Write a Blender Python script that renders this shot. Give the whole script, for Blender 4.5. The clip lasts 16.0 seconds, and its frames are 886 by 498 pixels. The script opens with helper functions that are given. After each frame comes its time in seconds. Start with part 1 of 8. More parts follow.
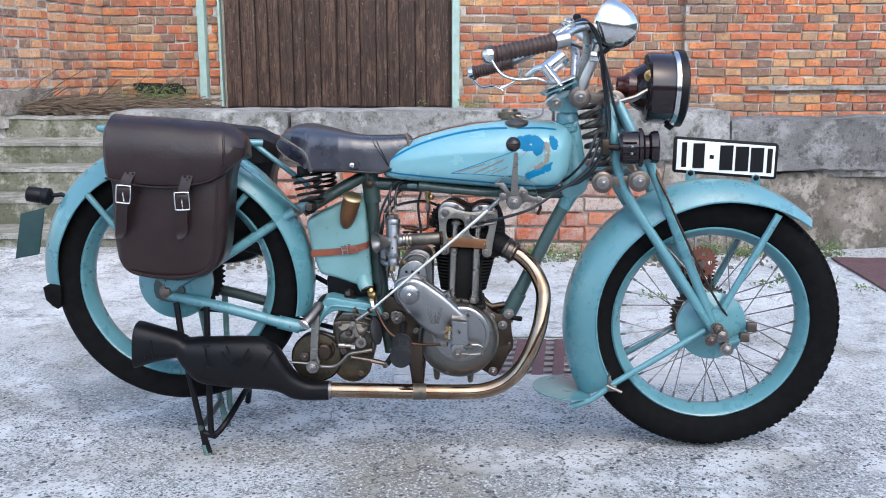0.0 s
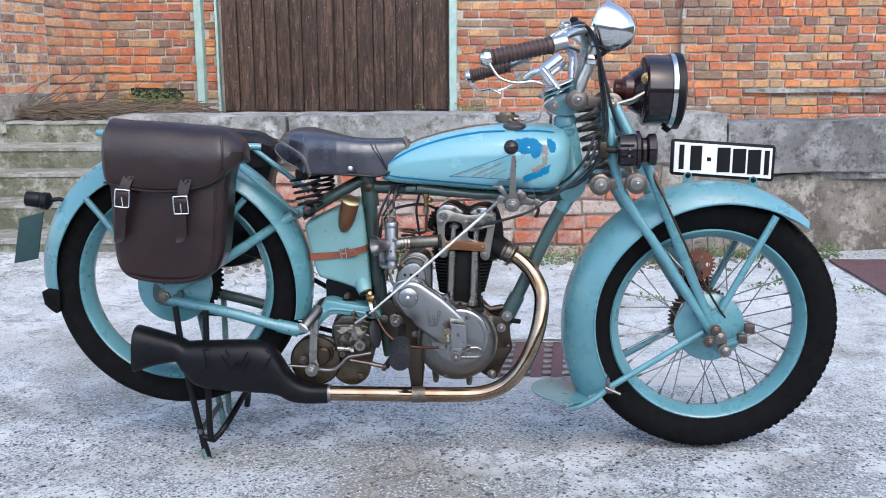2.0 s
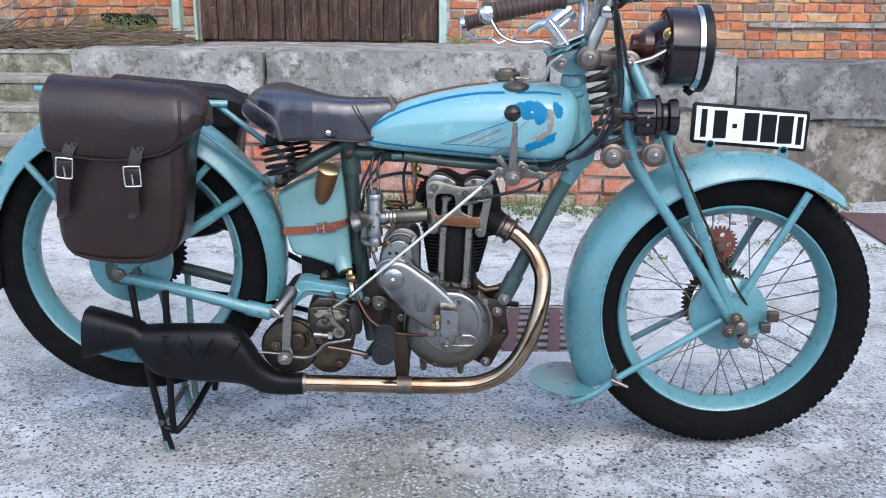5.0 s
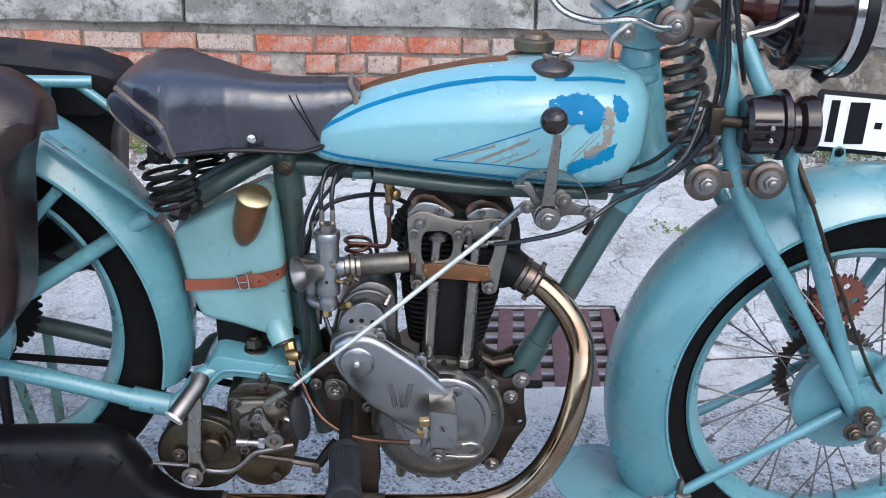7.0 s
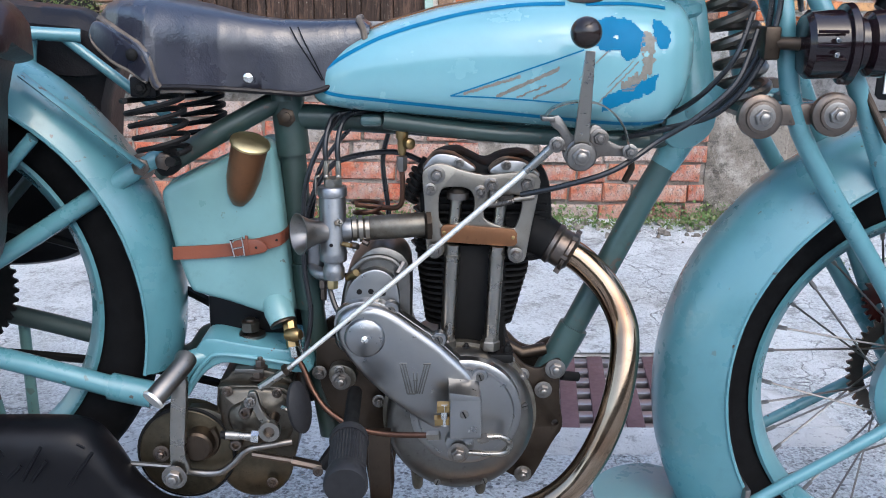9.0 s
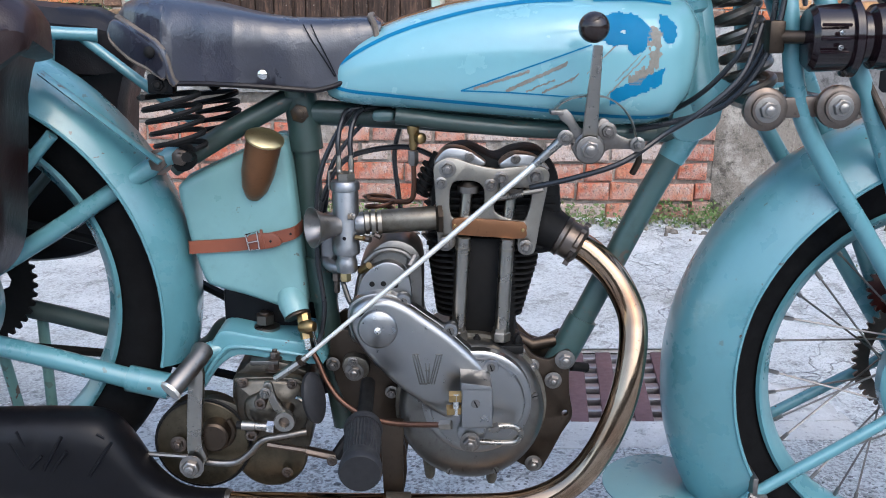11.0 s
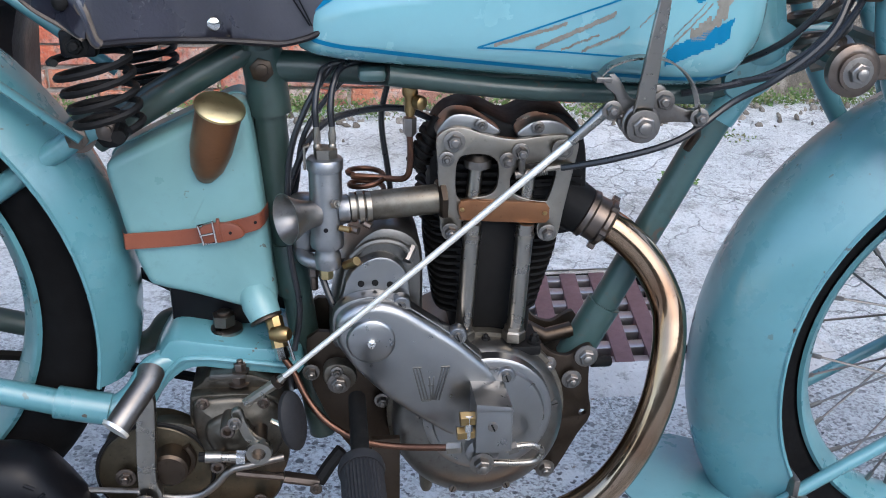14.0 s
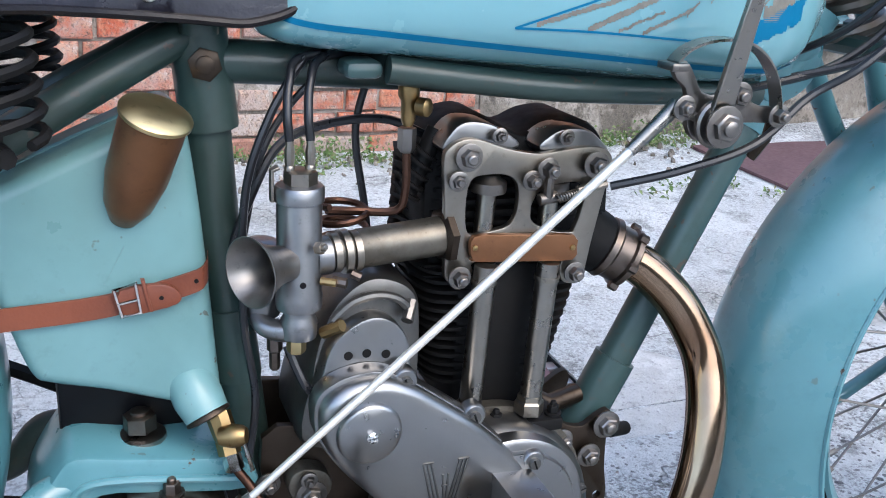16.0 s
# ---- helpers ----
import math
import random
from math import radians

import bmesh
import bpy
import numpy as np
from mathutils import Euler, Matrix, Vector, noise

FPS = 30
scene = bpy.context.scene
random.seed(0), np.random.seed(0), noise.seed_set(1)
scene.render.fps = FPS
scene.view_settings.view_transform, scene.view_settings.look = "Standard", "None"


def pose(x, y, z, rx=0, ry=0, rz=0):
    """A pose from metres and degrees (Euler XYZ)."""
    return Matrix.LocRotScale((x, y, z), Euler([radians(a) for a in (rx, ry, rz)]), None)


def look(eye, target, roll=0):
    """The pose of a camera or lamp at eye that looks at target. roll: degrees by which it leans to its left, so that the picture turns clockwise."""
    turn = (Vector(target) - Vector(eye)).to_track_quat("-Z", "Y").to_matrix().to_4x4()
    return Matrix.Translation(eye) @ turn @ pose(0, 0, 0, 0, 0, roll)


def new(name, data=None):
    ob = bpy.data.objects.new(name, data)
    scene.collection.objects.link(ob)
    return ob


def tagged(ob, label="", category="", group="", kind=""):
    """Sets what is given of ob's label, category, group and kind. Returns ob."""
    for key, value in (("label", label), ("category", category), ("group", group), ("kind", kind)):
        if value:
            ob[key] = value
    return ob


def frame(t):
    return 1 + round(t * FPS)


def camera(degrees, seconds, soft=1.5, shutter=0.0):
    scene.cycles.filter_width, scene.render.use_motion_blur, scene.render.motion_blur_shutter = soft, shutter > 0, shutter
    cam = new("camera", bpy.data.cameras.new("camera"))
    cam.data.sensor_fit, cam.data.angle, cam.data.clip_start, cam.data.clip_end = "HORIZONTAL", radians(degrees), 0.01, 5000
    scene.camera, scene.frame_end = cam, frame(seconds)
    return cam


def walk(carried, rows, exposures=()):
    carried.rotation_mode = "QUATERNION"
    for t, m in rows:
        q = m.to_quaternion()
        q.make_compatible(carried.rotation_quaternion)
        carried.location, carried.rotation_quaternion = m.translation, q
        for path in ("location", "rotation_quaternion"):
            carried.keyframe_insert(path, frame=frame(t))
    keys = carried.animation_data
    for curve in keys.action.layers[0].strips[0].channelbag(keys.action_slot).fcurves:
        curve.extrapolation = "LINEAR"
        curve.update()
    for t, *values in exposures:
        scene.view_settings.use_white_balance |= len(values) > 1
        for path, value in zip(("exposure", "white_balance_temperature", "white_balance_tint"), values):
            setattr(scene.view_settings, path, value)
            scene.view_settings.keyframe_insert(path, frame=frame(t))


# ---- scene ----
cam = camera(49.9, 16.0, soft=1.0)
# seconds, eye x y z, yaw, pitch, roll
ROWS = [
    (0, 0.0388, -2.5167, 1.0635, 0.78, -11.31, -0.12),
    (0.5, 0.0329, -2.5180, 1.0648, 0.56, -11.07, -0.04),
    (1, 0.0370, -2.5226, 1.0637, 0.56, -11.03, -0.17),
    (1.5, 0.0348, -2.5234, 1.0644, 0.60, -11.04, -0.15),
    (2, 0.0370, -2.5218, 1.0621, 0.64, -11.08, -0.31),
    (2.5, 0.0436, -2.5238, 1.0643, 0.67, -11.14, -0.58),
    (3, 0.0450, -2.5113, 1.0601, 0.72, -11.41, -0.57),
    (3.5, 0.0420, -2.5082, 1.0599, 0.93, -11.51, -0.46),
    (4, 0.0437, -2.4920, 1.0530, 1.01, -11.86, -0.55),
    (4.2, 0.0442, -2.4752, 1.0510, 0.95, -12.12, -0.38),
    (6.3, -0.0331, -1.5842, 1.2882, -3.52, -24.23, 1.23),
    (6.5, -0.0375, -1.5143, 1.2690, -3.95, -24.85, 1.20),
    (7, -0.0383, -1.3774, 1.1720, -3.68, -22.41, 1.68),
    (7.5, -0.0406, -1.3055, 1.0581, -2.62, -20.54, 1.33),
    (8, -0.0297, -1.2820, 0.9734, -2.70, -17.92, 0.85),
    (8.5, -0.0247, -1.2863, 0.9134, -2.10, -15.82, 0.69),
    (9, -0.0091, -1.2907, 0.8913, -1.38, -14.65, 0.64),
    (11.3, -0.0181, -1.3192, 0.8806, -0.94, -14.41, 0.24),
    (11.5, -0.0234, -1.3208, 0.8765, -1.51, -14.21, 0.21),
    (12, -0.0231, -1.3237, 0.8750, -1.69, -13.81, 0.26),
    (12.5, -0.0221, -1.3156, 0.8769, -1.65, -14.25, 0.31),
    (13, -0.0380, -1.2559, 0.8928, -2.76, -17.24, 0.90),
    (13.5, -0.0553, -1.1316, 0.9417, -6.31, -21.75, 1.95),
    (14, -0.1213, -1.0216, 0.9665, -7.23, -23.43, 1.21),
    (14.5, -0.2565, -0.9118, 0.9900, -14.55, -25.03, 2.62),
    (15, -0.3131, -0.8226, 0.9742, -17.20, -24.02, 2.61),
    (15.5, -0.3006, -0.7491, 0.9044, -19.57, -21.86, 3.89),
    (16, -0.2864, -0.7423, 0.8510, -22.13, -19.24, 3.20),
]
walk(cam, [(t, pose(x, y, z, 0, 0, yaw) @ pose(0, 0, 0, 90 + pitch) @ pose(0, 0, 0, 0, 0, roll)) for t, x, y, z, yaw, pitch, roll in ROWS], exposures=((0, 0.63, 6400, 8), (15, 0.62, 6400, 8), (16, 0.78, 6400, 8)))

# ---- world and light ----
world = bpy.data.worlds.new("world")
scene.world = world
world.use_nodes = True
wn = world.node_tree
sky = wn.nodes.new("ShaderNodeTexSky")
sky.sky_type = "NISHITA"
sky.sun_disc = False
SUN_EL, SUN_AZ = radians(48), radians(160)
sky.sun_elevation, sky.sun_rotation = SUN_EL, SUN_AZ
sky.air_density, sky.dust_density, sky.ozone_density = 1.0, 2.0, 1.0
wn.links.new(sky.outputs[0], wn.nodes["Background"].inputs[0])
wn.nodes["Background"].inputs[1].default_value = 0.31
sun = new("sun", bpy.data.lights.new("sun", "SUN"))
sun.data.energy, sun.data.angle, sun.data.color = 0.40, radians(90), (1.0, 0.95, 0.88)
sun_dir = Vector((math.sin(SUN_AZ) * math.cos(SUN_EL), math.cos(SUN_AZ) * math.cos(SUN_EL), math.sin(SUN_EL)))
sun.matrix_world = look(sun_dir * 20, (0, 0, 0))


# ---- materials ----
class Mat:
    """A small builder of node materials."""

    def __init__(self, name, colour, rough=0.5, metal=0.0):
        self.m = bpy.data.materials.new(name)
        self.m.use_nodes = True
        self.t = self.m.node_tree
        self.b = self.t.nodes["Principled BSDF"]
        self.b.inputs["Roughness"].default_value = rough
        self.b.inputs["Metallic"].default_value = metal
        self.col = self.rgb(colour)
        self.co = self.t.nodes.new("ShaderNodeTexCoord").outputs["Object"]
        self.normal = None

    def rgb(self, c):
        n = self.t.nodes.new("ShaderNodeRGB")
        n.outputs[0].default_value = (*c, 1)
        return n.outputs[0]

    def node(self, kind, **values):
        n = self.t.nodes.new(kind)
        for key, v in values.items():
            n.inputs[key].default_value = v
        return n

    def noise(self, scale, detail=4.0, rough=0.6, stretch=None, distort=0.0):
        n = self.node("ShaderNodeTexNoise", Scale=scale, Detail=detail, Roughness=rough, Distortion=distort)
        co = self.co
        if stretch:
            mp = self.t.nodes.new("ShaderNodeMapping")
            mp.inputs["Scale"].default_value = stretch
            self.t.links.new(co, mp.inputs[0])
            co = mp.outputs[0]
        self.t.links.new(co, n.inputs["Vector"])
        return n.outputs[0]

    def voronoi(self, scale, feature="F1", out=0, warp=0.0, rand=1.0):
        n = self.node("ShaderNodeTexVoronoi", Scale=scale, Randomness=rand)
        n.feature = feature
        co = self.co
        if warp:
            w = self.t.nodes.new("ShaderNodeTexNoise")
            w.inputs["Scale"].default_value = scale * 1.7
            w.inputs["Detail"].default_value = 4
            self.t.links.new(co, w.inputs["Vector"])
            a = self.t.nodes.new("ShaderNodeVectorMath")
            a.operation = "MULTIPLY_ADD"
            a.inputs[1].default_value = (warp,) * 3
            self.t.links.new(w.outputs["Color"], a.inputs[0])
            self.t.links.new(co, a.inputs[2])
            co = a.outputs[0]
        self.t.links.new(co, n.inputs["Vector"])
        return n.outputs[out]

    def ramp(self, fac, lo, hi, a=0.0, b=1.0):
        n = self.node("ShaderNodeMapRange")
        n.inputs["From Min"].default_value, n.inputs["From Max"].default_value = lo, hi
        n.inputs["To Min"].default_value, n.inputs["To Max"].default_value = a, b
        self.t.links.new(fac, n.inputs["Value"])
        return n.outputs[0]

    def math(self, op, a, b):
        n = self.t.nodes.new("ShaderNodeMath")
        n.operation = op
        for i, v in enumerate((a, b)):
            if isinstance(v, (int, float)):
                n.inputs[i].default_value = v
            else:
                self.t.links.new(v, n.inputs[i])
        return n.outputs[0]

    def blob(self, x, y, rx, ry, ragged=0.5):
        """A ragged stain on the ground: 1 in its middle, 0 outside."""
        mp = self.t.nodes.new("ShaderNodeMapping")
        mp.vector_type = "TEXTURE"
        mp.inputs["Location"].default_value, mp.inputs["Scale"].default_value = (x, y, 0), (rx, ry, 1)
        self.t.links.new(self.co, mp.inputs[0])
        n = self.t.nodes.new("ShaderNodeVectorMath")
        n.operation = "LENGTH"
        self.t.links.new(mp.outputs[0], n.inputs[0])
        d = self.math("ADD", n.outputs["Value"], self.ramp(self.noise(9, 7, 0.7), 0.3, 0.7, -ragged, ragged))
        return self.ramp(d, 0.55, 1.15, 1.0, 0.0)

    def mix(self, fac, colour, mode="MIX"):
        n = self.t.nodes.new("ShaderNodeMix")
        n.data_type, n.blend_type = "RGBA", mode
        if isinstance(fac, (int, float)):
            n.inputs[0].default_value = fac
        else:
            self.t.links.new(fac, n.inputs[0])
        self.t.links.new(self.col, n.inputs[6])
        if isinstance(colour, tuple):
            n.inputs[7].default_value = (*colour, 1)
        else:
            self.t.links.new(colour, n.inputs[7])
        self.col = n.outputs[2]
        return self

    def rough(self, fac):
        self.t.links.new(fac, self.b.inputs["Roughness"])
        return self

    def metal(self, fac):
        self.t.links.new(fac, self.b.inputs["Metallic"])
        return self

    def bump(self, height, strength=0.3, dist=0.002):
        n = self.node("ShaderNodeBump", Strength=strength, Distance=dist)
        self.t.links.new(height, n.inputs["Height"])
        if self.normal:
            self.t.links.new(self.normal, n.inputs["Normal"])
        self.normal = n.outputs[0]
        return self

    def random(self):
        return self.t.nodes.new("ShaderNodeObjectInfo").outputs["Random"]

    def island(self):
        return self.t.nodes.new("ShaderNodeNewGeometry").outputs["Random Per Island"]

    def palette(self, fac, stops, steps=False):
        n = self.t.nodes.new("ShaderNodeValToRGB")
        if steps:
            n.color_ramp.interpolation = "CONSTANT"
        e = n.color_ramp.elements
        while len(e) < len(stops):
            e.new(0.5)
        for el, (pos, c) in zip(e, stops):
            el.position, el.color = pos, (*c, 1)
        self.t.links.new(fac, n.inputs[0])
        self.col = n.outputs[0]
        return self

    def done(self):
        self.t.links.new(self.col, self.b.inputs["Base Color"])
        if self.normal:
            self.t.links.new(self.normal, self.b.inputs["Normal"])
        return self.m


def paint(name, colour, dark, rough=0.28, wear=0.62, rust=(0.07, 0.05, 0.038), coat=0.6, stain=0.45):
    m = Mat(name, colour, rough)
    m.mix(m.ramp(m.noise(5, 5), 0.35, 0.75), dark)
    m.mix(m.ramp(m.noise(24, 7, 0.72), 0.54, 0.74, 0, stain), tuple(v * 0.62 for v in dark))
    chips = m.ramp(m.noise(70, 3, 0.5), wear + 0.09, wear + 0.11)
    m.mix(m.math("MULTIPLY", chips, m.ramp(m.noise(4, 3), 0.45, 0.6)), rust)
    m.rough(m.ramp(m.noise(18, 6), 0.3, 0.8, rough * 0.8, rough * 1.7))
    m.bump(m.noise(240, 2), 0.05, 0.001).bump(m.noise(14, 3), 0.10, 0.004)
    m.b.inputs["Coat Weight"].default_value = coat
    m.b.inputs["Coat Roughness"].default_value = 0.16
    return m.done()


def metal(name, colour, dark, rough=0.4, amount=1.0, grime=0.5, gloss=0.5):
    m = Mat(name, colour, rough, amount)
    m.b.inputs["Specular IOR Level"].default_value = gloss
    m.mix(m.ramp(m.noise(9, 5, 0.65), 0.42, 0.72, 0, 0.55), dark)
    m.mix(m.ramp(m.noise(38, 6, 0.7), 0.7 - grime * 0.4, 0.95 - grime * 0.2, 0, 0.3 + 0.7 * grime), dark)
    m.mix(m.ramp(m.noise(150, 3), 0.62, 0.72, 0, 0.6 * grime), tuple(v * 0.4 for v in dark))
    m.rough(m.ramp(m.noise(60, 5), 0.3, 0.75, rough * 0.88, rough * 1.25))
    m.bump(m.noise(320, 3), 0.08, 0.0004)
    return m.done()


def heat_pipe():
    m = Mat("heat_tinted_chrome", (0.35, 0.26, 0.185), 0.12, 1.0)
    m.mix(m.ramp(m.noise(5, 3, 0.5), 0.38, 0.62, 0, 0.8), (0.29, 0.175, 0.105))
    m.mix(m.ramp(m.noise(9, 3, 0.5), 0.50, 0.66, 0, 0.7), (0.20, 0.105, 0.06))
    m.mix(m.ramp(m.noise(120, 4), 0.64, 0.72, 0, 0.5), (0.12, 0.06, 0.035))
    m.rough(m.ramp(m.noise(30, 4), 0.35, 0.7, 0.06, 0.20))
    return m.done()


def plain(name, colour, rough=0.6, var=0.7, scale=40, relief=0.1, gloss=0.5):
    m = Mat(name, colour, rough)
    m.b.inputs["Specular IOR Level"].default_value = gloss
    m.mix(m.ramp(m.noise(scale, 6), 0.35, 0.8), tuple(v * var for v in colour))
    m.rough(m.ramp(m.noise(scale * 1.7, 4), 0.3, 0.7, rough * 0.85, min(1, rough * 1.25)))
    m.bump(m.noise(scale * 5, 4), relief, 0.001)
    return m.done()


TEAL = paint("teal_paint", (0.098, 0.252, 0.290), (0.070, 0.192, 0.218), rough=0.27, wear=0.59, coat=0.55)
TANK = paint("tank_paint", (0.165, 0.365, 0.405), (0.142, 0.32, 0.36), rough=0.2, wear=0.70, coat=0.9, stain=0.08)
FRAME = paint("frame_paint", (0.0284, 0.0612, 0.0577), (0.0171, 0.0269, 0.0206), rough=0.38, wear=0.55, coat=0.2)
OILTANK = paint("oil_tank_paint", (0.165, 0.325, 0.340), (0.112, 0.228, 0.225), rough=0.34, wear=0.60, coat=0.35)
BLUE = plain("blue_transfer", (0.004, 0.145, 0.285), 0.45, 0.85, 30, 0.02, 0.12)
SCRATCH = plain("scratched_paint", (0.20, 0.19, 0.16), 0.55, 0.6, 120)
STEEL = metal("bare_steel", (0.27, 0.255, 0.24), (0.10, 0.075, 0.055), 0.36, 1.0, 0.45)
ALU = metal("cast_aluminium", (0.3060, 0.3060, 0.3060), (0.2385, 0.2340, 0.2295), 0.30, 1.0, 0.05)
CASE = metal("oily_crankcase", (0.1845, 0.1804, 0.1706), (0.0820, 0.0738, 0.0640), 0.36, 0.95, 0.5)
PATINA = metal("oily_green_brown_cover", (0.1200, 0.1000, 0.0680), (0.0240, 0.0192, 0.0128), 0.38, 0.9, 0.7)
FOOTRUB = plain("grey_worn_rubber", (0.013, 0.013, 0.015), 0.55, 0.6, 60, 0.1, 0.4)
DARKPLATE = metal("dark_oiled_plate", (0.0723, 0.0553, 0.0425), (0.0255, 0.0187, 0.0145), 0.4, 0.95, 0.5)
WORNTEAL = paint("grimy_teal_paint", (0.0433, 0.0976, 0.1011), (0.0253, 0.0419, 0.0347), rough=0.36, wear=0.54, coat=0.2)
TUBE = metal("bright_tube_steel", (0.31, 0.29, 0.26), (0.23, 0.21, 0.18), 0.28, 1.0, 0.3)
PLATESTEEL = metal("ground_plate_steel", (0.33, 0.305, 0.265), (0.16, 0.13, 0.10), 0.34, 1.0, 0.45)
ZINC = metal("grey_zinc_casting", (0.27, 0.275, 0.285), (0.12, 0.115, 0.11), 0.34, 0.95, 0.4)
GREASY = metal("greasy_gearbox_alloy", (0.1368, 0.1224, 0.1008), (0.0252, 0.0202, 0.0151), 0.34, 0.95, 0.65)
ROD = metal("bright_rod_steel", (0.86, 0.84, 0.78), (0.60, 0.57, 0.52), 0.38, 0.75, 0.2)
SPRINGSTEEL = metal("grey_spring_steel", (0.17, 0.15, 0.13), (0.06, 0.05, 0.045), 0.38, 0.9, 0.5)
OLDALU = metal("oily_aluminium", (0.20, 0.185, 0.155), (0.06, 0.045, 0.03), 0.40, 0.85, 0.75)
CHROME = metal("worn_chrome", (0.72, 0.71, 0.69), (0.45, 0.42, 0.38), 0.14, 1.0, 0.2)
PIPE = heat_pipe()
BRASS = metal("aged_brass", (0.36, 0.25, 0.115), (0.19, 0.125, 0.06), 0.36, 1.0, 0.5)
LIDBRASS = metal("polished_lid_brass", (0.64, 0.51, 0.27), (0.46, 0.34, 0.15), 0.34, 1.0, 0.4)
BROWNMETAL = metal("brown_lacquered_metal", (0.22, 0.10, 0.045), (0.12, 0.05, 0.025), 0.35, 0.6, 0.5)
COPPER = metal("copper_pipe", (0.125, 0.068, 0.048), (0.065, 0.033, 0.025), 0.4, 1.0, 0.5)
BLACKIRON = metal("black_cast_iron", (0.0045, 0.0045, 0.0045), (0.009, 0.0075, 0.007), 0.6, 0.0, 0.4, 0.2)
DARKSTEEL = metal("browned_steel", (0.17, 0.14, 0.12), (0.07, 0.05, 0.04), 0.38, 1.0, 0.5)
BLACKPAINT = plain("black_enamel", (0.004, 0.004, 0.0055), 0.42, 0.6, 30, 0.06, 0.22)
GLOSSBLACK = plain("gloss_aubergine_black", (0.013, 0.0065, 0.0085), 0.13, 0.6, 20, 0.02)
RUBBER = plain("tyre_rubber", (0.0045, 0.0045, 0.005), 0.8, 0.6, 25, 0.15, 0.12)
GRIPRUB = plain("brown_rubber", (0.0480, 0.0256, 0.0208), 0.5, 0.6, 60, 0.1)
CABLE = plain("cable_sheath", (0.010, 0.011, 0.014), 0.3, 0.7, 60, 0.05)
PLATEWHITE = plain("plate_white", (0.72, 0.72, 0.72), 0.4, 0.9, 20, 0.02)
PLATEBACK = plain("plate_green", (0.022, 0.050, 0.050), 0.5, 0.7, 20, 0.05, 0.25)
LENS = Mat("lamp_glass", (0.75, 0.76, 0.78), 0.06)
LENS.b.inputs["Transmission Weight"].default_value = 0.6
LENS = LENS.done()


def leather(name, colour, dark, rough=0.42, coat=0.0, gloss=0.5, crease=0.0):
    m = Mat(name, colour, rough)
    m.b.inputs["Specular IOR Level"].default_value = gloss
    m.mix(m.ramp(m.noise(9, 5), 0.35, 0.72), dark)
    m.mix(m.ramp(m.noise(60, 5), 0.62, 0.8, 0, 0.5), tuple(min(1, v * 2.2) for v in colour))
    m.rough(m.ramp(m.noise(12, 6), 0.3, 0.7, rough * 0.75, rough * 1.35))
    m.b.inputs["Coat Weight"].default_value, m.b.inputs["Coat Roughness"].default_value = coat, 0.3
    m.bump(m.voronoi(420), 0.18, 0.0008).bump(m.noise(18, 5, distort=0.3), 0.35, 0.006).bump(m.noise(6, 2), 0.35, 0.012)
    if crease:
        m.bump(m.ramp(m.noise(9, 5, 0.6, (2.2, 0.5, 0.8), 0.6), 0.44, 0.56), crease, 0.006)
    return m.done()


BAG = leather("dark_brown_leather", (0.0185, 0.0072, 0.0064), (0.0100, 0.0044, 0.0046), 0.38, 0.08, 0.42)
SADDLE = leather("worn_black_leather", (0.021, 0.021, 0.033), (0.008, 0.0078, 0.013), 0.30, 0.35, 0.9, 0.04)
BAGDARK = leather("black_bag_leather", (0.007, 0.005, 0.006), (0.004, 0.003, 0.004), 0.4, 0.0, 0.3)
PIPING = plain("frayed_piping", (0.15, 0.12, 0.095), 0.7, 0.3, 50, 0.2)
STRAP = leather("tan_leather", (0.20, 0.055, 0.025), (0.12, 0.032, 0.016), 0.5)


def concrete(name, colour, dark, light, moss=None, moss_at=0.52):
    m = Mat(name, colour, 0.88)
    m.mix(m.ramp(m.noise(2.2, 7, 0.65), 0.42, 0.60), dark)
    m.mix(m.ramp(m.noise(7, 7, 0.7), 0.50, 0.62), light)
    if moss:
        m.mix(m.ramp(m.noise(11, 8, 0.75), moss_at, moss_at + 0.10, 0, 0.85), moss)
    m.mix(m.ramp(m.noise(26, 7, 0.75), 0.55, 0.66, 0.0, 0.75), tuple(v * 0.45 for v in dark))
    m.mix(m.ramp(m.voronoi(60, warp=0.012), 0.14, 0.24, 0.35, 0.0), (0.07, 0.07, 0.066))
    m.mix(m.ramp(m.voronoi(85, warp=0.01), 0.12, 0.22, 0.25, 0.0), tuple(min(0.75, v * 1.3) for v in light))
    m.bump(m.noise(9, 9, 0.72), 0.9, 0.03).bump(m.noise(70, 6, 0.7), 0.7, 0.006)
    return m.done()


SLAB = concrete("weathered_concrete", (0.306, 0.302, 0.289), (0.170, 0.166, 0.153), (0.425, 0.416, 0.399), (0.085, 0.085, 0.064))
PLASTER = concrete("old_plaster", (0.246, 0.217, 0.183), (0.119, 0.104, 0.085), (0.374, 0.340, 0.297), (0.076, 0.066, 0.051))
DARKSLAB = concrete("dark_chipped_concrete", (0.189, 0.184, 0.180), (0.090, 0.088, 0.086), (0.279, 0.275, 0.270), (0.054, 0.054, 0.050))
STEPSTONE = concrete("pale_step_concrete", (0.326, 0.326, 0.299), (0.211, 0.211, 0.176), (0.440, 0.431, 0.405), (0.097, 0.106, 0.066), 0.56)
MOSSY = concrete("mossy_riser", (0.25, 0.25, 0.20), (0.13, 0.135, 0.095), (0.38, 0.38, 0.33), (0.085, 0.095, 0.05), 0.50)
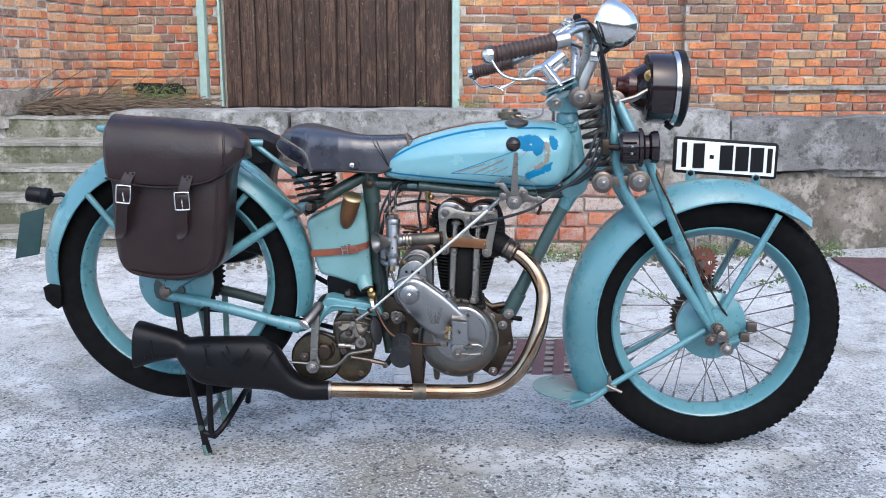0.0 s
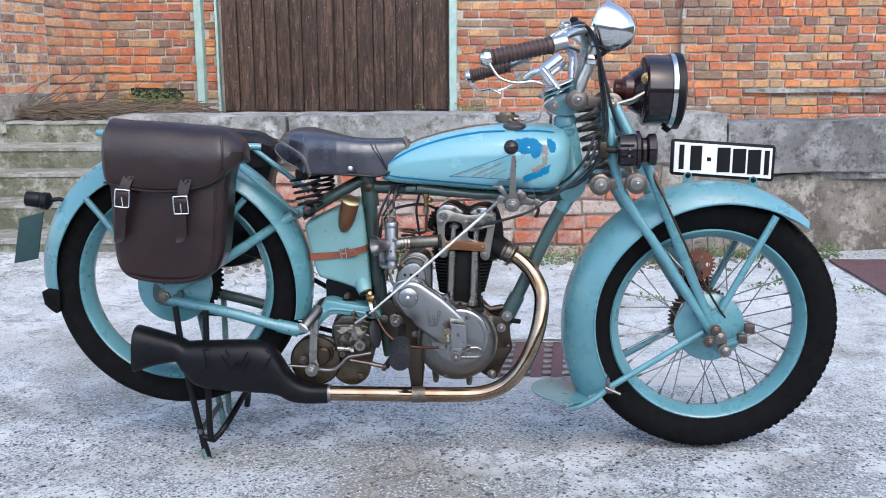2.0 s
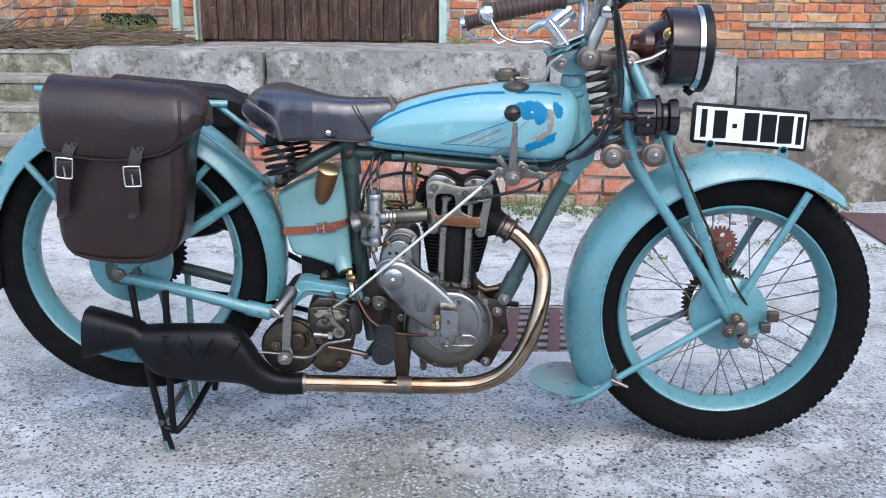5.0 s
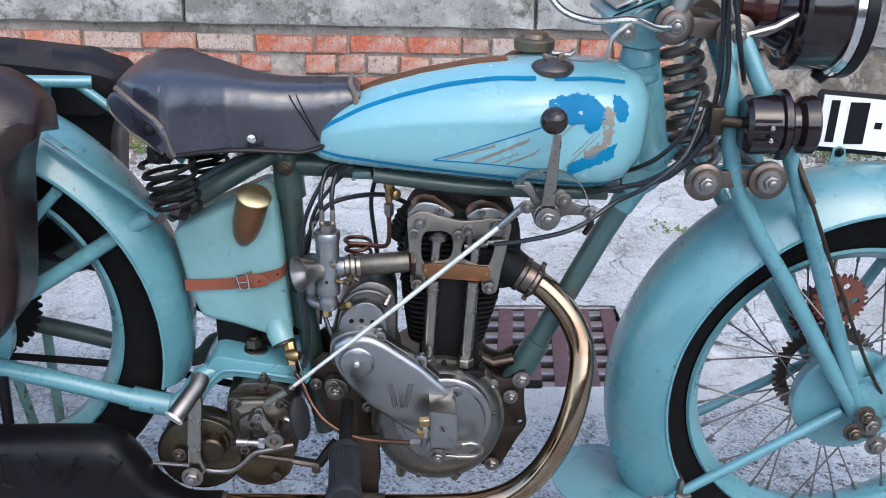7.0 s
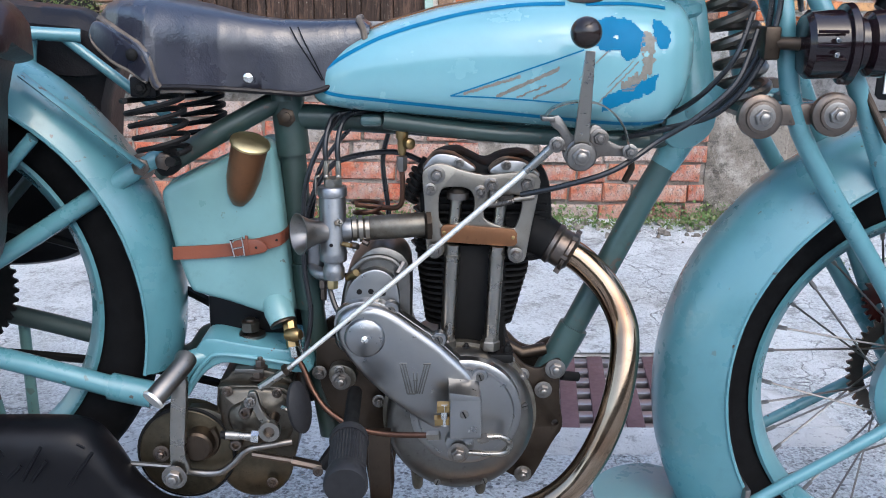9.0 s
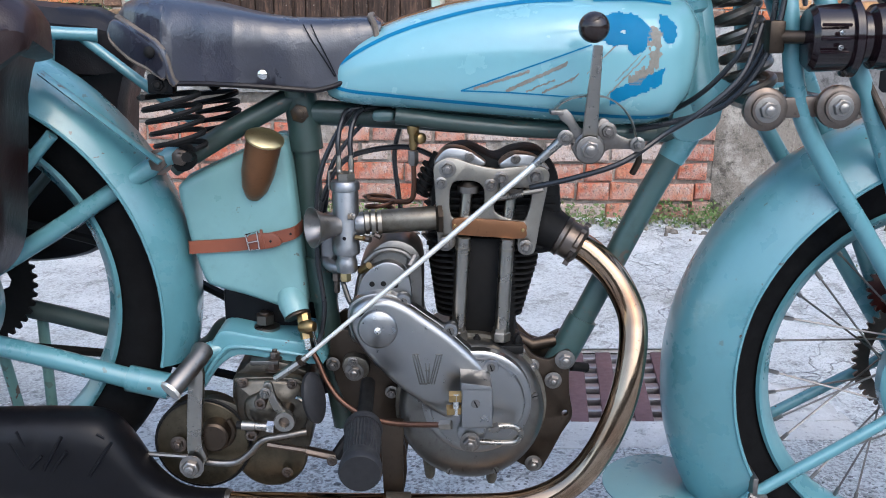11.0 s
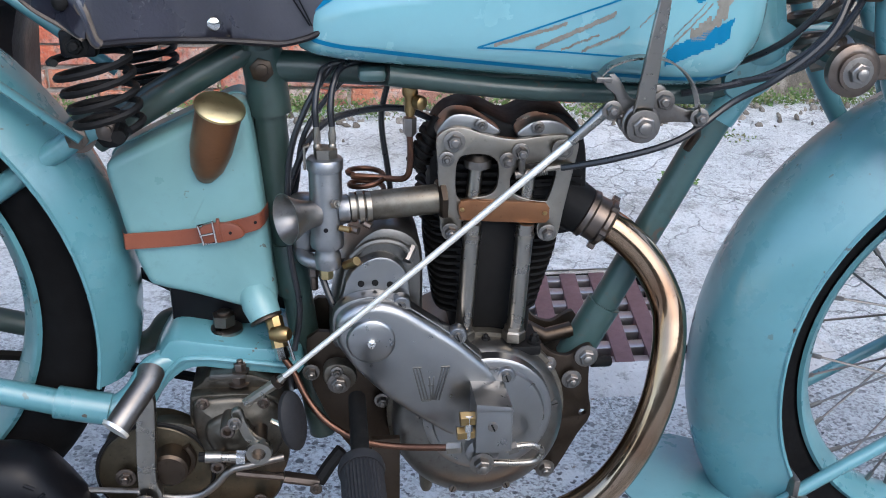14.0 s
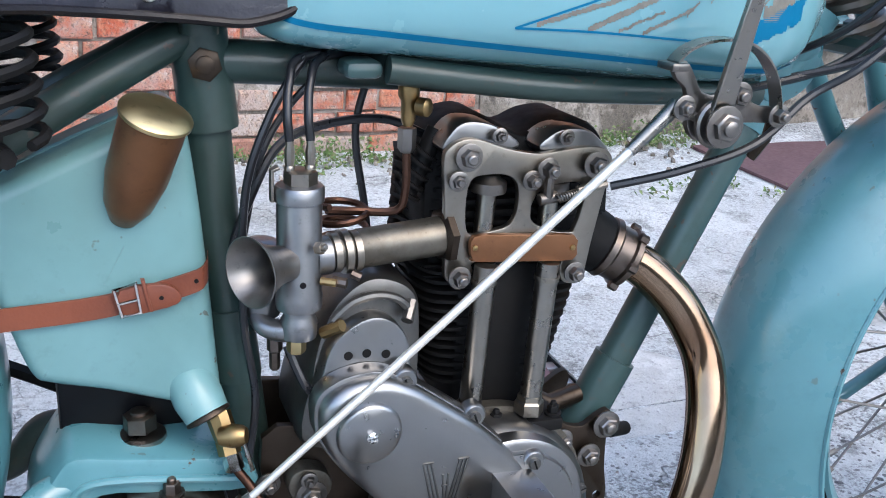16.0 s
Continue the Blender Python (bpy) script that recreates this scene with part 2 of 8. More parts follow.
MORTAR = concrete("lime_mortar", (0.50, 0.455, 0.41), (0.33, 0.29, 0.25), (0.62, 0.58, 0.54))


def brick_mat(name, stops, stain, joined=False, wash=(0.60, 0.68, 0.7)):
    m = Mat(name, (1, 1, 1), 0.9)
    m.palette(m.island() if joined else m.random(), stops, True)
    m.mix(m.ramp(m.noise(14, 7, 0.75), 0.46, 0.66, 0, 0.7), stain)
    m.mix(m.ramp(m.noise(34, 6, 0.75), 0.50, 0.64, 0, 0.5), (0.56, 0.33, 0.20))
    m.mix(m.ramp(m.noise(2.2, 5), 0.52, 0.68, 0, 0.40), stain)
    m.mix(m.ramp(m.noise(26, 7, 0.75), wash[0], wash[1], 0, wash[2]), (0.60, 0.54, 0.48))
    m.mix(m.ramp(m.noise(48, 5, 0.75), 0.54, 0.62, 0, 0.65), (0.12, 0.065, 0.045))
    m.mix(m.ramp(m.noise(110, 4, 0.7), 0.54, 0.66, 0, 0.7), (0.08, 0.045, 0.035))
    m.bump(m.noise(38, 8, 0.75), 0.9, 0.010).bump(m.noise(160, 4), 0.5, 0.003)
    return m.done()


BRICKS = [(0.0, (0.460, 0.126, 0.052)), (0.1, (0.632, 0.197, 0.068)), (0.2, (0.529, 0.144, 0.060)), (0.3, (0.241, 0.161, 0.109)), (0.4, (0.667, 0.239, 0.087)), (0.5, (0.345, 0.108, 0.068)), (0.58, (0.287, 0.209, 0.137)), (0.66, (0.598, 0.335, 0.155)), (0.74, (0.540, 0.155, 0.062)), (0.84, (0.196, 0.126, 0.099)), (0.92, (0.414, 0.257, 0.143))]
YBRICKS = [(0.0, (0.634, 0.210, 0.083)), (0.16, (0.708, 0.320, 0.131)), (0.3, (0.561, 0.149, 0.069)), (0.42, (0.281, 0.171, 0.118)), (0.54, (0.695, 0.386, 0.201)), (0.68, (0.610, 0.198, 0.083)), (0.8, (0.195, 0.122, 0.097)), (0.9, (0.659, 0.309, 0.145))]
PBRICKS = [(0.0, (0.42, 0.115, 0.060)), (0.2, (0.46, 0.165, 0.095)), (0.35, (0.34, 0.17, 0.13)), (0.48, (0.43, 0.105, 0.055)), (0.62, (0.45, 0.36, 0.32)), (0.70, (0.40, 0.15, 0.10)), (0.84, (0.44, 0.32, 0.27)), (0.91, (0.33, 0.095, 0.06))]
BRICK = brick_mat("red_brick", BRICKS, (0.20, 0.12, 0.085))
BRICKY = brick_mat("ochre_brick", YBRICKS, (0.26, 0.15, 0.10), False, (0.48, 0.64, 0.6))
BRICKP = brick_mat("rose_brick", PBRICKS, (0.40, 0.36, 0.33), False, (0.56, 0.66, 0.7))
BRICKJ = brick_mat("red_brick_far", BRICKS, (0.20, 0.12, 0.085), True)
BRICKYJ = brick_mat("ochre_brick_far", YBRICKS, (0.26, 0.15, 0.10), True, (0.48, 0.64, 0.6))


def ground_mat():
    m = Mat("yard_concrete", (0.64, 0.685, 0.70), 0.9)
    m.mix(m.ramp(m.noise(1.3, 6, 0.65), 0.44, 0.60), (0.48, 0.515, 0.53))
    # worn smooth pale islands between rougher ground
    pale = m.ramp(m.noise(3.6, 7, 0.68), 0.50, 0.56)
    slab = m.blob(0.4, 1.45, 4.2, 1.15, 0.35)
    calm = m.math("SUBTRACT", 1.0, m.math("MULTIPLY", slab, 0.72))
    rough_ = m.math("MULTIPLY", m.math("SUBTRACT", 1.0, pale), calm)
    m.mix(m.math("MULTIPLY", pale, 0.85), (0.83, 0.855, 0.865))
    m.mix(m.math("MULTIPLY", slab, 0.6), (0.72, 0.735, 0.73))
    m.mix(m.ramp(m.noise(9, 8, 0.78), 0.54, 0.62, 0, 0.75), (0.27, 0.275, 0.27))
    m.mix(m.ramp(m.noise(0.8, 5, 0.6), 0.53, 0.64, 0.0, 0.65), (0.26, 0.245, 0.185))
    # muddy and oily stains where machines have stood
    for x, y, rx, ry, amount, colour in ((-0.15, -0.12, 0.17, 0.20, 0.62, (0.27, 0.25, 0.19)), (-0.08, -0.32, 0.22, 0.18, 0.5, (0.30, 0.28, 0.22)), (-0.50, -0.09, 0.24, 0.08, 0.5, (0.28, 0.26, 0.19)), (0.28, 0.02, 0.40, 0.08, 0.45, (0.30, 0.27, 0.22)), (-0.04, 0.088, 0.055, 0.018, 0.8, (0.06, 0.06, 0.065)), (-0.9, -0.15, 0.5, 0.12, 0.35, (0.33, 0.33, 0.30))):
        m.mix(m.math("MULTIPLY", m.blob(x, y, rx, ry), amount), colour)
    # sand grains, dark and pale
    m.mix(m.math("MULTIPLY", m.ramp(m.noise(140, 2, 0.6), 0.49, 0.55, 0.0, 0.95), m.math("ADD", m.math("MULTIPLY", rough_, 0.85), 0.12)), (0.25, 0.255, 0.26))
    m.mix(m.math("MULTIPLY", m.ramp(m.noise(105, 2, 0.6), 0.53, 0.62, 0.0, 0.7), m.math("ADD", m.math("MULTIPLY", rough_, 0.75), 0.2)), (0.86, 0.87, 0.88))
    # dark and pale pebbles of the worn aggregate
    for scale, size, patch, thin, colour in ((30, 0.24, 17, 0.52, (0.085, 0.088, 0.098)), (46, 0.26, 29, 0.475, (0.10, 0.103, 0.112)), (75, 0.29, 41, 0.44, (0.17, 0.172, 0.18)), (52, 0.20, 33, 0.52, (0.86, 0.87, 0.88)), (40, 0.20, 21, 0.58, (0.30, 0.22, 0.18))):
        peb = m.math("MULTIPLY", m.ramp(m.voronoi(scale, warp=0.4 / scale), size - 0.05, size, 1.0, 0.0), m.math("MULTIPLY", calm, m.ramp(m.noise(patch, 2), thin, thin + 0.04)))
        m.mix(peb, colour)
    # cracks, fine and broad
    crack = m.ramp(m.voronoi(4.0, "DISTANCE_TO_EDGE", warp=0.20), 0.0, 0.014, 1.0, 0.0)
    crack = m.math("MULTIPLY", crack, m.math("MAXIMUM", m.ramp(m.noise(1.9, 4), 0.48, 0.56), m.math("MULTIPLY", slab, m.ramp(m.noise(2.6, 4), 0.50, 0.62, 0.0, 0.8))))
    fine = m.math("MULTIPLY", m.ramp(m.voronoi(11, "DISTANCE_TO_EDGE", warp=0.09), 0.0, 0.035, 1.0, 0.0), m.ramp(m.noise(3.1, 5), 0.50, 0.60))
    m.mix(m.math("MULTIPLY", crack, 0.7), (0.14, 0.14, 0.135))
    m.mix(m.math("MULTIPLY", fine, 0.6), (0.16, 0.16, 0.155))
    h = m.math("SUBTRACT", m.noise(14, 9, 0.75), m.math("MULTIPLY", m.math("ADD", crack, m.math("MULTIPLY", fine, 0.5)), 0.8))
    m.bump(h, 0.9, 0.03).bump(m.noise(110, 4, 0.7), 1.0, 0.008)
    return m.done()


GROUND = ground_mat()


def wood_mat(name, a, b, c):
    m = Mat(name, a, 0.8)
    grain = m.noise(22, 7, 0.7, (6, 6, 0.30))
    m.palette(m.random(), [(0.0, a), (0.35, b), (0.7, tuple(v * 1.35 for v in a)), (1.0, b)])
    m.mix(m.ramp(grain, 0.42, 0.60), c)
    m.mix(m.ramp(m.noise(11, 8, 0.75, (3, 3, 0.4)), 0.50, 0.64, 0, 0.8), tuple(v * 2.2 for v in a))
    m.mix(m.ramp(m.noise(30, 6, 0.7, (3, 3, 0.6)), 0.60, 0.68, 0, 0.75), (0.20, 0.165, 0.14))
    m.mix(m.ramp(m.noise(60, 4), 0.68, 0.72, 0, 0.8), (0.42, 0.39, 0.36))
    m.bump(grain, 0.7, 0.006)
    return m.done()


WOOD = wood_mat("weathered_brown_boards", (0.066, 0.038, 0.027), (0.048, 0.028, 0.020), (0.017, 0.010, 0.0075))
POSTPAINT = plain("pale_green_paint", (0.34, 0.48, 0.44), 0.6, 0.7, 14, 0.2)
IRONGRATE = metal("rusty_purple_iron", (0.15, 0.085, 0.09), (0.085, 0.047, 0.047), 0.6, 0.4, 0.5)
PIT = plain("dark_pit", (0.012, 0.012, 0.012), 0.9)
EARTH = plain("dark_earth", (0.065, 0.048, 0.037), 0.95, 0.5, 25, 0.6)
TWIG = plain("dry_stalks", (0.17, 0.125, 0.09), 0.85, 0.5, 30)


def leaf_mat():
    m = Mat("weed_leaf", (0.06, 0.12, 0.03), 0.55)
    m.palette(m.island(), [(0.0, (0.07, 0.14, 0.035)), (0.5, (0.13, 0.21, 0.06)), (0.8, (0.17, 0.22, 0.085)), (1.0, (0.22, 0.18, 0.10))])
    return m.done()


LEAF = leaf_mat()


# ---- mesh helpers ----
def part(name, bm, material, parent=None, label="", smooth=40):
    me = bpy.data.meshes.new(name)
    bmesh.ops.recalc_face_normals(bm, faces=bm.faces)
    bm.to_mesh(me)
    bm.free()
    for mat in material if isinstance(material, (list, tuple)) else [material]:
        me.materials.append(mat)
    if smooth:
        me.shade_smooth()
        me.set_sharp_from_angle(angle=radians(smooth))
    ob = new(name, me)
    ob.parent = parent
    if label:
        ob["label"] = label
    return ob


def bend(points, n=8, closed=False):
    """A smooth curve through the points."""
    p = [Vector(q) for q in points]
    out = []
    k = len(p)
    for i in range(k if closed else k - 1):
        a, b, c, d = (p[j % k] if closed else p[min(max(j, 0), k - 1)] for j in (i - 1, i, i + 1, i + 2))
        for s in range(n):
            t = s / n
            out.append(0.5 * ((2 * b) + (c - a) * t + (2 * a - 5 * b + 4 * c - d) * t * t + (3 * b - a - 3 * c + d) * t ** 3))
    if not closed:
        out.append(p[-1])
    return out


def rings(bm, loops, closed=False, caps=True):
    rows = [[bm.verts.new(v) for v in loop] for loop in loops]
    k = len(rows[0])
    for a, b in zip(rows, rows[1:] + rows[:1] if closed else rows[1:]):
        for i in range(k):
            j = (i + 1) % k
            try:
                bm.faces.new((a[i], a[j], b[j], b[i]))
            except ValueError:
                pass
    if caps and not closed:
        for row in (rows[0][::-1], rows[-1]):
            try:
                bm.faces.new(row)
            except ValueError:
                pass
    return rows


def tube(points, r, seg=10, closed=False, bm=None, flat=None, caps=True):
    """A round bar along points; r a number or one for each point; flat: scale of the second axis."""
    bm = bm or bmesh.new()
    p = [Vector(q) for q in points]
    k = len(p)
    rs = r if isinstance(r, (list, tuple)) else [r] * k
    tan = []
    for i in range(k):
        a, b = (p[i - 1], p[(i + 1) % k]) if closed else (p[max(i - 1, 0)], p[min(i + 1, k - 1)])
        tan.append((b - a).normalized())
    up = Vector((0, 1, 0)) if abs(tan[0].y) < 0.9 else Vector((0, 0, 1))
    side = tan[0].cross(up).normalized()
    loops = []
    for i in range(k):
        side = (side - tan[i] * side.dot(tan[i])).normalized()
        other = tan[i].cross(side)
        loops.append([p[i] + side * rs[i] * math.cos(a) * (flat or 1) + other * rs[i] * math.sin(a) for a in (2 * math.pi * s / seg for s in range(seg))])
    rings(bm, loops, closed, caps)
    return bm


def lathe(profile, centre, axis="y", seg=32, bm=None, closed=False):
    """Turn a profile of (radius, height along the axis); axis: a letter or a vector."""
    bm = bm or bmesh.new()
    ax = {"x": Vector((1, 0, 0)), "y": Vector((0, 1, 0)), "z": Vector((0, 0, 1))}[axis] if isinstance(axis, str) else Vector(axis).normalized()
    u = ax.orthogonal().normalized()
    v = ax.cross(u)
    c = Vector(centre)
    loops = [[c + ax * h + (u * math.cos(a) + v * math.sin(a)) * max(r, 1e-5) for a in (2 * math.pi * s / seg for s in range(seg))] for r, h in profile]
    rings(bm, loops, closed, caps=not closed)
    return bm




def box(x0, x1, y0, y1, z0, z1, bevel=0.0, bm=None, m=None):
    bm = bm or bmesh.new()
    made = bmesh.ops.create_cube(bm, size=1, matrix=Matrix.Translation(((x0 + x1) / 2, (y0 + y1) / 2, (z0 + z1) / 2)) @ Matrix.Diagonal((abs(x1 - x0), abs(y1 - y0), abs(z1 - z0), 1)))
    if bevel:
        es = list({e for v in made["verts"] for e in v.link_edges})
        r = bmesh.ops.bevel(bm, geom=es, offset=bevel, segments=2, affect="EDGES", profile=0.5)
        vs = r["verts"]
    else:
        vs = made["verts"]
    if m is not None:
        bmesh.ops.transform(bm, matrix=m, verts=list({v for v in bm.verts} if bevel else vs))
    return bm


def prism(outline, y0, y1, bevel=0.003, holes=(), bm=None, to=None):
    """An outline in x and z, with thickness from y0 (near) to y1, and holes through it."""
    bm = bm or bmesh.new()
    tmp = bmesh.new()
    edges = []
    for loop in (outline, *holes):
        vs = [tmp.verts.new((x, 0, z)) for x, z in loop]
        edges += [tmp.edges.new((vs[i], vs[(i + 1) % len(vs)])) for i in range(len(vs))]
    bmesh.ops.triangle_fill(tmp, use_beauty=True, edges=edges)
    bmesh.ops.dissolve_limit(tmp, angle_limit=0.01, verts=tmp.verts, edges=[e for e in tmp.edges if len(e.link_faces) == 2])
    top = list(tmp.faces)
    ext = bmesh.ops.extrude_face_region(tmp, geom=top)
    moved = [e for e in ext["geom"] if isinstance(e, bmesh.types.BMVert)]
    for v in tmp.verts:
        v.co.y = y1
    for v in moved:
        v.co.y = y0
    if bevel:
        mset = set(moved)
        es = [e for e in tmp.edges if e.verts[0] in mset and e.verts[1] in mset and len(e.link_faces) == 2 and abs(e.link_faces[0].normal.dot(e.link_faces[1].normal)) < 0.7]
        bmesh.ops.recalc_face_normals(tmp, faces=tmp.faces)
        es = [e for e in tmp.edges if e.verts[0] in mset and e.verts[1] in mset and e.calc_face_angle(0) > 0.8]
        bmesh.ops.bevel(tmp, geom=es, offset=bevel, segments=2, affect="EDGES", profile=0.5, clamp_overlap=True)
    if to is not None:
        bmesh.ops.transform(tmp, matrix=to, verts=tmp.verts)
    me = bpy.data.meshes.new("tmp")
    tmp.to_mesh(me)
    tmp.free()
    bm.from_mesh(me)
    bpy.data.meshes.remove(me)
    return bm


def round_poly(points, n=5):
    """A closed smooth outline in 2D."""
    return [(v.x, v.z) for v in bend([(x, 0, z) for x, z in points], n, True)]


def hexbolt(x, y, z, r=0.008, h=0.006, parent=None, mat=None, washer=True, axis=(0, -1, 0), name="bolt"):
    bm = bmesh.new()
    a = Vector(axis)
    c = Vector((x, y, z))
    if washer:
        lathe([(r * 1.45, 0), (r * 1.45, 0.0018), (r * 1.3, 0.0022)], c, a, 16, bm)
    lathe([(r, 0.002), (r, h), (r * 0.86, h + 0.0012)], c, a, 6, bm)
    lathe([(r * 0.55, h), (r * 0.55, h + 0.004), (r * 0.4, h + 0.005)], c, a, 10, bm)
    return part(name, bm, mat or STEEL, parent)


def thing(name, label, category, at=(0, 0, 0), group="", kind=""):
    ob = new(name)
    ob.location = at
    ob.empty_display_size = 0.1
    return tagged(ob, label, category, group, kind)


def rnd(a, b):
    return random.uniform(a, b)



def rough_block(x0, x1, y0, y1, z0, z1, amp=0.006, step=0.05, bm=None):
    """A block with worn faces and edges."""
    tmp = bmesh.new()
    box(x0, x1, y0, y1, z0, z1, 0, tmp)
    for n, a, b in ((0, x0, x1), (1, y0, y1), (2, z0, z1)):
        k = max(int((b - a) / step), 1)
        for i in range(1, min(k, 70)):
            co = [0, 0, 0]
            co[n] = a + (b - a) * i / min(k, 70)
            no = [0, 0, 0]
            no[n] = 1
            bmesh.ops.bisect_plane(tmp, geom=[*tmp.verts, *tmp.edges, *tmp.faces], plane_co=co, plane_no=no)
    for v in tmp.verts:
        p = v.co.copy()
        edge = sum(abs(c - a) < 1e-4 or abs(c - b) < 1e-4 for c, a, b in zip(p, (x0, y0, z0), (x1, y1, z1)))
        c = Vector(((x0 + x1) / 2, (y0 + y1) / 2, (z0 + z1) / 2))
        v.co += noise.noise_vector(p * 4) * amp + noise.noise_vector(p * 13) * amp * 0.5
        if edge >= 2:
            d = c - p
            pull = Vector([math.copysign(1, q) if abs(abs(q) - h) < 1e-3 else 0 for q, h in zip(d, ((x1 - x0) / 2, (y1 - y0) / 2, (z1 - z0) / 2))])
            v.co += pull * amp * (0.6 + 1.2 * abs(noise.noise(p * 9)))
    if bm is None:
        return tmp
    me = bpy.data.meshes.new("tmp")
    tmp.to_mesh(me)
    tmp.free()
    bm.from_mesh(me)
    bpy.data.meshes.remove(me)
    return bm


# ---- ground ----
GZ = 0.004
GRATE = (0.150, 0.605, 0.585, 1.015)


def ground_height(x, y):
    rise = 0.023 * min(max(y - 0.6, 0.0), 2.2)
    rise += 0.012 * math.exp(-((x - 0.75) ** 2 + y * y) / 0.22)
    near = max(abs(x) / 4, abs(y) / 4)
    bumps = 0.006 * noise.noise((x * 1.7, y * 1.7, 0.3)) + 0.003 * noise.noise((x * 7, y * 7, 1.3))
    return GZ + rise + (bumps if near < 2 else 0.0) * (0 if GRATE[0] - 0.2 < x < GRATE[1] + 0.2 and GRATE[2] - 0.2 < y < GRATE[3] + 0.2 else 1)


def ground_sheet():
    def lines(lo, hi, step, fixed):
        mid = [v for v in np.arange(lo, hi + 1e-6, step) if all(abs(v - f) > step * 0.45 for f in fixed)]
        far = [6, 9, 15, 30, 60, 140, 400]
        return sorted([*mid, *fixed, *[hi + f for f in far], *[lo - f for f in far]])
    xs, ys = lines(-4, 4, 0.06, GRATE[:2]), lines(-3, 3.4, 0.06, GRATE[2:])
    verts = [(x, y, ground_height(x, y)) for y in ys for x in xs]
    w = len(xs)
    faces = []
    for j in range(len(ys) - 1):
        for i in range(w - 1):
            cx, cy = (xs[i] + xs[i + 1]) / 2, (ys[j] + ys[j + 1]) / 2
            if GRATE[0] < cx < GRATE[1] and GRATE[2] < cy < GRATE[3]:
                continue
            faces.append((j * w + i, j * w + i + 1, (j + 1) * w + i + 1, (j + 1) * w + i))
    me = bpy.data.meshes.new("ground")
    me.from_pydata(verts, [], faces)
    me.materials.append(GROUND)
    me.shade_smooth()
    return tagged(new("ground", me), "grey worn cracked yard concrete with dark pebbles", "ground", kind="structure")


ground_sheet()

# drain grate over its pit
WORNIRON = metal("polished_worn_iron", (0.42, 0.40, 0.41), (0.22, 0.19, 0.19), 0.35, 0.9, 0.4)
grate = thing("drain_grate", "purple-brown cast iron drain grate with long slots set in the concrete", "drain grate", (0, 0, 0))
x0, x1, y0, y1 = GRATE
pit = bmesh.new()
for a in (box(x0 - 0.01, x1 + 0.01, y0 - 0.01, y1 + 0.01, -0.30, -0.28, 0, pit), box(x0 - 0.01, x0, y0 - 0.01, y1 + 0.01, -0.29, GZ - 0.004, 0, pit), box(x1, x1 + 0.01, y0 - 0.01, y1 + 0.01, -0.29, GZ - 0.004, 0, pit),
          box(x0, x1, y0 - 0.01, y0, -0.29, GZ - 0.004, 0, pit), box(x0, x1, y1, y1 + 0.01, -0.29, GZ - 0.004, 0, pit)):
    pass
part("pit_lining", pit, PIT, grate, "dark pit")
for k in range(7):
    yy = y0 + 0.02 + (y1 - y0 - 0.04) * k / 6
    part("slat", box(x0 + 0.002, x1 - 0.002, yy - 0.016, yy + 0.016, GZ - 0.030, GZ - 0.004, 0.003), WORNIRON, grate)
for k in range(6):
    xx = x0 + 0.022 + 0.0715 * k
    rib = box(xx - 0.020, xx + 0.020, y0 + 0.002, y1 - 0.002, GZ - 0.034, GZ + 0.001, 0.003)
    bmesh.ops.transform(rib, matrix=Matrix(((1, 0.125, 0, -0.125 * y0), (0, 1, 0, 0), (0, 0, 1, 0), (0, 0, 0, 1))), verts=rib.verts)
    part("rib", rib, IRONGRATE, grate)

# pale concrete apron round the grate
APRON = concrete("pale_smooth_concrete", (0.58, 0.58, 0.57), (0.48, 0.48, 0.47), (0.66, 0.66, 0.65))
apron = thing("grate_apron", "pale smooth concrete apron round the drain grate", "apron", kind="structure")
for a, b, c, d in ((x0 - 0.32, x1 + 0.30, y0 - 0.13, y0 - 0.002), (x0 - 0.32, x1 + 0.30, y1 + 0.002, y1 + 0.17), (x0 - 0.32, x0 - 0.002, y0, y1), (x1 + 0.002, x1 + 0.30, y0, y1)):
    part("apron_strip", rough_block(a, b, c, d, GZ - 0.05, GZ + 0.005, 0.002, 0.05), APRON, apron)

# iron cover
def trap_cover():
    t = thing("trap_cover", "flat rusty purple iron cover plate lying on the yard", "cover plate")
    bm = rough_block(1.97, 3.0, 1.25, 2.30, 0.0, 0.012, 0.0006, 0.06)
    for v in bm.verts:
        v.co.z += ground_height(v.co.x, v.co.y) + 0.002
    part("plate", bm, IRONGRATE, t)


trap_cover()

# ---- loading platform ----
WALL_Y, SLAB_LO, SLAB_HI, TERR = 2.44, 0.545, 0.80, 0.667


RUBBLEMORTAR = concrete("grey_rubble_mortar", (0.32, 0.285, 0.25), (0.18, 0.155, 0.13), (0.44, 0.40, 0.36))
platform = tagged(part("platform", box(-1.738, 1.453, WALL_Y + 0.015, 5.6, -0.1, TERR, 0), RUBBLEMORTAR, None, smooth=0), "low loading platform of rubble and lime mortar", "platform", kind="structure")
part("terrace_floor", rough_block(-1.748, 1.453, 2.70, 5.6, TERR - 0.1, TERR, 0.006, 0.12), SLAB, platform)
part("terrace_floor", rough_block(1.455, 5.6, 2.55, 5.6, 0.44, 0.54, 0.006, 0.12), SLAB, platform)
for a, b in ((-1.748, -0.825), (-0.817, 0.54), (0.548, 1.447)):
    part("coping_slab", rough_block(a, b, WALL_Y - 0.035, WALL_Y + 0.34, SLAB_LO, SLAB_HI, 0.006, 0.04), SLAB, platform, "grey weathered concrete coping slab")
